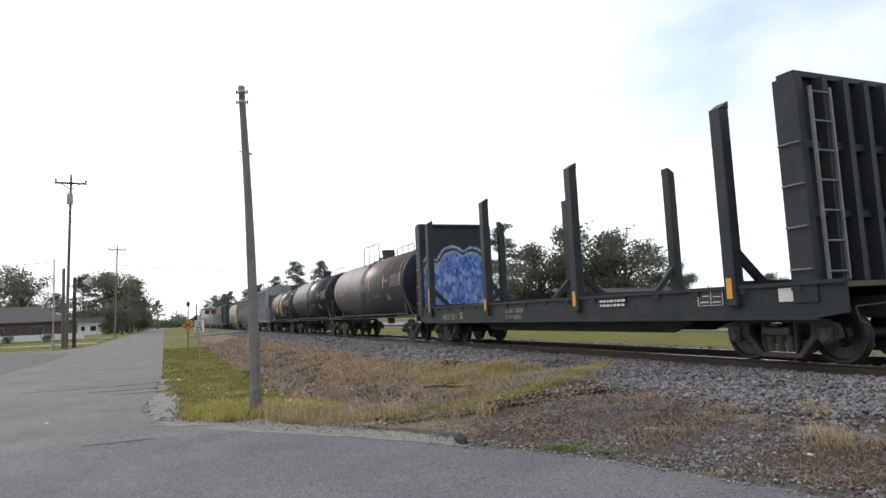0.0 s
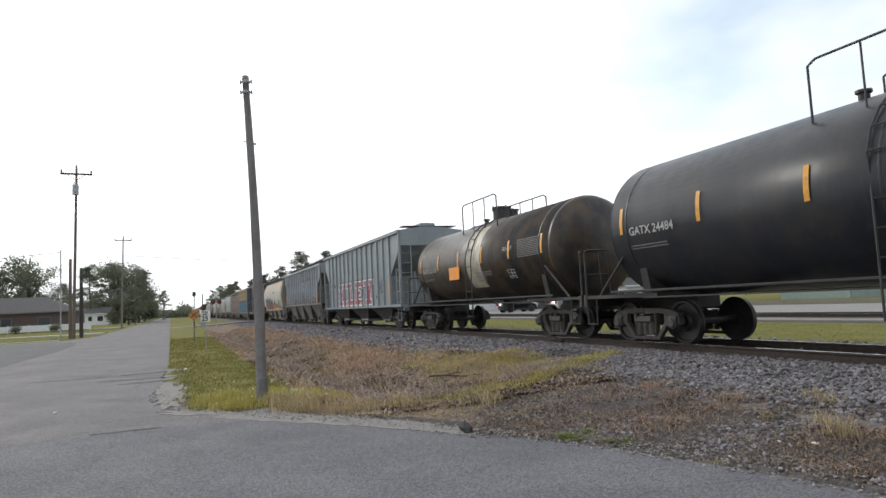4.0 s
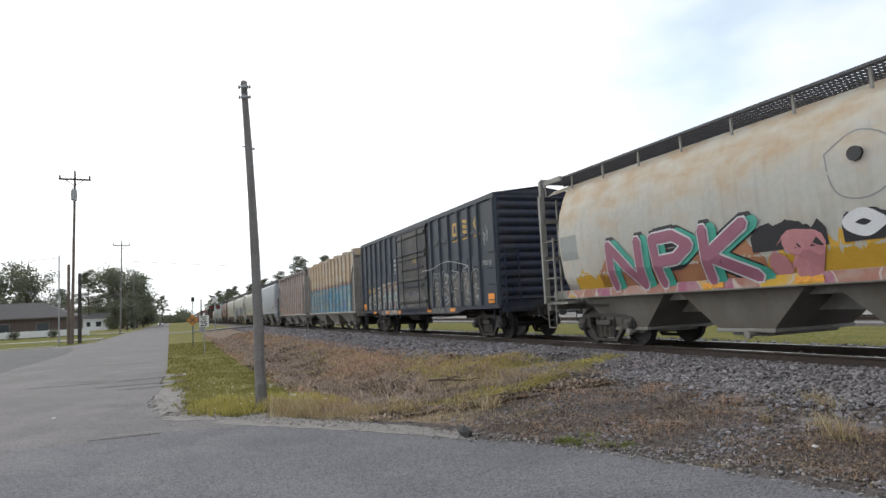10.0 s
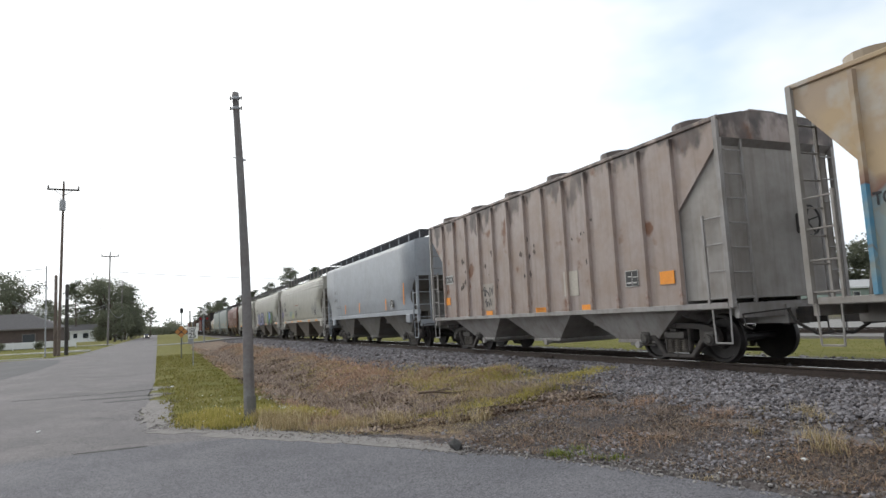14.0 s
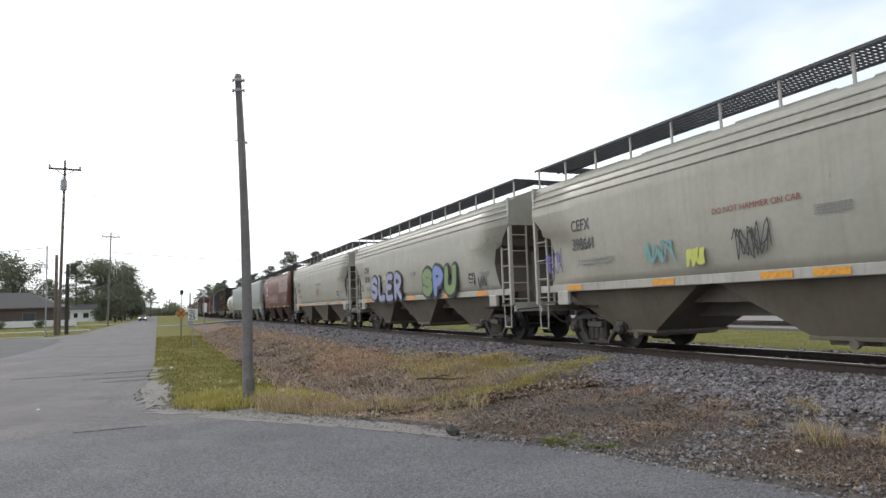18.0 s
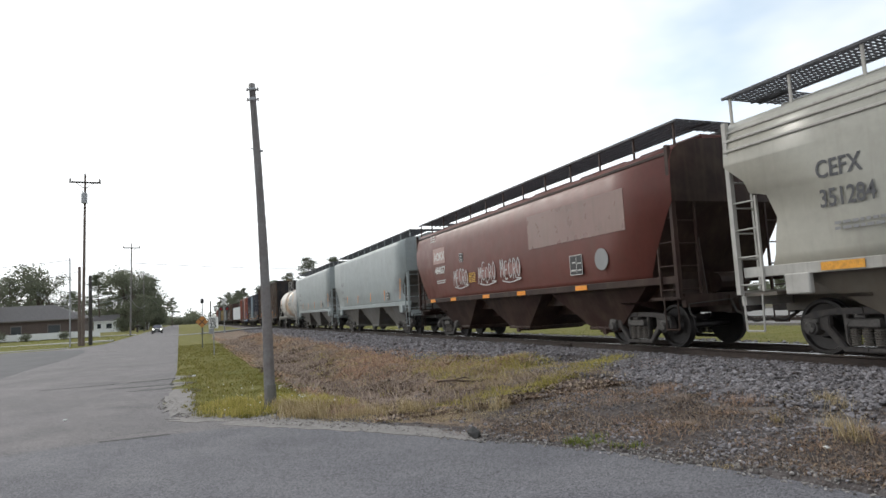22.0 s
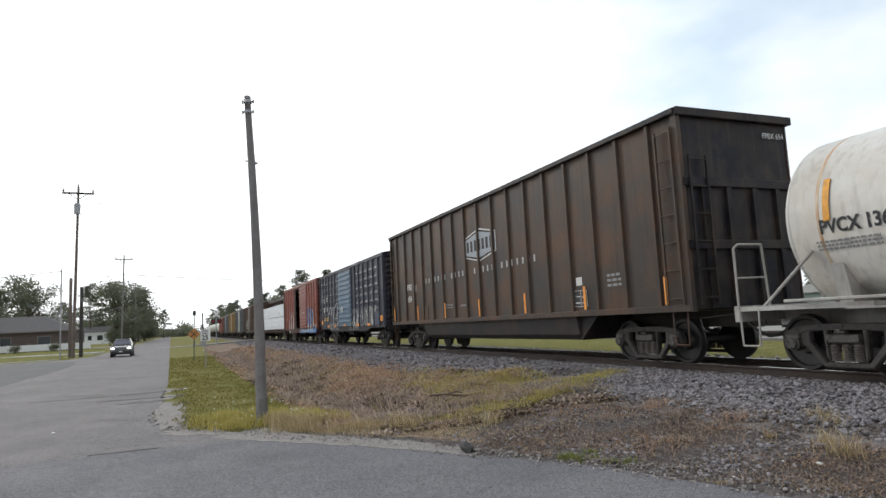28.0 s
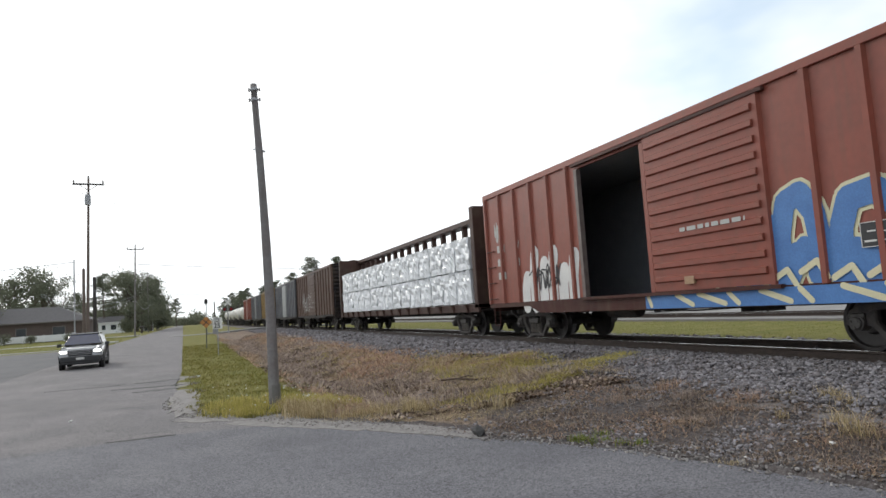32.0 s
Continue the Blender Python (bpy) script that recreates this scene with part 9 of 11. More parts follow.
def heap(name, pts, sizes, material, seed, label, category, flat=0.7):
    """Many small broken stones at pts."""
    rs = np.random.RandomState(seed)
    t = (1 + 5 ** 0.5) / 2
    base = np.array([(-1, t, 0), (1, t, 0), (-1, -t, 0), (1, -t, 0), (0, -1, t), (0, 1, t), (0, -1, -t), (0, 1, -t), (t, 0, -1), (t, 0, 1), (-t, 0, -1), (-t, 0, 1)]) / 1.9
    tri = np.array([(0, 11, 5), (0, 5, 1), (0, 1, 7), (0, 7, 10), (0, 10, 11), (1, 5, 9), (5, 11, 4), (11, 10, 2), (10, 7, 6), (7, 1, 8), (3, 9, 4), (3, 4, 2), (3, 2, 6), (3, 6, 8), (3, 8, 9), (4, 9, 5), (2, 4, 11), (6, 2, 10), (8, 6, 7), (9, 8, 1)])
    n = len(pts)
    v = base[None] * (1 + rs.uniform(-0.38, 0.38, (n, 12, 1)))
    v = v * rs.uniform(0.65, 1.25, (n, 1, 3)) * np.array((1, 1, flat))
    a, b = rs.uniform(0, 6.283, n), rs.uniform(-0.6, 0.6, n)
    ca, sa, cb, sb = np.cos(a)[:, None], np.sin(a)[:, None], np.cos(b)[:, None], np.sin(b)[:, None]
    x, y, z = v[..., 0], v[..., 1], v[..., 2]
    y, z = y * cb - z * sb, y * sb + z * cb
    x, y = x * ca - y * sa, x * sa + y * ca
    v = np.stack((x, y, z), -1) * (np.asarray(sizes) / 2)[:, None, None] + np.asarray(pts)[:, None]
    f = tri[None] + (np.arange(n) * 12)[:, None, None]
    me = bpy.data.meshes.new(name)
    me.from_pydata(v.reshape(-1, 3).tolist(), [], f.reshape(-1, 3).tolist())
    me.materials.append(material)
    return tagged(new(name, me), label, category, kind="stuff")


def piece_material(name, cols, rough=0.9, spec=0.3, grain=True, through_light=0.0):
    """A colour for each small piece out of a few; thin leaves let some light through."""
    m = bpy.data.materials.new(name)
    m.use_nodes = True
    n, l = m.node_tree.nodes, m.node_tree.links
    b = n["Principled BSDF"]
    g, r = n.new("ShaderNodeNewGeometry"), n.new("ShaderNodeValToRGB")
    e = r.color_ramp.elements
    e[0].color, e[1].color = (*cols[0], 1), (*cols[-1], 1)
    for i, c in enumerate(cols[1:-1]):
        q = e.new((i + 1) / (len(cols) - 1))
        q.color = (*c, 1)
    l.new(g.outputs["Random Per Island"], r.inputs["Fac"])
    src = r.outputs["Color"]
    if grain:
        t, x, k, co = n.new("ShaderNodeTexNoise"), n.new("ShaderNodeMix"), n.new("ShaderNodeMapRange"), n.new("ShaderNodeTexCoord")
        t.inputs["Scale"].default_value = 40.0
        l.new(co.outputs["Object"], t.inputs["Vector"])
        k.inputs["From Min"].default_value, k.inputs["From Max"].default_value, k.inputs["To Max"].default_value = 0.4, 0.7, 0.5
        l.new(t.outputs["Fac"], k.inputs["Value"])
        x.data_type = "RGBA"
        l.new(k.outputs["Result"], x.inputs["Factor"])
        l.new(src, x.inputs["A"])
        x.inputs["B"].default_value = (*[c * 0.5 for c in cols[0]], 1)
        src = x.outputs["Result"]
    l.new(src, b.inputs["Base Color"])
    b.inputs["Roughness"].default_value = rough
    b.inputs["Specular IOR Level"].default_value = spec
    if through_light:
        tr, sh, out = n.new("ShaderNodeBsdfTranslucent"), n.new("ShaderNodeMixShader"), n["Material Output"]
        sh.inputs["Fac"].default_value = through_light
        l.new(src, tr.inputs["Color"])
        l.new(b.outputs["BSDF"], sh.inputs[1])
        l.new(tr.outputs["BSDF"], sh.inputs[2])
        l.new(sh.outputs["Shader"], out.inputs["Surface"])
    return m


rs = np.random.RandomState(11)
STONES = piece_material("ballast_stone", [(0.060, 0.054, 0.056), (0.200, 0.187, 0.193), (0.280, 0.264, 0.276), (0.125, 0.102, 0.092), (0.380, 0.360, 0.376), (0.230, 0.216, 0.222), (0.142, 0.128, 0.129)])


def scatter(n, x0, x1, y0, y1, far=1.0):
    return rs.uniform(x0, x1, n), y0 + (y1 - y0) * rs.uniform(0, 1, n) ** far


px_, py_, sz = [], [], []
for n, x0, x1, y0, y1, s0, s1 in ((34000, 6.2, 9.72, 2.5, 16, .030, .080), (12500, 5.8, 9.72, 16, 34, .055, .12), (6500, 6.0, 9.72, 34, 80, .10, .19), (2200, 9.95, 11.25, 2.5, 30, .06, .13), (1500, 11.45, 12.4, 2.5, 30, .06, .13),
                                  (1600, 12.4, 14.4, 2.5, 40, .06, .14), (5200, 4.4, 7.2, 3, 12, .02, .05)):
    a, b = scatter(n, x0, x1, y0, y1)
    px_.append(a), py_.append(b), sz.append(rs.uniform(s0, s1, n) ** 1.0)
px_, py_, sz = map(np.concatenate, (px_, py_, sz))
keep = rs.uniform(0, 1, len(px_)) < np.where(px_ < 8.0, ss(5.7, 7.5, px_ + 0.9 * ss(14, 22, py_) + 2.4 * (patchy(px_, py_, 0.8, 21) - 0.5)), 1) ** 1.3
keep &= ~((np.hypot((px_ - 7.2) / 1.2, (py_ - 12.8) / 1.4) < 1) & (rs.uniform(0, 1, len(px_)) < .8))
px_, py_, sz = px_[keep], py_[keep], sz[keep]
heap("ballast_stones", np.stack((px_, py_, np.maximum(bed(px_, py_), land(px_, py_)) + sz * 0.15 + rs.uniform(-.01, .04, len(px_)) * (px_ < 9.7)), -1), sz, STONES, 5, "broken grey ballast stones along the rails", "ballast stones")
a, b = scatter(36000, 2.2, 7.2, 3.0, 12.0)
k = ~inside(PAVED, a - 0.08, b - 0.08) & (rs.uniform(0, 1, len(a)) < (ss(2.4, 5.0, a) * 0.75 + 0.25) * ss(0.35, 0.6, patchy(a, b, 1.3, 22)))
a, b = a[k], b[k]
s = 0.010 + 0.042 * rs.uniform(0, 1, len(a)) ** 2.0
heap("strewn_stones", np.stack((a, b, land(a, b) + s * 0.2), -1), s, STONES, 6, "small stones strewn in the dry weeds", "stones")
a, b, s = [], [], []
edge = PAVED[9:28]
for (x0, y0), (x1, y1) in zip(edge, edge[1:]):
    m_ = 90
    t = rs.uniform(0, 1, m_)
    d = rs.uniform(-0.12, 0.35, m_)
    a.append(x0 + (x1 - x0) * t + d * 0.8), b.append(y0 + (y1 - y0) * t + d * 0.6), s.append(rs.uniform(0.01, 0.04, m_))
a, b, s = map(np.concatenate, (a, b, s))
heap("edge_grit", np.stack((a, b, np.maximum(land(a, b), np.where(inside(PAVED, a, b), 0.0, -9)) + s * 0.2), -1), s, piece_material("edge_grit", [(0.3, 0.275, 0.255), (0.2, 0.18, 0.165), (0.4, 0.375, 0.355), (0.10, 0.09, 0.085)]), 7, "grit along the edge of the asphalt", "grit")


def blades(name, x, y, h, w, material, seed, label, category, lean=0.5, z=None, per=1):
    """Grass: a bent blade of two triangles' width at every point."""
    r2 = np.random.RandomState(seed)
    n = len(x)
    z = land(x, y) if z is None else z
    a = r2.uniform(0, 6.283, n)
    d = np.stack((np.cos(a), np.sin(a)), -1)
    side = np.stack((-d[:, 1], d[:, 0]), -1) * (w / 2)[:, None]
    k = (r2.uniform(0.1, 1.0, n) * lean * h)[:, None]
    p = np.stack((x, y), -1)
    m1, m2 = p + d * k * 0.35, p + d * k
    zz = z - 0.01
    v = np.zeros((n, 5, 3))
    v[:, 0, :2], v[:, 1, :2], v[:, 2, :2], v[:, 3, :2], v[:, 4, :2] = p - side, p + side, m1 + side * 0.8, m1 - side * 0.8, m2
    v[:, 0, 2] = v[:, 1, 2] = zz
    v[:, 2, 2] = v[:, 3, 2] = zz + h * 0.6
    v[:, 4, 2] = zz + h * r2.uniform(0.8, 1.0, n)
    i = (np.arange(n) * 5)[:, None]
    faces = (i + np.array((0, 1, 2, 3))).tolist() + (i + np.array((3, 2, 4))).tolist()
    me = bpy.data.meshes.new(name)
    me.from_pydata(v.reshape(-1, 3).tolist(), [], faces)
    me.materials.append(material)
    return tagged(new(name, me), label, category, kind="stuff")


GREEN_B = piece_material("verge_blade", [(0.150, 0.150, 0.032), (0.215, 0.195, 0.048), (0.27, 0.225, 0.085), (0.105, 0.120, 0.030)], 0.85, 0.2, False, 0.35)
DRY_B = piece_material("dry_blade", [(0.322, 0.218, 0.168), (0.412, 0.302, 0.218), (0.515, 0.419, 0.290), (0.218, 0.152, 0.122), (0.335, 0.270, 0.141)], 0.9, 0.15, False, 0.3)
RUST_B = piece_material("rusty_blade", [(0.385, 0.242, 0.176), (0.484, 0.330, 0.231), (0.253, 0.165, 0.127), (0.550, 0.418, 0.286)], 0.9, 0.15, False, 0.25)
GLOOM_B = piece_material("grey_brown_blade", [(0.295, 0.227, 0.195), (0.395, 0.316, 0.257), (0.201, 0.153, 0.136), (0.507, 0.413, 0.319)], 0.9, 0.15, False, 0.2)
STRAW_B = piece_material("straw_blade", [(0.493, 0.382, 0.222), (0.591, 0.493, 0.320), (0.345, 0.259, 0.148), (0.271, 0.222, 0.086)], 0.85, 0.2, False, 0.3)
LIME_B = piece_material("fresh_blade", [(0.319, 0.295, 0.066), (0.429, 0.374, 0.105), (0.550, 0.440, 0.176), (0.231, 0.237, 0.061)], 0.85, 0.2, False, 0.35)
LITTER_B = piece_material("dead_leaf", [(0.055, 0.038, 0.030), (0.10, 0.066, 0.046), (0.16, 0.105, 0.070), (0.060, 0.046, 0.040), (0.30, 0.22, 0.145), (0.10, 0.070, 0.054)], 0.85, 0.2, False)


def flakes(name, x, y, size, material, seed, label, category, tilt=0.7):
    """Fallen leaves and husks: small four-sided flakes, each tipped its own way."""
    r2 = np.random.RandomState(seed)
    n = len(x)
    a, t = r2.uniform(0, 6.283, n), r2.uniform(0, tilt, n)
    u = np.stack((np.cos(a), np.sin(a), np.sin(t) * r2.choice((-1, 1), n)), -1) * (size / 2)[:, None]
    v = np.stack((-np.sin(a), np.cos(a), r2.uniform(-.5, .5, n)), -1) * (size * r2.uniform(.2, .42, n))[:, None]
    c = np.stack((x, y, land(x, y) + size * 0.28 + r2.uniform(0, .02, n)), -1)
    q = np.stack((c - u, c - v + u * 0.15, c + u, c + v + u * 0.15), 1)
    me = bpy.data.meshes.new(name)
    me.from_pydata(q.reshape(-1, 3).tolist(), [], ((np.arange(n) * 4)[:, None] + np.arange(4)).tolist())
    me.materials.append(material)
    return tagged(new(name, me), label, category, kind="stuff")


def tufts(n, x0, x1, y0, y1, spread, per, far=1.0):
    cx, cy = scatter(n, x0, x1, y0, y1, far)
    x = np.repeat(cx, per) + rs.normal(0, spread, n * per)
    y = np.repeat(cy, per) + rs.normal(0, spread, n * per)
    return x, y


def off_road(x, y, m=0.02):
    return ~inside(PAVED, x, y) & ~inside(PAVED, x - m, y - m)


def chance(p):
    return rs.uniform(0, 1, len(p)) < p


# the verge
x, y = scatter(52000, -1.4, 3.0, 10.4, 46, 1.6)
k = off_road(x, y) & chance((1 - ss(2.0, 3.2, x)) * (0.25 + ss(0.3, 0.62, patchy(x, y, 1.6, 31)))) & (x > -0.05 + 0.5 * (patchy(x, y, 1.5, 30) - 0.5) - 0.5 * ss(17, 24, y))
x, y = x[k], y[k]
blades("verge_grass", x, y, rs.uniform(.02, .075, len(x)) * (0.6 + patchy(x, y, 0.9, 32)), rs.uniform(.006, .013, len(x)) * (1 + y / 25), GREEN_B, 1, "short yellow-green grass beside the road", "grass", 1.3)
x, y = tufts(300, 0.2, 2.7, 10.5, 14, .06, 30)
k = off_road(x, y) & (np.hypot(x - 1.35, y - 11.3) < 1.4)
x, y = x[k], y[k]
blades("long_grass", x, y, rs.uniform(.06, .22, len(x)), rs.uniform(.005, .011, len(x)), LIME_B, 2, "long green grass round the foot of the pole", "grass", 0.8)
# the ditch and the bank: grey-brown in the ditch, rust-brown above it
x, y = tufts(3600, 2.1, 7.4, 9.8, 60, .10, 15, 1.5)
k = off_road(x, y) & chance((1 - ss(6.4, 7.6, x + 0.9 * ss(14, 22, y))) * ss(0.30, 0.55, patchy(x, y, 1.0, 33) + 0.12))
x, y = x[k], y[k]
rusty = patchy(x, y, 0.45, 34) + 0.30 * np.exp(-(((x - 5.5) / 1.2) ** 2 + ((y - 18.5) / 3.5) ** 2)) - 0.35 * np.exp(-((x - 3.3) / 0.9) ** 2)
for pick, mt, seed, h, lab in ((rusty > 0.56, RUST_B, 3, .15, "rust-brown dead weeds on the bank"), (rusty < 0.40, GLOOM_B, 13, .17, "grey-brown dead weeds in the ditch"), ((rusty >= 0.40) & (rusty <= 0.56), DRY_B, 23, .12, "dry brown weeds on the bank")):
    u, v = x[pick], y[pick]
    blades("dry_weeds", u, v, rs.uniform(.02, h, len(u)) * (1 + v / 50), rs.uniform(.005, .012, len(u)) * (1 + v / 20), mt, seed, lab, "weeds", 2.4)
x, y = scatter(105000, 1.9, 7.6, 8.6, 42, 1.6)
clump = patchy(x, y, 1.7, 61)
k = off_road(x, y, 0.05) & chance(ss(0.34, 0.60, clump) * (1 - ss(6.2, 7.6, x + 0.9 * ss(14, 22, y))) * ss(1.9, 2.9, x + 0.10 * (y - 10)))
x, y = x[k], y[k]
tone = patchy(x, y, 0.5, 34) + 0.30 * np.exp(-(((x - 5.5) / 1.3) ** 2 + ((y - 18.5) / 4.0) ** 2)) - 0.32 * np.exp(-((x - 3.3) / 0.9) ** 2) + rs.normal(0, .05, len(x))
for pick, mt, seed, lab in ((tone > 0.57, RUST_B, 62, "rust-brown dead stalks matted on the bank"), (tone < 0.34, LITTER_B, 63, "dark dead stalks matted in the ditch"), ((tone >= 0.34) & (tone <= 0.47), GLOOM_B, 64, "grey-brown dead stalks matted on the bank"), ((tone > 0.47) & (tone <= 0.57), DRY_B, 65, "dry ochre stalks matted on the bank")):
    u, v = x[pick], y[pick]
    flakes("matted_weeds", u, v, rs.uniform(.014, .055, len(u)) * (1 + v / 22), mt, seed, lab, "weeds", 1.1)
# the mat of dead weeds, twigs and leaves between the road and the stones
x, y = scatter(110000, 2.6, 8.0, 3.0, 11.6)
mat = patchy(x, y, 1.0, 35)
k = off_road(x, y, 0.08) & chance((0.2 + 0.8 * ss(0.34, 0.56, mat)) * (1 - ss(6.3, 7.9, x - 1.2 * (mat - 0.5))) * ss(2.6, 3.8, x))
x, y = x[k], y[k]
flakes("dead_leaves", x, y, rs.uniform(.008, .034, len(x)), LITTER_B, 36, "brown dead leaves and husks matted on the ground", "leaf litter")
x, y = tufts(420, 3.4, 7.8, 3.2, 11.4, .17, 80)
k = off_road(x, y, 0.1) & chance(0.25 + 0.75 * ss(0.34, 0.54, patchy(x, y, 1.0, 35)))
x, y = x[k], y[k]
pick = patchy(x, y, 0.9, 37) > 0.52
for w, mt, seed, lab in ((pick, RUST_B, 4, "patches of rust-brown dead weeds among the stones"), (~pick, GLOOM_B, 14, "patches of grey-brown dead weeds among the stones")):
    blades("dry_weeds", x[w], y[w], rs.uniform(.015, .075, w.sum()), rs.uniform(.003, .007, w.sum()), mt, seed, lab, "weeds", 3.0)
for cx, cy, r, h, mt, lab in ((6.3, 7.5, .22, .20, RUST_B, "low dead rust-brown bush"), (6.45, 6.3, .26, .20, RUST_B, "low dead rust-brown bush"), (6.0, 6.9, .18, .15, GLOOM_B, "low dead grey-brown bush"), (5.3, 7.4, .2, .14, GLOOM_B, "low dead grey-brown bush"),
                              (8.45, 10.4, .30, .12, RUST_B, "rust-brown weeds among the stones"), (8.0, 10.2, .25, .10, RUST_B, "rust-brown weeds among the stones"), (6.8, 6.0, .14, .12, STRAW_B, "ochre tuft of dead grass"), (7.08, 5.58, .16, .22, STRAW_B, "ochre tuft of dead grass"),
                              (6.9, 5.3, .14, .18, STRAW_B, "ochre tuft of dead grass"), (5.9, 4.62, .10, .26, STRAW_B, "pale tuft of dead straw"), (5.8, 5.2, .07, .16, STRAW_B, "pale tuft of dead straw"), (5.6, 4.22, .14, .30, STRAW_B, "pale tuft of dead straw"),
                              (6.1, 3.9, .12, .28, STRAW_B, "pale tuft of dead straw"), (4.26, 4.42, .12, .05, STRAW_B, "flattened pile of straw"), (4.75, 3.75, .22, .05, RUST_B, "flattened rust-brown weeds"), (5.0, 4.7, .3, .06, RUST_B, "flattened rust-brown weeds")):
    n = int(900 * r)
    u, v = rs.normal(cx, r * 0.55, n), rs.normal(cy, r * 0.55, n)
    o = blades("dead_tuft", u, v, rs.uniform(.3, 1, n) * h, rs.uniform(.003, .006, n), mt, int(cx * 100), lab, "weeds", 1.4, np.maximum(land(u, v), np.where(u > 6.6, bed(u, v), -9)))
    o["group"] = "dead tufts along the track"
# blond straw along the front of the ditch
x, y = tufts(760, 1.3, 4.3, 8.4, 11.4, .07, 26)
k = off_road(x, y, 0.05) & (np.abs(y - (11.25 - 0.58 * x)) < 0.70) & chance(ss(0.38, 0.55, patchy(x, y, 1.4, 38)))
x, y = x[k], y[k]
blades("straw_grass", x, y, rs.uniform(.05, .26, len(x)), rs.uniform(.004, .009, len(x)), STRAW_B, 5, "pale straw-coloured grass along the ditch", "grass", 0.9)
x, y = tufts(620, 1.7, 5.2, 7.6, 10.4, .10, 30)
k = off_road(x, y, 0.12) & (np.abs(y - (11.3 - 0.75 * x)) < 0.9) & chance(ss(0.36, 0.6, patchy(x, y, 1.6, 58)))
x, y = x[k], y[k]
blades("trodden_straw", x, y, rs.uniform(.015, .06, len(x)), rs.uniform(.003, .006, len(x)), STRAW_B, 58, "trodden straw beside the road's edge", "grass", 3.0)
x, y = tufts(300, 4.2, 7.0, 9.4, 12.4, .10, 26)
k = chance(ss(0.38, 0.58, patchy(x, y, 1.4, 59)))
x, y = x[k], y[k]
blades("straw_grass", x, y, rs.uniform(.03, .14, len(x)), rs.uniform(.003, .007, len(x)), STRAW_B, 59, "pale straw stalks on the mound", "grass", 1.6)
# yellow-green mounds on the bank
parts_ = [tufts(260, 5.0, 7.4, 11.0, 14.8, .12, 46), tufts(60, 3.6, 5.2, 9.2, 10.4, .08, 30), tufts(70, 5.4, 7.0, 15, 18, .1, 30), tufts(60, 3.6, 5.6, 19, 26, .12, 30), tufts(130, 2.6, 6.4, 13, 45, .16, 26)]
t = rs.uniform(0, 1, 11000)
parts_.append((5.4 + 3.4 * t + rs.normal(0, .14, 11000), 9.6 + 2.2 * t + rs.normal(0, .20, 11000)))
x, y = np.concatenate([p[0] for p in parts_]), np.concatenate([p[1] for p in parts_])
k = off_road(x, y, 0.1) & chance(ss(0.30, 0.55, patchy(x, y, 1.5, 39) + 0.1))
x, y = x[k], y[k]
blades("bank_grass", x, y, rs.uniform(.03, .14, len(x)), rs.uniform(.005, .011, len(x)), LIME_B, 7, "yellow-green grass mounds on the bank", "grass", 1.2, np.maximum(land(x, y), np.where((x > 6.6), bed(x, y), -9)))
x, y = tufts(260, 4.8, 7.2, 10.4, 15.0, .12, 22)
k = chance(ss(0.42, 0.6, patchy(x, y, 1.3, 40)))
x, y = x[k], y[k]
blades("straw_grass", x, y, rs.uniform(.05, .2, len(x)), rs.uniform(.004, .008, len(x)), STRAW_B, 6, "straw-coloured stalks on the mound", "grass", 1.2)
x, y = tufts(9, 3.7, 4.2, 5.4, 6.3, .05, 46)
k = off_road(x, y, 0.03)
x, y = x[k], y[k]
blades("green_weed", x, y, rs.uniform(.03, .09, len(x)), rs.uniform(.006, .012, len(x)), piece_material("weed_leaf", [(0.14, 0.175, 0.035), (0.20, 0.22, 0.045), (0.10, 0.13, 0.03)], 0.7, 0.3, False), 8, "fresh green weeds at the road's edge", "weeds", 1.0)
FIELD_B = piece_material("field_blade", [(0.15, 0.18, 0.035), (0.19, 0.205, 0.045), (0.13, 0.165, 0.03)], 0.85, 0.2, False, 0.4)
x, y = scatter(26000, 14.2, 24.4, 4, 70, 1.3)
blades("field_grass", x, y, rs.uniform(.012, .035, len(x)), rs.uniform(.02, .05, len(x)), FIELD_B, 9, "mown grass beyond the track", "grass", 0.6)
x, y = scatter(9000, -30, -6.8, 58, 112, 1.2)
k = ~inside(PAVED, x, y)
x, y = x[k], y[k]
blades("lawn_grass", x, y, rs.uniform(.03, .08, len(x)), rs.uniform(.03, .07, len(x)), FIELD_B, 10, "lawn beside the road", "grass", 0.6)
# small white flowers and litter in the verge
a = np.concatenate((rs.uniform(0.3, 2.6, 70), rs.normal(2.0, .07, 24)))
b = np.concatenate((rs.uniform(10.8, 15.5, 70), rs.normal(12.2, .1, 24)))
k = off_road(a, b)
a, b = a[k], b[k]
s = rs.uniform(0.012, 0.035, len(a))
heap("white_flowers", np.stack((a, b, land(a, b) + 0.06 + rs.uniform(0, .06, len(a))), -1), s, piece_material("white_petals", [(0.7, 0.7, 0.66), (0.6, 0.6, 0.55), (0.75, 0.75, 0.72)], 0.8, 0.2, False), 9, "small white flowers in the verge", "flowers", 0.6)
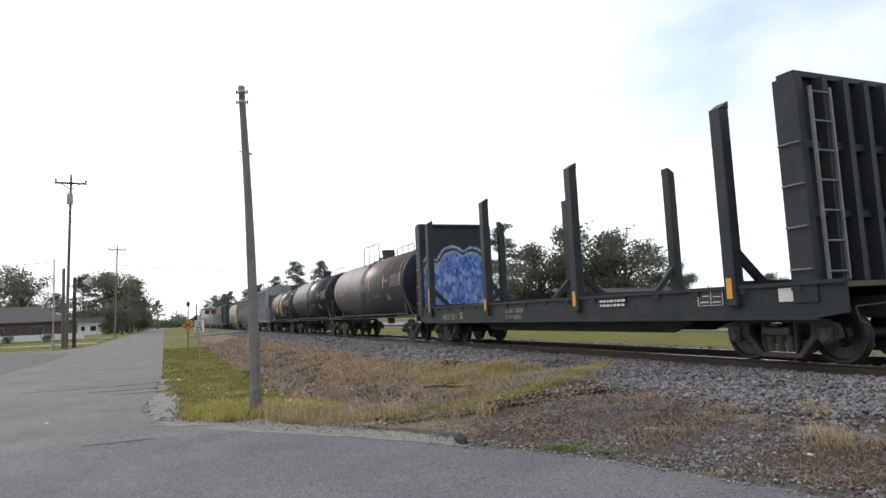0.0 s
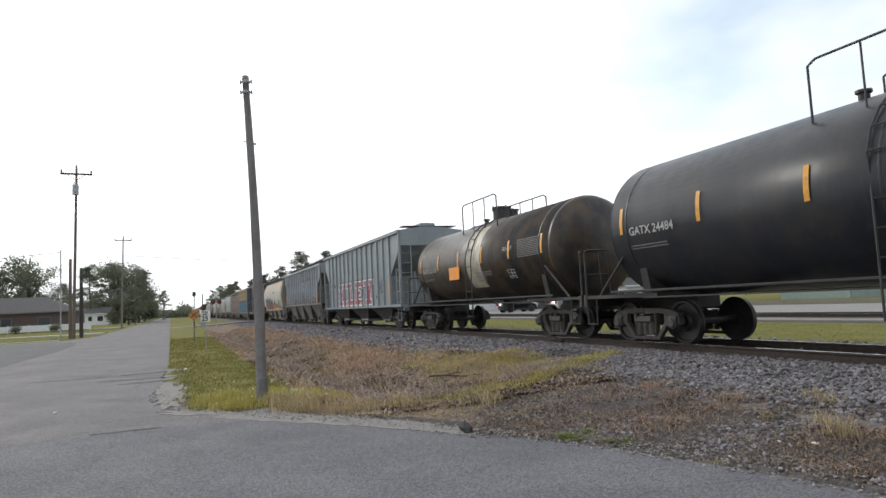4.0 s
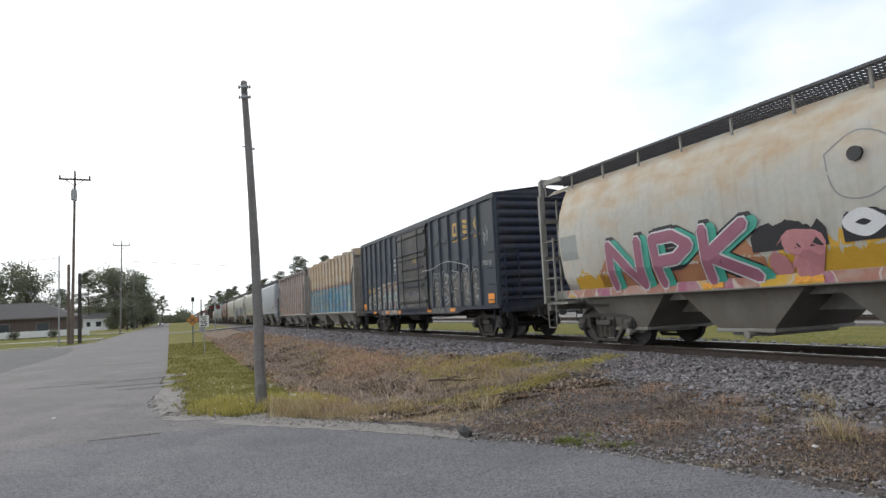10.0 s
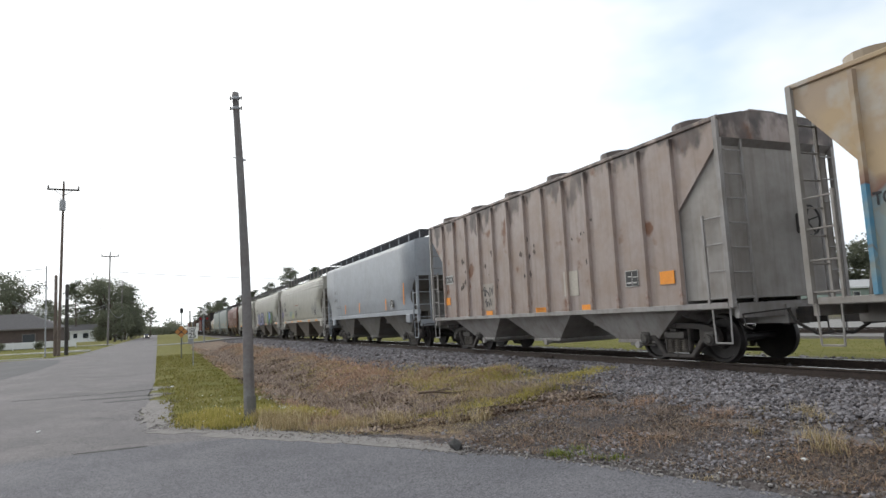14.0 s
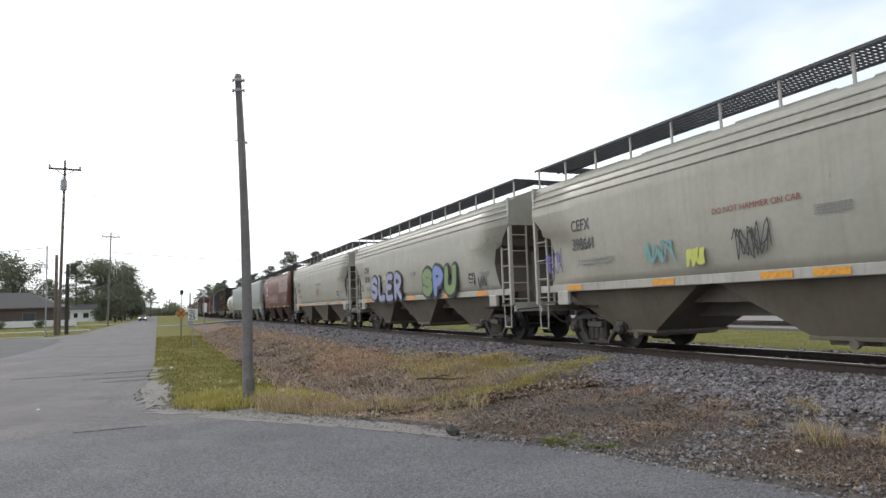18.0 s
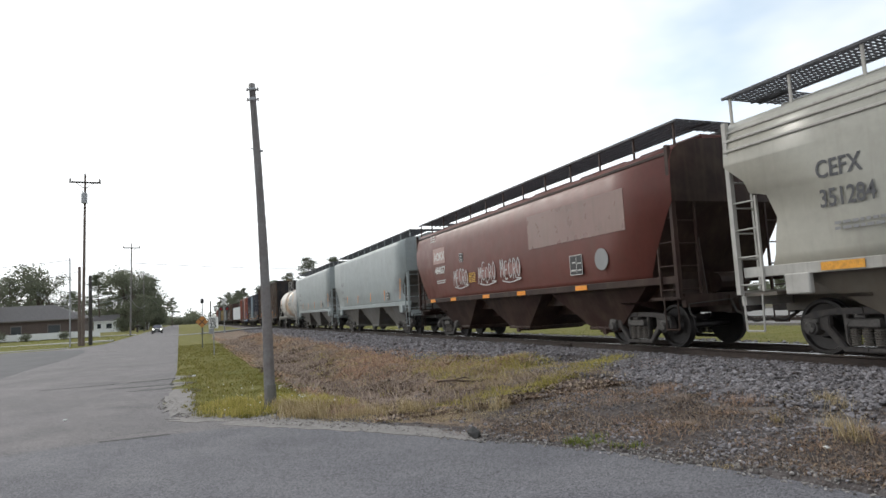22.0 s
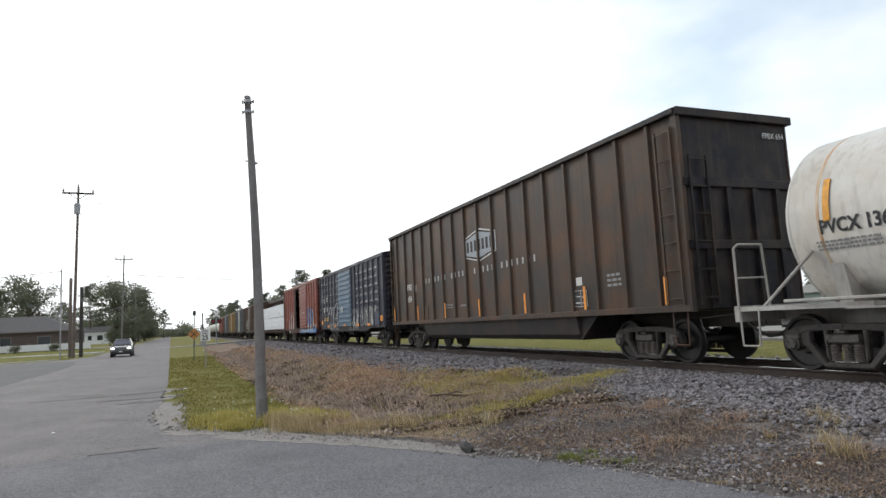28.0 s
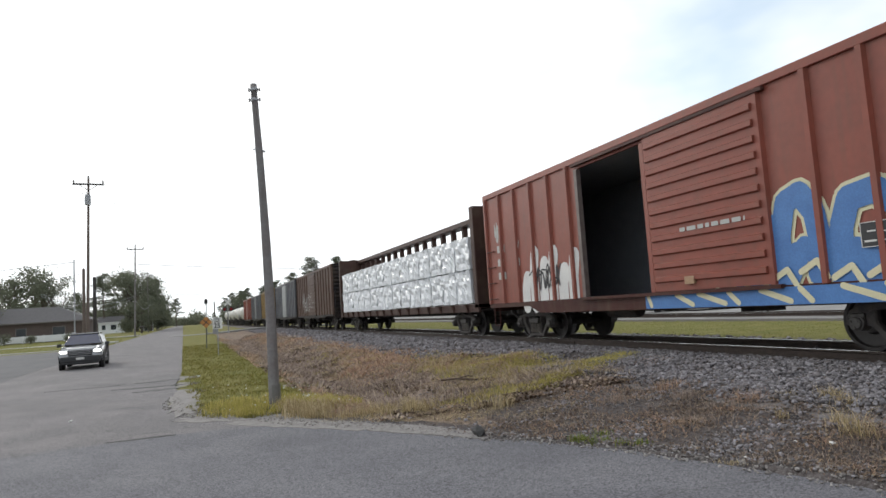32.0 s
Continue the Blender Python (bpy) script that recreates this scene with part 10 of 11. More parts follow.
# fallen branch on the bank, litter, lone stones
BARK = surface("dead_bark", (0.10, 0.065, 0.045), (0.06, 0.042, 0.03), 8.0, 0.7, 0.9)
bm = bmesh.new()
g = float(land(5.0, 11.4)) + 0.03
pipe(bm, [(4.45, 11.75, g + .05), (4.7, 11.55, g + .07), (5.0, 11.35, g + .04), (5.3, 11.25, g + .06)], 0.018, 6)
pipe(bm, [(4.7, 11.55, g + .07), (4.95, 11.6, g + .10), (5.1, 11.7, g + .06)], 0.011, 5)
pipe(bm, [(5.0, 11.35, g + .04), (5.2, 11.1, g + .03)], 0.010, 5)
tagged(part("fallen_branch", bm, BARK), "dead brown branch lying on the bank", "branch")
stone_ = heap("kerb_stone", np.array([(3.05, 6.95, 0.03)]), np.array([0.20]), piece_material("dark_stone", [(0.05, 0.05, 0.05), (0.09, 0.085, 0.08)]), 3, "dark lump of stone at the road's edge", "stone")
del stone_["kind"]
PAPER = plain("crumpled_paper", (0.72, 0.72, 0.70), 0.7)
for i, (px0, py0, w) in enumerate(((1.97, 12.15, 0.06), (-1.9, 12.4, 0.03), (0.15, 19.4, 0.05), (5.2, 4.16, 0.028), (5.07, 4.42, 0.018), (4.49, 4.45, 0.014), (0.75, 12.6, 0.03))):
    bm = bmesh.new()
    bmesh.ops.create_icosphere(bm, subdivisions=2, radius=w)
    for q in bm.verts:
        q.co *= 1 + 0.45 * noise.noise(q.co * 30 + Vector((i, 0, 0)))
        q.co.z *= 0.5
    o = tagged(part("litter", bm, PAPER), "scrap of crumpled white paper litter", "litter", "scraps of litter")
    o.matrix_basis = pose(px0, py0, max(0.0, float(land(px0, py0))) + w * 0.4)

# ---- poles, wires, signs ----
POLEWOOD = surface("weathered_pole_wood", (0.20, 0.195, 0.19), (0.16, 0.135, 0.13), 3.0, 0.8, 0.9, streak=(0.06, 0.05, 0.045), streak_amount=0.6, bump=0.5, bump_scale=30)
POLEBROWN = surface("brown_pole_wood", (0.15, 0.115, 0.095), (0.11, 0.088, 0.075), 3.0, 0.8, 0.9, streak_amount=0.4)
POLEDARK = surface("dark_pole_wood", (0.055, 0.05, 0.045), (0.035, 0.03, 0.028), 3.0, 0.8, 0.9)
GALV = surface("galvanised_steel", (0.33, 0.34, 0.35), (0.25, 0.25, 0.26), 6.0, 0.6, 0.5, 0.6)
PORCELAIN = plain("grey_porcelain", (0.22, 0.20, 0.19), 0.3)
WIRE = plain("cable_black", (0.03, 0.03, 0.032), 0.6)
PALEWIRE = plain("pale_cable", (0.24, 0.25, 0.26), 0.6)


def shaft(pts, r0, r1, n=14, seed=0):
    """A slightly crooked tapered shaft through pts."""
    rows = []
    for i, p in enumerate(pts):
        f = i / (len(pts) - 1)
        r = r0 + (r1 - r0) * f
        rows.append([(p[0] + r * math.cos(2 * math.pi * k / n) * (1 + 0.05 * noise.noise(Vector((k, i * .5, seed)))), p[1] + r * math.sin(2 * math.pi * k / n), p[2]) for k in range(n + 1)])
    bm = skin(bmesh.new(), rows)
    top = rows[-1][:-1]
    bm.faces.new([bm.verts.new(p) for p in top])
    bmesh.ops.remove_doubles(bm, verts=bm.verts, dist=1e-4)
    return bm


def stub_pole():
    """The old short pole in the verge, leaning a little, with its old insulator pins."""
    bx0, by0 = 1.25, 11.1
    h = 5.53
    o = thing("utility_pole", "old grey timber pole leaning in the verge", "utility pole")
    o.matrix_basis = pose(bx0, by0, float(land(bx0, by0)) - 0.05)
    pts = [(-0.145 * f + 0.035 * math.sin(f * 3.14159) - 0.0 * f, 0.02 * f, h * f) for f in [i / 14 for i in range(15)]]
    part("shaft", shaft(pts, 0.092, 0.052), POLEWOOD, o, smooth=True)
    tx, ty = pts[-1][0], pts[-1][1]
    part("cap", lathe(bmesh.new(), [(h - 0.04, 0.056), (h - 0.02, 0.060), (h + 0.03, 0.058), (h + 0.045, 0.040)], 12, "z"), PORCELAIN, o).matrix_basis = Matrix.Translation((tx, ty, 0))
    for z in (h - 0.06, h - 0.24):
        c = part("collar", lathe(bmesh.new(), [(z - 0.03, 0.054), (z - 0.02, 0.064), (z + 0.02, 0.064), (z + 0.03, 0.054)], 12, "z"), GALV, o)
        c.matrix_basis = Matrix.Translation((tx + 0.008, ty, 0))
        for s in (-1, 1):
            bm = rod(bmesh.new(), (s * 0.05, 0, z), (s * 0.095, 0, z), 0.013, 6)
            rod(bm, (s * 0.09, 0, z - 0.025), (s * 0.09, 0, z + 0.03), 0.018, 8, 0.013)
            pin = part("insulator_pin", bm, PORCELAIN, o)
            pin.matrix_basis = Matrix.Translation((tx + 0.008, ty, 0)) @ Matrix.Rotation(radians(-20), 4, "Z")
    for p, q, r in (((0.05, 0, 4.40), (0.11, -0.02, 4.38), 0.02), ((-0.04, 0, 4.42), (-0.09, 0, 4.42), 0.010)):
        part("step_bolt", rod(bmesh.new(), p, q, r, 6), GALV, o).matrix_basis = Matrix.Translation((-0.11, 0, 0))
    # a thin sleeve, darker than the shaft, round the lowest 0.45 m
    part("base_guard", shaft([(0, 0, 0.0), (0.004, 0, 0.22), (0.008, 0, 0.45)], 0.097, 0.0925), surface("darker_foot_wood", (0.14, 0.135, 0.125), (0.09, 0.085, 0.08), 6.0), o, "darker foot of the pole")
    return o


stub_pole()


def line_pole(x, y, h, material, arm=2.4, can=True, r=0.135, label="tall timber power pole with a cross-arm", lean=0.18):
    o = thing("power_pole", label, "utility pole", "power poles along the road")
    o.matrix_basis = pose(x, y, float(land(x, y)) - 0.05, 0, lean)
    part("shaft", shaft([(0.0, 0, h * f) for f in [i / 8 for i in range(9)]], r, r * 0.62, 10), material, o, smooth=True)
    if arm:
        a = part("crossarm", box(-arm / 2, arm / 2, -0.14, -0.02, h - 0.62, h - 0.48, 0.01), POLEDARK, o)
        bm = rod(bmesh.new(), (-arm * 0.32, -0.08, h - 0.55), (0, -0.08, h - 1.1), 0.025, 5)
        rod(bm, (arm * 0.32, -0.08, h - 0.55), (0, -0.08, h - 1.1), 0.025, 5)
        part("arm_brace", bm, POLEDARK, a)
        me = pattern("insulator", lathe(bmesh.new(), [(0, 0.02), (0.05, 0.07), (0.16, 0.08), (0.22, 0.06), (0.3, 0.03)], 8, "z"), PORCELAIN)
        for u in (-arm / 2 + 0.08, arm / 2 - 0.08, 0):
            use("insulator", me, a, Matrix.Translation((u, -0.08, h - 0.48 if u else h - 0.05)))
    if can:
        bm = rod(bmesh.new(), (0.0, -0.36, h - 2.4), (0.0, -0.36, h - 1.6), 0.24, 12)
        rod(bm, (0.0, -0.36, h - 1.6), (0.0, -0.36, h - 1.52), 0.2, 12)
        for u in (-0.12, 0.12):
            rod(bm, (u, -0.36, h - 1.55), (u, -0.36, h - 1.3), 0.035, 6)
        part("transformer", bm, GALV, o, "grey can transformer")
    return o


line_pole(-8.18, 62.0, 14.6, POLEBROWN, lean=0.9)
line_pole(-8.1, 110.0, 14.1, POLEWOOD, 2.4, False, lean=1.2)
line_pole(-9.0, 160.0, 13.6, POLEWOOD, 2.4, False)
line_pole(-9.4, 215.0, 12.6, POLEWOOD, 2.0, False)
for x, y, h, r, mt, lab in ((-8.56, 63.0, 6.8, 0.14, POLEBROWN, "cut-off brown timber pole"), (-7.86, 64.0, 6.1, 0.16, POLEDARK, "short thick dark timber pole"), (-8.98, 61.0, 7.4, 0.06, GALV, "slim grey metal service mast")):
    o = thing("service_pole", lab + " beside the road", "utility pole", "power poles along the road", pose(x, y, float(land(x, y)) - 0.05))
    part("shaft", shaft([(0, 0, h * f) for f in (0, .3, .6, 1)], r, r * 0.85, 10), mt, o, smooth=True)
    part("pole_cap", rod(bmesh.new(), (0, 0, h - 0.02), (0, 0, h + 0.05), r * 0.8, 10, r * 0.5), mt, o)
    part("band", rod(bmesh.new(), (0, 0, h * 0.8), (0, 0, h * 0.8 + 0.08), r * 0.97, 10), GALV, o)


def cable(name, a, b, sag, r, material, label):
    pts = []
    for i in range(25):
        f = i / 24
        pts.append((a[0] + (b[0] - a[0]) * f, a[1] + (b[1] - a[1]) * f, a[2] + (b[2] - a[2]) * f - sag * 4 * f * (1 - f)))
    side = Vector((b[1] - a[1], a[0] - b[0], 0)).normalized() * r
    rows = [[Vector(p) + d for d in (side, Vector((0, 0, r)), -side, Vector((0, 0, -r)), side)] for p in pts]
    bm = skin(bmesh.new(), rows)
    bmesh.ops.remove_doubles(bm, verts=bm.verts, dist=1e-5)
    return tagged(part(name, bm, material), label, "cable", "overhead cables")


for u in (-1.1, 1.1):
    for a, b in (((-7.95, 62, 14.3), (-7.8, 110, 13.8)), ((-7.8, 110, 13.8), (-8.95, 160, 13.3)), ((-8.95, 160, 13.3), (-9.4, 215, 12.3))):
        cable("power_line", (a[0] + u, a[1], a[2]), (b[0] + u, b[1], b[2]), 0.5, 0.008, PALEWIRE, "thin pale power line between the poles")
cable("cross_cable", (-8.2, 110, 11.2), (60, 150, 12.5), 1.0, 0.035, PALEWIRE, "cable slung across the road and the track")
cable("cross_cable", (-9.4, 215, 11.0), (40, 240, 12.0), 1.0, 0.045, PALEWIRE, "cable slung across the road and the track")
cable("service_wire", (-8.56, 63, 6.4), (-25, 70, 5.2), 0.5, 0.02, WIRE, "service wire to the house")
cable("service_wire", (-8.98, 61, 7.2), (-34, 72, 6.8), 0.3, 0.02, WIRE, "service wire to the house")
cable("service_wire", (-8.2, 110, 6.2), (-22, 118, 7.6), 1.6, 0.04, PALEWIRE, "drooping pale service cable")
cable("service_wire", (-8.2, 110, 5.9), (-22, 118, 7.3), 2.1, 0.04, PALEWIRE, "drooping pale service cable")
cable("service_wire", (-8.6, 160, 6.2), (-8.2, 110, 6.2), 1.4, 0.04, PALEWIRE, "drooping pale service cable")

# advance crossing sign
POST = surface("green_sign_post", (0.10, 0.12, 0.10), (0.14, 0.12, 0.10), 5.0, 0.7, 0.7, 0.3)
o = thing("crossing_warning_sign", "yellow diamond warning sign with a black cross", "road sign", m=pose(0.80, 39.8, float(land(0.80, 39.8)) - 0.05, 0, 0, -3))
part("post", box(-0.03, 0.03, -0.03, 0.03, 0, 1.75), POST, o)
sg = part("panel", prism(bmesh.new(), [(0, 1.21), (0.34, 1.55), (0, 1.89), (-0.34, 1.55)], "y", -0.045, -0.033), surface("sign_yellow", (0.46, 0.20, 0.05), (0.38, 0.165, 0.045), 4.0, 0.6, 0.6, bump=0.0), o)
bm = bmesh.new()
for s in (-1, 1):
    prism(bm, [(-0.17 * s - 0.035, 1.38), (-0.17 * s + 0.035, 1.38), (0.17 * s + 0.035, 1.72), (0.17 * s - 0.035, 1.72)], "y", -0.052, -0.047)
part("cross", bm, BLACK_INK, sg)
# speed sign
o = thing("speed_limit_sign", "white speed limit sign on a thin post", "road sign", m=pose(1.09, 30.5, float(land(1.09, 30.5)) - 0.05, 0, 0, -4))
part("post", box(-0.02, 0.02, -0.025, 0.025, 0, 1.72), GALV, o)
sg = part("panel", box(-0.20, 0.20, -0.036, -0.026, 1.24, 1.74, 0.003), surface("sign_white", (0.72, 0.72, 0.70), (0.62, 0.62, 0.6), 4.0, 0.5, 0.5, bump=0.0), o)
words("SPEED", 0.105, BLACK_INK, sg, -0.17, 1.63, -0.040, 0.003, 0.98, face=0)
words("LIMIT", 0.105, BLACK_INK, sg, -0.145, 1.53, -0.040, 0.003, 1.0, face=0)
words("25", 0.31, BLACK_INK, sg, -0.17, 1.28, -0.040, 0.008, 0.95, face=0)
# crossing signals
SIGBLACK = plain("signal_black", (0.015, 0.015, 0.016), 0.5)


def crossing_signal(x, y, h, heads, gate):
    o = thing("crossing_signal", "grey level crossing mast with black signal heads", "crossing signal", "level crossing signals", pose(x, y, float(land(x, y)) - 0.05))
    part("mast", rod(bmesh.new(), (0, 0, 0), (0, 0, h), 0.06, 10), GALV, o)
    part("base", rod(bmesh.new(), (0, 0, 0), (0, 0, 0.4), 0.16, 10, 0.1), GALV, o)
    if heads == "bell":
        bm = rod(bmesh.new(), (0, 0, h), (0, 0, h + 0.5), 0.2, 10)
        rod(bm, (0, 0, h + 0.5), (0, 0, h + 0.58), 0.12, 10)
        part("bell_head", bm, SIGBLACK, o, "black bell on the mast")
        return o
    for s in (-1, 1):
        xb = part("crossbuck", prism(bmesh.new(), [(-0.55, -0.1), (0.55, -0.1), (0.55, 0.1), (-0.55, 0.1)], "y", -0.1 - 0.02 * s, -0.09 - 0.02 * s), plain("crossbuck_white", (0.66, 0.66, 0.64), 0.6), o)
        xb.matrix_basis = Matrix.Translation((0, 0, h - 0.5)) @ Matrix.Rotation(radians(45 * s), 4, "Y")
        lt = part("lamp_head", rod(bmesh.new(), (s * 0.38, -0.16, h - 1.35), (s * 0.38, -0.04, h - 1.35), 0.28, 14), SIGBLACK, o)
        part("lens", rod(bmesh.new(), (s * 0.38, -0.19, h - 1.35), (s * 0.38, -0.16, h - 1.35), 0.15, 12), plain("dim_red_lens", (0.25, 0.02, 0.02), 0.2), lt)
    part("lamp_arm", box(-0.5, 0.5, -0.05, 0.05, h - 1.4, h - 1.3), GALV, o)
    return o


crossing_signal(1.73, 83.5, 3.75, "bell", False)
crossing_signal(4.25, 84.0, 4.3, "lamps", False)
o = thing("signal_post", "tall slim dark post at the level crossing", "post", m=pose(2.65, 83.0, float(land(2.65, 83)) - 0.05))
part("shaft", rod(bmesh.new(), (0, 0, 0), (0, 0, 4.0), 0.09, 8, 0.07), POLEDARK, o)
part("cabinet", box(-0.25, 0.25, -0.2, 0.2, 0.0, 1.2, 0.02), GALV, o)

# ---- trees ----
# leaf colours lightened and greyed, standing in for haze over the distance
LEAF_A = piece_material("hazed_broad_leaf", [(0.125, 0.140, 0.100), (0.145, 0.158, 0.112), (0.17, 0.178, 0.128), (0.13, 0.142, 0.105)], 0.7, 0.3, False, 0.68)
LEAF_P = piece_material("hazed_pine_needle", [(0.105, 0.122, 0.086), (0.125, 0.14, 0.098), (0.15, 0.16, 0.112)], 0.75, 0.25, False, 0.62)
TRUNK = surface("tree_bark", (0.10, 0.08, 0.065), (0.06, 0.05, 0.042), 2.0, 0.7, 0.9, bump=0.6, bump_scale=10)


def leaf_cloud(name, centres, radii, n, size, material, parent, seed, flat=0.75):
    """Many small leaf sprays filling uneven clumps, thinner towards their outsides."""
    r2 = np.random.RandomState(seed)
    c, rr = np.asarray(centres), np.asarray(radii)
    w = rr ** 2 / np.sum(rr ** 2)
    k = r2.choice(len(c), n, p=w)
    d = r2.normal(size=(n, 3))
    d /= np.linalg.norm(d, axis=1)[:, None]
    rad = rr[k] * (r2.uniform(0.25, 1.0, n) ** 0.55) * (1 + 0.25 * r2.normal(size=n))
    p = c[k] + d * rad[:, None] * np.array((1, 1, flat))
    u = r2.normal(size=(n, 3))
    u /= np.linalg.norm(u, axis=1)[:, None]
    v = np.cross(u, r2.normal(size=(n, 3)))
    v /= np.linalg.norm(v, axis=1)[:, None]
    s = (size * r2.uniform(0.5, 1.2, n))[:, None]
    q = np.stack((p - u * s, p + v * s * 0.45, p + u * s, p - v * s * 0.45), 1)
    f = (np.arange(n) * 4)[:, None] + np.arange(4)
    me = bpy.data.meshes.new(name)
    me.from_pydata(q.reshape(-1, 3).tolist(), [], f.tolist())
    me.materials.append(material)
    o = new(name, me)
    o.parent = parent
    return o


def broad_tree(h, w, seed, n=8500, leaf=0.17, label="leafy broad tree with a dense dark green crown"):
    rnd = random.Random(seed)
    t = thing("broad_tree", label, "tree", "trees round the place")
    part("trunk", shaft([(0.1 * math.sin(f * 3 + seed), 0.08 * math.sin(f * 4), h * 0.55 * f) for f in [i / 6 for i in range(7)]], 0.035 * h * 0.8, 0.012 * h, 8), TRUNK, t, smooth=True)
    cs, rr = [], []
    for k in range(11):
        a, e = rnd.uniform(0, 6.28), rnd.uniform(0.0, 1.0)
        rad = w * 0.5 * (1 - 0.55 * e) * rnd.uniform(0.5, 1.0)
        c = (rad * math.cos(a), rad * math.sin(a), h * (0.34 + 0.55 * e))
        cs.append(c)
        rr.append(w * rnd.uniform(0.13, 0.24))
        part("limb", rod(bmesh.new(), (0, 0, h * (0.2 + 0.3 * e)), c, 0.012 * h, 5, 0.003 * h), TRUNK, t)
    for k in range(7):
        a = rnd.uniform(0, 6.28)
        cs.append((w * 0.36 * math.cos(a), w * 0.36 * math.sin(a), h * rnd.uniform(0.16, 0.4)))
        rr.append(w * rnd.uniform(0.12, 0.2))
    leaf_cloud("crown", cs, rr, n, leaf, LEAF_A, t, seed)
    return t


def pine_tree(h, w, seed, n=4200, leaf=0.22, bare=0.45, label="tall pine with a ragged open crown"):
    rnd = random.Random(seed)
    t = thing("pine_tree", label, "tree", "trees round the place")
    part("trunk", shaft([(0.12 * math.sin(f * 4 + seed), 0.1 * math.sin(f * 3), h * 0.96 * f) for f in [i / 7 for i in range(8)]], 0.018 * h, 0.004 * h, 8), TRUNK, t, smooth=True)
    cs, rr = [], []
    for k in range(30):
        f = bare + (1 - bare) * (k + rnd.random()) / 30
        a = rnd.uniform(0, 6.28)
        rad = w * 0.5 * (1.15 - f) / (1.15 - bare) * rnd.uniform(0.55, 1.0)
        c = (rad * math.cos(a), rad * math.sin(a), h * f + rad * 0.15)
        cs.append(c)
        rr.append(w * rnd.uniform(0.09, 0.19))
        part("limb", rod(bmesh.new(), (0, 0, h * f - 0.3), c, 0.006 * h, 5, 0.002 * h), TRUNK, t)
    leaf_cloud("crown", cs, rr, n, leaf, LEAF_P, t, seed, 0.4)
    return t


BROADS = [broad_tree(12, 10, 3, leaf=0.21), broad_tree(11, 9, 7, leaf=0.21), broad_tree(9, 9, 12, 7000, 0.2)]
AIRY = [broad_tree(12, 10, 21, 4600, 0.2, "tall tree with a thin open crown"), broad_tree(11, 10, 27, 4200, 0.2, "tall tree with a thin open crown")]
PINES = [pine_tree(16, 8.5, 4, 7000, 0.17), pine_tree(15, 7.5, 9, 6000, 0.17, 0.52)]
PLACED = set()


def plant(kinds, i, az, dist, h, turn):
    """A tree of height h at a bearing (degrees from +y towards +x) and a distance."""
    src = kinds[i % len(kinds)]
    k = h / {AIRY[0]: 12, AIRY[1]: 11, BROADS[0]: 12, BROADS[1]: 11, BROADS[2]: 9, PINES[0]: 16, PINES[1]: 15}[src]
    x, y = dist * math.sin(radians(az)), dist * math.cos(radians(az))
    m = pose(x, y, float(land(x, y)) - 0.1, 0, 0, turn) @ Matrix.Diagonal((k, k, k, 1))
    if src not in PLACED:
        PLACED.add(src)
        src.matrix_basis = m
        return src
    return copy_thing(src, m)


rnd = random.Random(19)
for i, (az, d, h) in enumerate(((27.5, 104, 10.5), (29.5, 98, 9.5), (31.5, 96, 11.5), (33.5, 104, 12.5), (35.5, 94, 11), (37, 104, 11), (38.8, 96, 10.2), (40.6, 104, 10.8), (42.2, 98, 9), (43.4, 104, 7), (45.0, 112, 4.5), (50.2, 120, 4.6), (47.5, 140, 4.0),
                                (52.5, 140, 4.5), (56.6, 120, 6), (59.5, 110, 8), (62, 90, 13), (66, 95, 14), (71, 95, 13), (53.2, 104, 5.8), (54.8, 104, 8.6), (56.4, 101, 8.8), (58.0, 103, 9.2))):
    plant(BROADS, i + (i // 3), az, d, h, rnd.uniform(0, 360))
for i, (az, d, h) in enumerate(((28.4, 112, 16.0), (10.0, 150, 14.5), (12.0, 150, 14.5), (8.2, 170, 13), (7.0, 190, 12), (5.8, 210, 12), (4.6, 240, 12.5), (13.4, 160, 12.0), (4.0, 270, 13), (3.2, 300, 14), (2.6, 340, 13))):
    plant(PINES, i, az, d, h, rnd.uniform(0, 360))
for i, (az, d, h) in enumerate(((11, 165, 10), (9, 180, 10), (7.6, 195, 9.5), (6.4, 220, 10), (5.2, 250, 10), (3.8, 290, 11), (2.9, 330, 11))):
    plant(BROADS, i, az, d, h, rnd.uniform(0, 360))
# the trees behind the houses on the other side
for i, (az, d, h) in enumerate(((-13.4, 130, 12.0), (-12.2, 140, 12.6), (-11.2, 150, 13.2), (-10.4, 150, 13.8), (-9.6, 150, 12.6), (-5.0, 225, 18.5), (-4.5, 212, 19.8), (-4.0, 205, 16.0), (-15.5, 115, 12), (-17, 110, 12))):
    plant(AIRY, i, az, d, h, rnd.uniform(0, 360))
for i, (az, d, h) in enumerate(((-8.9, 160, 8), (-12.5, 150, 8), (-10.6, 160, 7.5), (-7.6, 225, 11.5), (-6.2, 230, 12.0), (-3.3, 215, 13.5), (-2.9, 230, 13.0), (-2.5, 260, 12.5), (-3.7, 160, 7.0), (-2.2, 300, 10), (-1.9, 330, 9), (-3.0, 200, 8))):
    plant(BROADS, i, az, d, h, rnd.uniform(0, 360))
for i, (az, d, h) in enumerate(((-6.4, 200, 16), (-2.6, 250, 15.0), (-1.15, 330, 13.5), (-8.2, 215, 12.5), (-12.2, 140, 11))):
    plant(PINES, i, az, d, h, rnd.uniform(0, 360))
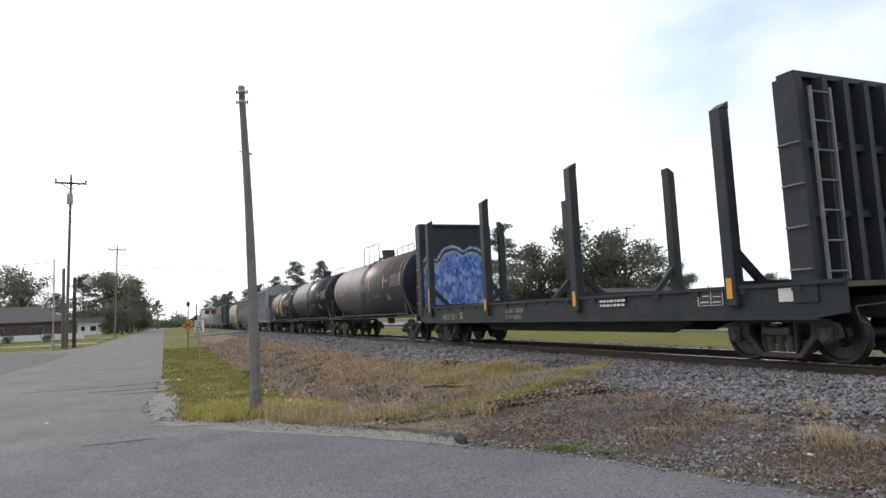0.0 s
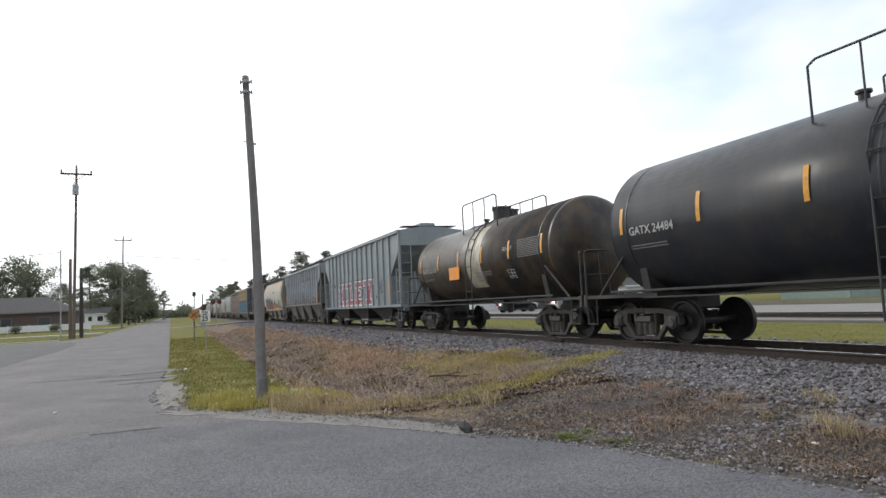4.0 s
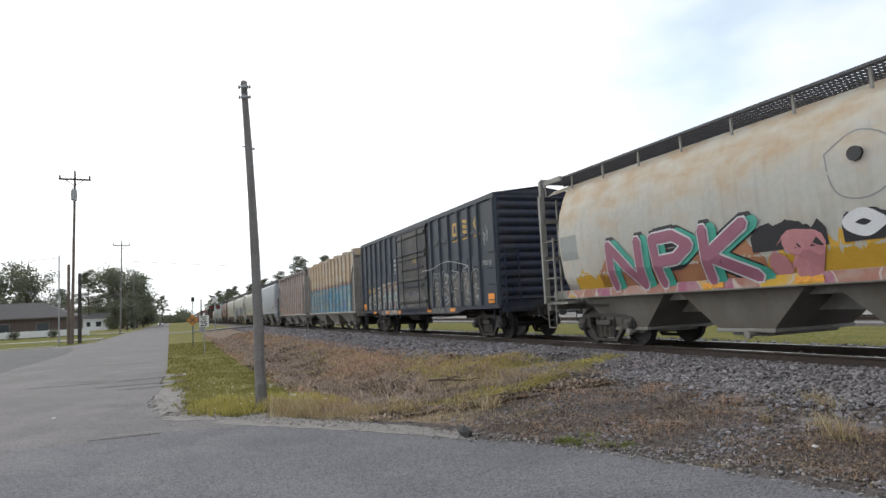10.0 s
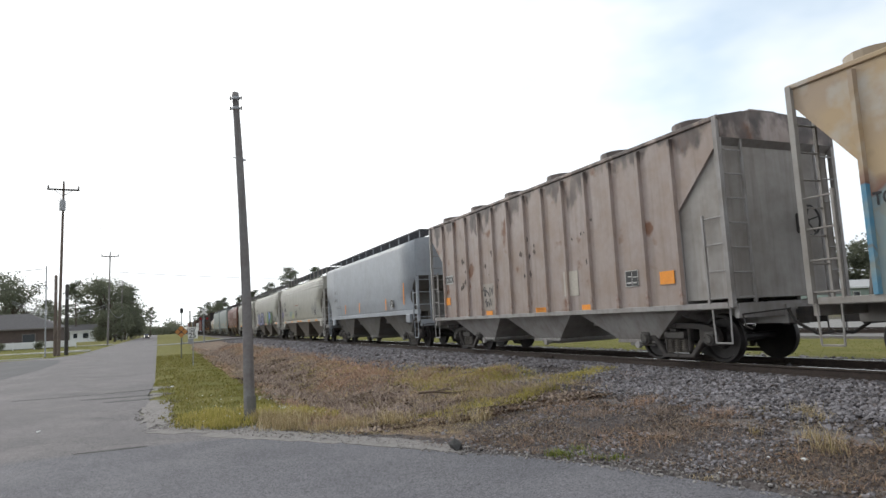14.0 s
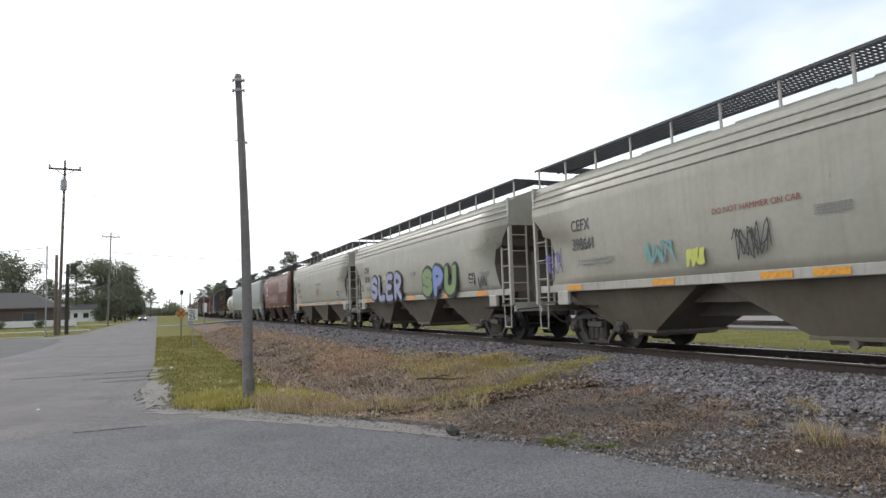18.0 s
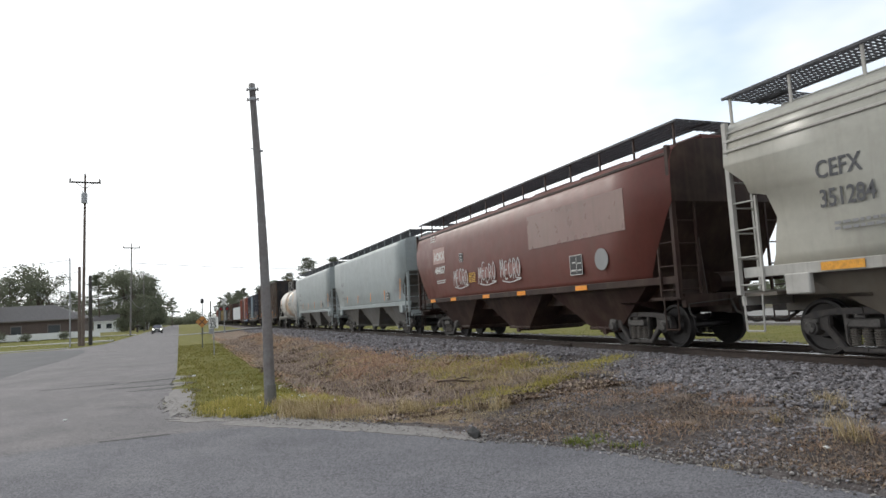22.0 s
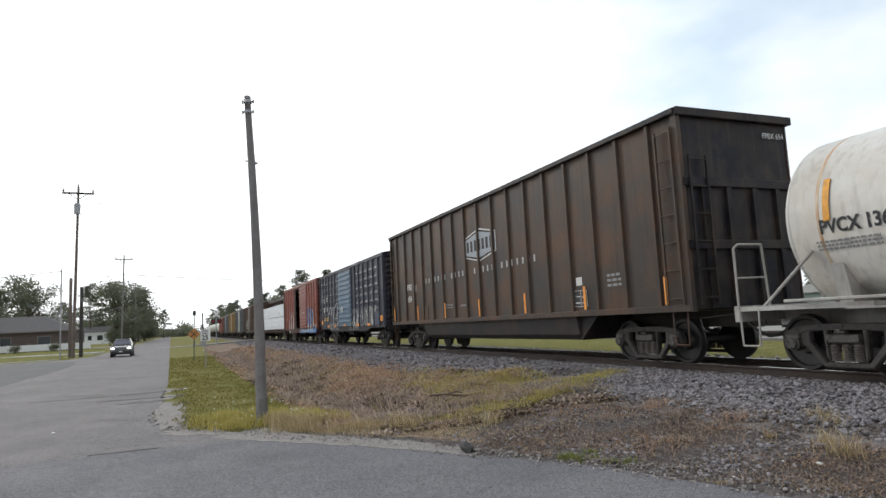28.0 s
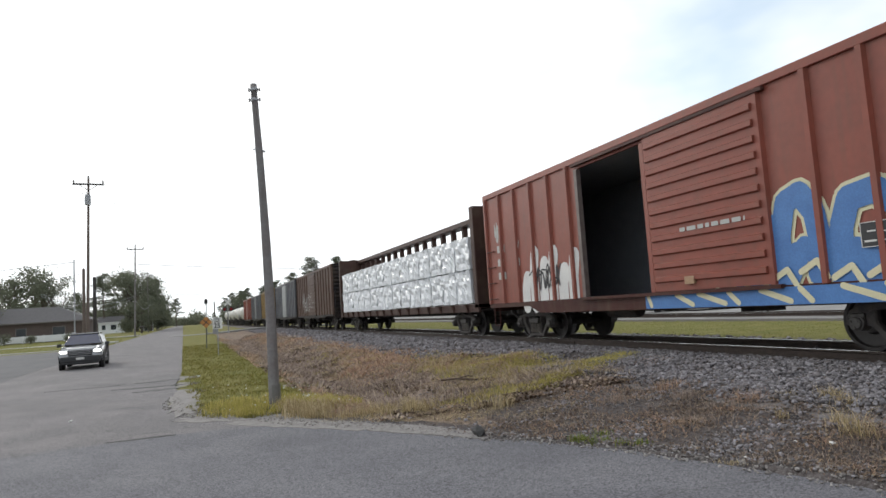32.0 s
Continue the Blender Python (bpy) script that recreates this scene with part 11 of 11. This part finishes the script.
# far woods that close the view
r2 = np.random.RandomState(8)
fa = r2.uniform(-24, 75, 420)
fd = np.where(np.abs(fa - 0.2) < 3.5, r2.uniform(480, 620, 420), r2.uniform(300, 420, 420))
fh = np.where(np.abs(fa - 0.2) < 3.5, r2.uniform(6, 13, 420), np.where(fa > 16, r2.uniform(2, 7, 420), r2.uniform(5, 11, 420)))
fa[:60], fd[:60], fh[:60] = r2.uniform(-1.7, 0.9, 60), r2.uniform(520, 620, 60), r2.uniform(3.5, 7.5, 60)
fr, fk = np.radians(fa), (np.abs(fa + 0.55) > 0.42) | (fh < 8)
cs = np.stack((fd * np.sin(fr), fd * np.cos(fr), fh * 0.5), -1)[fk]
woods = leaf_cloud("far_woods", cs, np.maximum(3.5, fh[fk] * 0.62), 30000, 1.1, LEAF_A, None, 5, 0.9)
tagged(woods, "far line of dark woods along the horizon", "woods", kind="stuff")

# ---- houses and yards ----
BRICK = surface("red_brown_brick", (0.10, 0.075, 0.066), (0.08, 0.062, 0.057), 3.0, 0.7, 0.9)
SHINGLE = surface("grey_shingle", (0.105, 0.098, 0.10), (0.075, 0.071, 0.073), 4.0, 0.7, 0.9)
WHITEWALL = surface("white_boarding", (0.66, 0.67, 0.67), (0.58, 0.59, 0.6), 2.0, 0.5, 0.8)
PANE = plain("dark_window_glass", (0.03, 0.035, 0.04), 0.12)


def hip_house(name, label, x0, x1, y0, y1, h, rise, wall, roof, windows, gable=False, eave=0.5, z=0.1, columns=(), trim=None):
    o = thing(name, label, "house", m=pose((x0 + x1) / 2, (y0 + y1) / 2, z))
    a, b = (x1 - x0) / 2, (y1 - y0) / 2
    bm = bmesh.new()
    for s in (-1, 1):
        bx(bm, -a, a, s * b - 0.1, s * b + 0.1, -0.2, h)
        bx(bm, s * a - 0.1, s * a + 0.1, -b, b, -0.2, h)
    part("wall", bm, wall, o)
    k = 0 if gable else b
    bm = bmesh.new()
    A, B = a + eave, b + eave
    vs = [bm.verts.new(p) for p in ((-A, -B, h), (A, -B, h), (A, B, h), (-A, B, h), (-A + k, 0, h + rise), (A - k, 0, h + rise))]
    for f in ((0, 1, 5, 4), (2, 3, 4, 5), (1, 2, 5), (3, 0, 4), (3, 2, 1, 0)):
        bm.faces.new([vs[i] for i in f])
    part("roof", bm, roof, o)
    part("fascia", box(-A - 0.02, A + 0.02, -B - 0.03, -B + 0.03, h - 0.14, h + 0.04), trim or WHITEWALL, o)
    for u, w, zz, hh, kind in windows:
        d = part(kind, box(u - w / 2, u + w / 2, -b - 0.13, -b - 0.1, zz, zz + hh), PANE, o)
        bm = bmesh.new()
        for e0, e1, g0, g1 in ((-w / 2 - .08, w / 2 + .08, -.08, 0), (-w / 2 - .08, w / 2 + .08, hh, hh + .08), (-w / 2 - .08, -w / 2, 0, hh), (w / 2, w / 2 + .08, 0, hh)):
            bx(bm, u + e0, u + e1, -b - 0.17, -b - 0.1, zz + g0, zz + g1)
        part("frame", bm, trim or WHITEWALL, d)
    for u in columns:
        part("column", rod(bmesh.new(), (u, -b - 1.2, -0.1), (u, -b - 1.2, h), 0.16, 10), WHITEWALL, o)
    return o


hip_house("brick_house", "low red-brown brick house with a grey hipped roof", -38, -14.2, 108, 118, 2.9, 2.3, BRICK, SHINGLE,
          [(8.2, 1.5, 0.9, 1.2, "window"), (3.5, 1.2, 1.0, 1.1, "window"), (-1.5, 1.1, 0.1, 2.1, "door"), (-5, 1.8, 0.8, 1.4, "window")], columns=(-9, -6.5, -3.5), trim=surface("grey_brown_trim", (0.16, 0.145, 0.135), (0.12, 0.11, 0.10), 3.0))
hip_house("white_house", "small white gabled house among the trees", -23.2, -17.6, 196, 203, 3.0, 1.7, WHITEWALL, SHINGLE, [(-1.6, 0.9, 1.1, 1.2, "window"), (0.8, 1.3, 1.0, 1.3, "window")], gable=True)
hip_house("shed", "pale grey shed beyond the trees", -13.5, -10.5, 205, 209, 2.2, 0.8, WHITEWALL, SHINGLE, [(0, 1.0, 0.1, 1.8, "door")], gable=True)
hip_house("green_house", "grey-green boarded house beyond the yard", 62, 74, 44, 52, 2.5, 0.9, surface("sage_boarding", (0.24, 0.30, 0.27), (0.20, 0.25, 0.23), 2.0), surface("pale_tin_roof", (0.42, 0.42, 0.41), (0.34, 0.34, 0.33), 2.0), [(-3, 1.0, 0.8, 1.2, "window"), (1, 1.0, 0.1, 2.0, "door"), (4, 1.0, 0.8, 1.2, "window")], gable=True)
hip_house("white_shop", "long low white building beyond the yard", 40, 64, 86, 96, 2.8, 1.0, WHITEWALL, surface("pale_tin_roof", (0.42, 0.42, 0.41)), [(-8, 2, 1, 1.2, "window"), (0, 2, 1, 1.2, "window"), (7, 1, 0.1, 2.0, "door")], gable=True)
hip_house("small_roofed_house", "small house with a pale roof beyond the yard", 52, 62, 66, 73, 2.4, 1.2, WHITEWALL, SHINGLE, [(-2, 1, 1, 1.2, "window"), (2, 1, .1, 2, "door")], gable=True)
# white board fence in front of the brick house
fence = thing("board_fence", "low white board fence before the brick house", "fence", m=pose(0, 102, 0.12))
fb = pattern("fence_board", box(-1.2, 1.2, -0.02, 0.02, 0.15, 1.0), WHITEWALL)
fp = pattern("fence_post", box(-0.06, 0.06, -0.06, 0.06, 0, 1.1), WHITEWALL)
for k in range(16):
    use("fence_board", fb, fence, Matrix.Translation((-12.6 - k * 2.44, 0, 0)))
    use("fence_post", fp, fence, Matrix.Translation((-11.4 - k * 2.44, 0, 0)))
for i, (x, y, w) in enumerate(((-19.5, 98, 1.2), (-22.6, 99, 1.6), (-15.3, 99, 1.2), (-24.5, 101, 1.8))):
    b = thing("shrub", "rounded dark green shrub on the lawn", "shrub", "shrubs on the lawn", pose(x, y, 0.1))
    part("stem", rod(bmesh.new(), (0, 0, 0), (0, 0, 0.5), 0.06, 6), TRUNK, b)
    leaf_cloud("crown", [(0, 0, w * .5), (w * .2, 0, w * .6), (-w * .2, .1, w * .45)], [w * .5, w * .4, w * .4], 700, 0.10, LEAF_A, b, i + 40, 0.9)
o = thing("mailbox", "dark mailbox on a post by the road", "mailbox", m=pose(-9.0, 140, 0.1))
part("post", box(-0.06, 0.06, -0.06, 0.06, 0, 1.1), POLEDARK, o)
part("box", rod(bmesh.new(), (-0.5, 0, 1.25), (0.5, 0, 1.25), 0.2, 10), POLEDARK, o)

# ---- motor cars ----
TYRE = plain("black_tyre", (0.018, 0.018, 0.019), 0.85)
RIM = plain("alloy_rim", (0.35, 0.35, 0.36), 0.35, 0.7)
CARGLASS = plain("dark_car_glass", (0.022, 0.026, 0.06), 0.06)
TRIM = plain("black_plastic", (0.025, 0.025, 0.027), 0.5)
LAMP = plain("lit_headlamp", (1.0, 0.97, 0.9), 0.2, 0.0, 5.0)
UNLIT = plain("clear_lamp", (0.55, 0.56, 0.58), 0.15)
REDLAMP = plain("red_lamp", (0.35, 0.02, 0.02), 0.25)


def motor_car(name, label, paint, lit, m, group=""):
    """A five-door car, 4.5 m long, its nose towards -y."""
    o = thing(name, label, "car", group, m)
    side = [(-2.08, 0.28), (-2.24, 0.42), (-2.26, 0.68), (-2.12, 0.90), (-1.75, 1.00), (-1.05, 1.10), (2.05, 1.14), (2.2, 1.05), (2.24, 0.6), (2.18, 0.3)]
    bm = bmesh.new()
    rows = []
    for x, pull in ((-0.92, 0.10), (-0.90, 0.0), (-0.55, 0.0), (0, -0.03), (0.55, 0.0), (0.90, 0.0), (0.92, 0.10)):
        rows.append([(x * (1.0 if 0.4 < z < 0.95 else 0.965), y * (1 - 0.085 * abs(x) ** 2.5) * (0.97 if pull > 0.05 else 1.0), z - (0.04 if abs(x) > 0.8 and z > 0.9 else 0)) for y, z in side])
    vs = [[bm.verts.new(p) for p in r] for r in rows]
    for r0, r1 in zip(vs, vs[1:]):
        for i in range(len(side)):
            j = (i + 1) % len(side)
            bm.faces.new((r0[i], r0[j], r1[j], r1[i]))
    bm.faces.new(vs[0]), bm.faces.new(vs[-1][::-1])
    bmesh.ops.recalc_face_normals(bm, faces=bm.faces)
    bmesh.ops.bevel(bm, geom=[e for e in bm.edges if len(e.link_faces) == 2 and e.calc_face_angle(0) > 0.5], offset=0.07, segments=3, affect="EDGES")
    part("body", bm, paint, o, smooth=True)
    lo = [(-0.84, -1.12, 1.08), (0.84, -1.12, 1.08), (0.84, 2.1, 1.1), (-0.84, 2.1, 1.1)]
    hi = [(-0.62, -0.25, 1.60), (0.62, -0.25, 1.60), (0.62, 1.75, 1.60), (-0.62, 1.75, 1.60)]
    bm = bmesh.new()
    a, b = [bm.verts.new(p) for p in lo], [bm.verts.new(p) for p in hi]
    for i in range(4):
        bm.faces.new((a[i], a[(i + 1) % 4], b[(i + 1) % 4], b[i]))
    bm.faces.new(a[::-1]), bm.faces.new(b)
    bmesh.ops.recalc_face_normals(bm, faces=bm.faces)
    bmesh.ops.bevel(bm, geom=bm.edges[:], offset=0.05, segments=2, affect="EDGES")
    part("greenhouse", bm, paint, o, smooth=True)
    part("roof", bx(bmesh.new(), -0.64, 0.64, -0.3, 1.8, 1.58, 1.67, 0.035), paint, o)

    def glass(nm, q, k=0.012):
        bm = bmesh.new()
        n = (Vector(q[1]) - Vector(q[0])).cross(Vector(q[2]) - Vector(q[0])).normalized() * k
        f = bm.faces.new([bm.verts.new(Vector(p) + n) for p in q])
        return part(nm, bm, CARGLASS, o)
    glass("windscreen", [(-0.77, -1.04, 1.14), (0.77, -1.04, 1.14), (0.60, -0.30, 1.57), (-0.60, -0.30, 1.57)], 0.014)
    glass("rear_window", [(0.74, 2.05, 1.2), (-0.74, 2.05, 1.2), (-0.58, 1.78, 1.55), (0.58, 1.78, 1.55)], 0.014)
    for s in (-1, 1):
        for y0, y1, y2, y3 in ((-0.85, 0.35, 0.35, -0.25), (0.45, 1.5, 1.4, 0.45)):
            q = [(s * 0.82, y0, 1.15), (s * 0.82, y1, 1.15), (s * 0.66, y2, 1.54), (s * 0.66, y3, 1.54)]
            glass("side_window", q if s > 0 else q[::-1], 0.016)
        part("mirror", bx(bmesh.new(), s * 0.93, s * 1.12, -0.85, -0.70, 1.05, 1.20, 0.03), TRIM, o)
        part("headlight", bx(bmesh.new(), s * 0.55, s * 0.84, -2.22, -2.0, 0.78, 0.89, 0.03), LAMP if lit else UNLIT, o, "lit headlight" if lit else "clear headlight")
        part("fog_lamp", bx(bmesh.new(), s * 0.64, s * 0.76, -2.20, -2.1, 0.46, 0.53, 0.02), UNLIT, o)
        part("tail_lamp", bx(bmesh.new(), s * 0.66, s * 0.88, 2.1, 2.26, 0.8, 1.05, 0.02), REDLAMP, o)
        part("sill_trim", box(s * 0.90, s * 0.945, -1.0, 1.0, 0.25, 0.42), TRIM, o)
        part("roof_rail", rod(bmesh.new(), (s * 0.58, -0.1, 1.70), (s * 0.58, 1.6, 1.70), 0.02, 6), RIM, o)
        for y in (-1.38, 1.38):
            bm = lathe(bmesh.new(), [(-0.11, 0.22), (-0.11, 0.32), (-0.08, 0.35), (0.08, 0.35), (0.11, 0.32), (0.11, 0.22)], 20)
            w = part("wheel", bm, TYRE, o, "black tyre on an alloy rim")
            w.matrix_basis = Matrix.Translation((s * 0.83, y, 0.35))
            part("rim", lathe(bmesh.new(), [(s * 0.06, 0.23), (s * 0.10, 0.21), (s * 0.085, 0.05)], 16), RIM, w)
            part("wheel_arch", lathe(bmesh.new(), [(s * 0.02, 0.40), (s * 0.02, 0.42), (s * 0.13, 0.42), (s * 0.13, 0.40)], 20), TRIM, o).matrix_basis = Matrix.Translation((s * 0.80, y, 0.36))
    part("grille", bx(bmesh.new(), -0.5, 0.5, -2.275, -2.2, 0.66, 0.90, 0.02), TRIM, o, "black slatted grille")
    for k in range(3):
        part("grille_bar", box(-0.46, 0.46, -2.285, -2.27, 0.70 + k * 0.07, 0.72 + k * 0.07), RIM, o)
    part("lower_grille", bx(bmesh.new(), -0.80, 0.80, -2.28, -2.1, 0.36, 0.62, 0.03), TRIM, o)
    part("bumper", bx(bmesh.new(), -0.78, 0.78, -2.24, -2.06, 0.24, 0.42, 0.05), TRIM, o)
    part("plate", box(-0.16, 0.16, -2.29, -2.28, 0.46, 0.56), WHITE_INK, o)
    return o


SILVER = surface("silver_car_paint", (0.19, 0.193, 0.20), (0.175, 0.178, 0.185), 3.0, 0.3, 0.2, 0.9, grain=0.03, bump=0.0, coat=1.0)
suv = motor_car("suv", "dark silver-grey sport utility car with lit headlights driving up the road", SILVER, True, pose(-4, 200, 0))
WHITECAR = surface("white_car_paint", (0.68, 0.69, 0.70), (0.64, 0.65, 0.66), 3.0, 0.3, 0.25, 0.0, grain=0.03, bump=0.0, coat=0.6)
DARKCAR = surface("dark_car_paint", (0.04, 0.045, 0.05), (0.035, 0.04, 0.045), 3.0, 0.3, 0.25, 0.2, grain=0.03, bump=0.0, coat=0.6)
first = motor_car("parked_car", "white car parked in the gravel yard", WHITECAR, False, pose(37.5, 49, 0.03, 0, 0, 90), "parked cars in the yard")
for x, y, r in ((38.5, 58, 82), (34.5, 41, 95), (40, 72, 88)):
    copy_thing(first, pose(x, y, 0.03, 0, 0, r))
motor_car("parked_car", "dark car parked in the gravel yard", DARKCAR, False, pose(36, 65.5, 0.03, 0, 0, 92), "parked cars in the yard")
for piece in suv.children:
    piece.matrix_basis = Matrix.Scale(0.83, 4) @ piece.matrix_basis
DRIVEN = [(suv, [(t, pose(right_edge(y) + dx, y, 0.0, 0, 0, rz)) for t, y, dx, rz in ((0, 368, -3.0, -0.6), (6, 300, -2.9, -0.6), (13, 222, -2.9, -0.6), (19, 152, -3.1, -0.6), (23, 103, -3.2, -0.6), (25.5, 78.5, -3.3, -0.4), (28, 58.4, -3.5, 0.2), (30, 43.2, -3.55, 1.0), (32, 30.3, -3.68, 2.2))])]


def motions():
    """The train runs towards the camera, its wheels turn; one car comes up the road."""
    for car, middle in TRAIN:
        walk(car, [(t, pose(XC, middle - SPEED * t, ZR)) for t in (0, 8, 16, 24, 32)])
    turn = math.degrees(SPEED / WHEEL_R)
    steps = [2 * k / FPS for k in range(481)]
    for ws, y in SPINNING:
        walk(ws, [(t, pose(0, y, WHEEL_R, (turn * t) % 360)) for t in steps])
    for ob, rows in DRIVEN:
        walk(ob, rows)


motions()
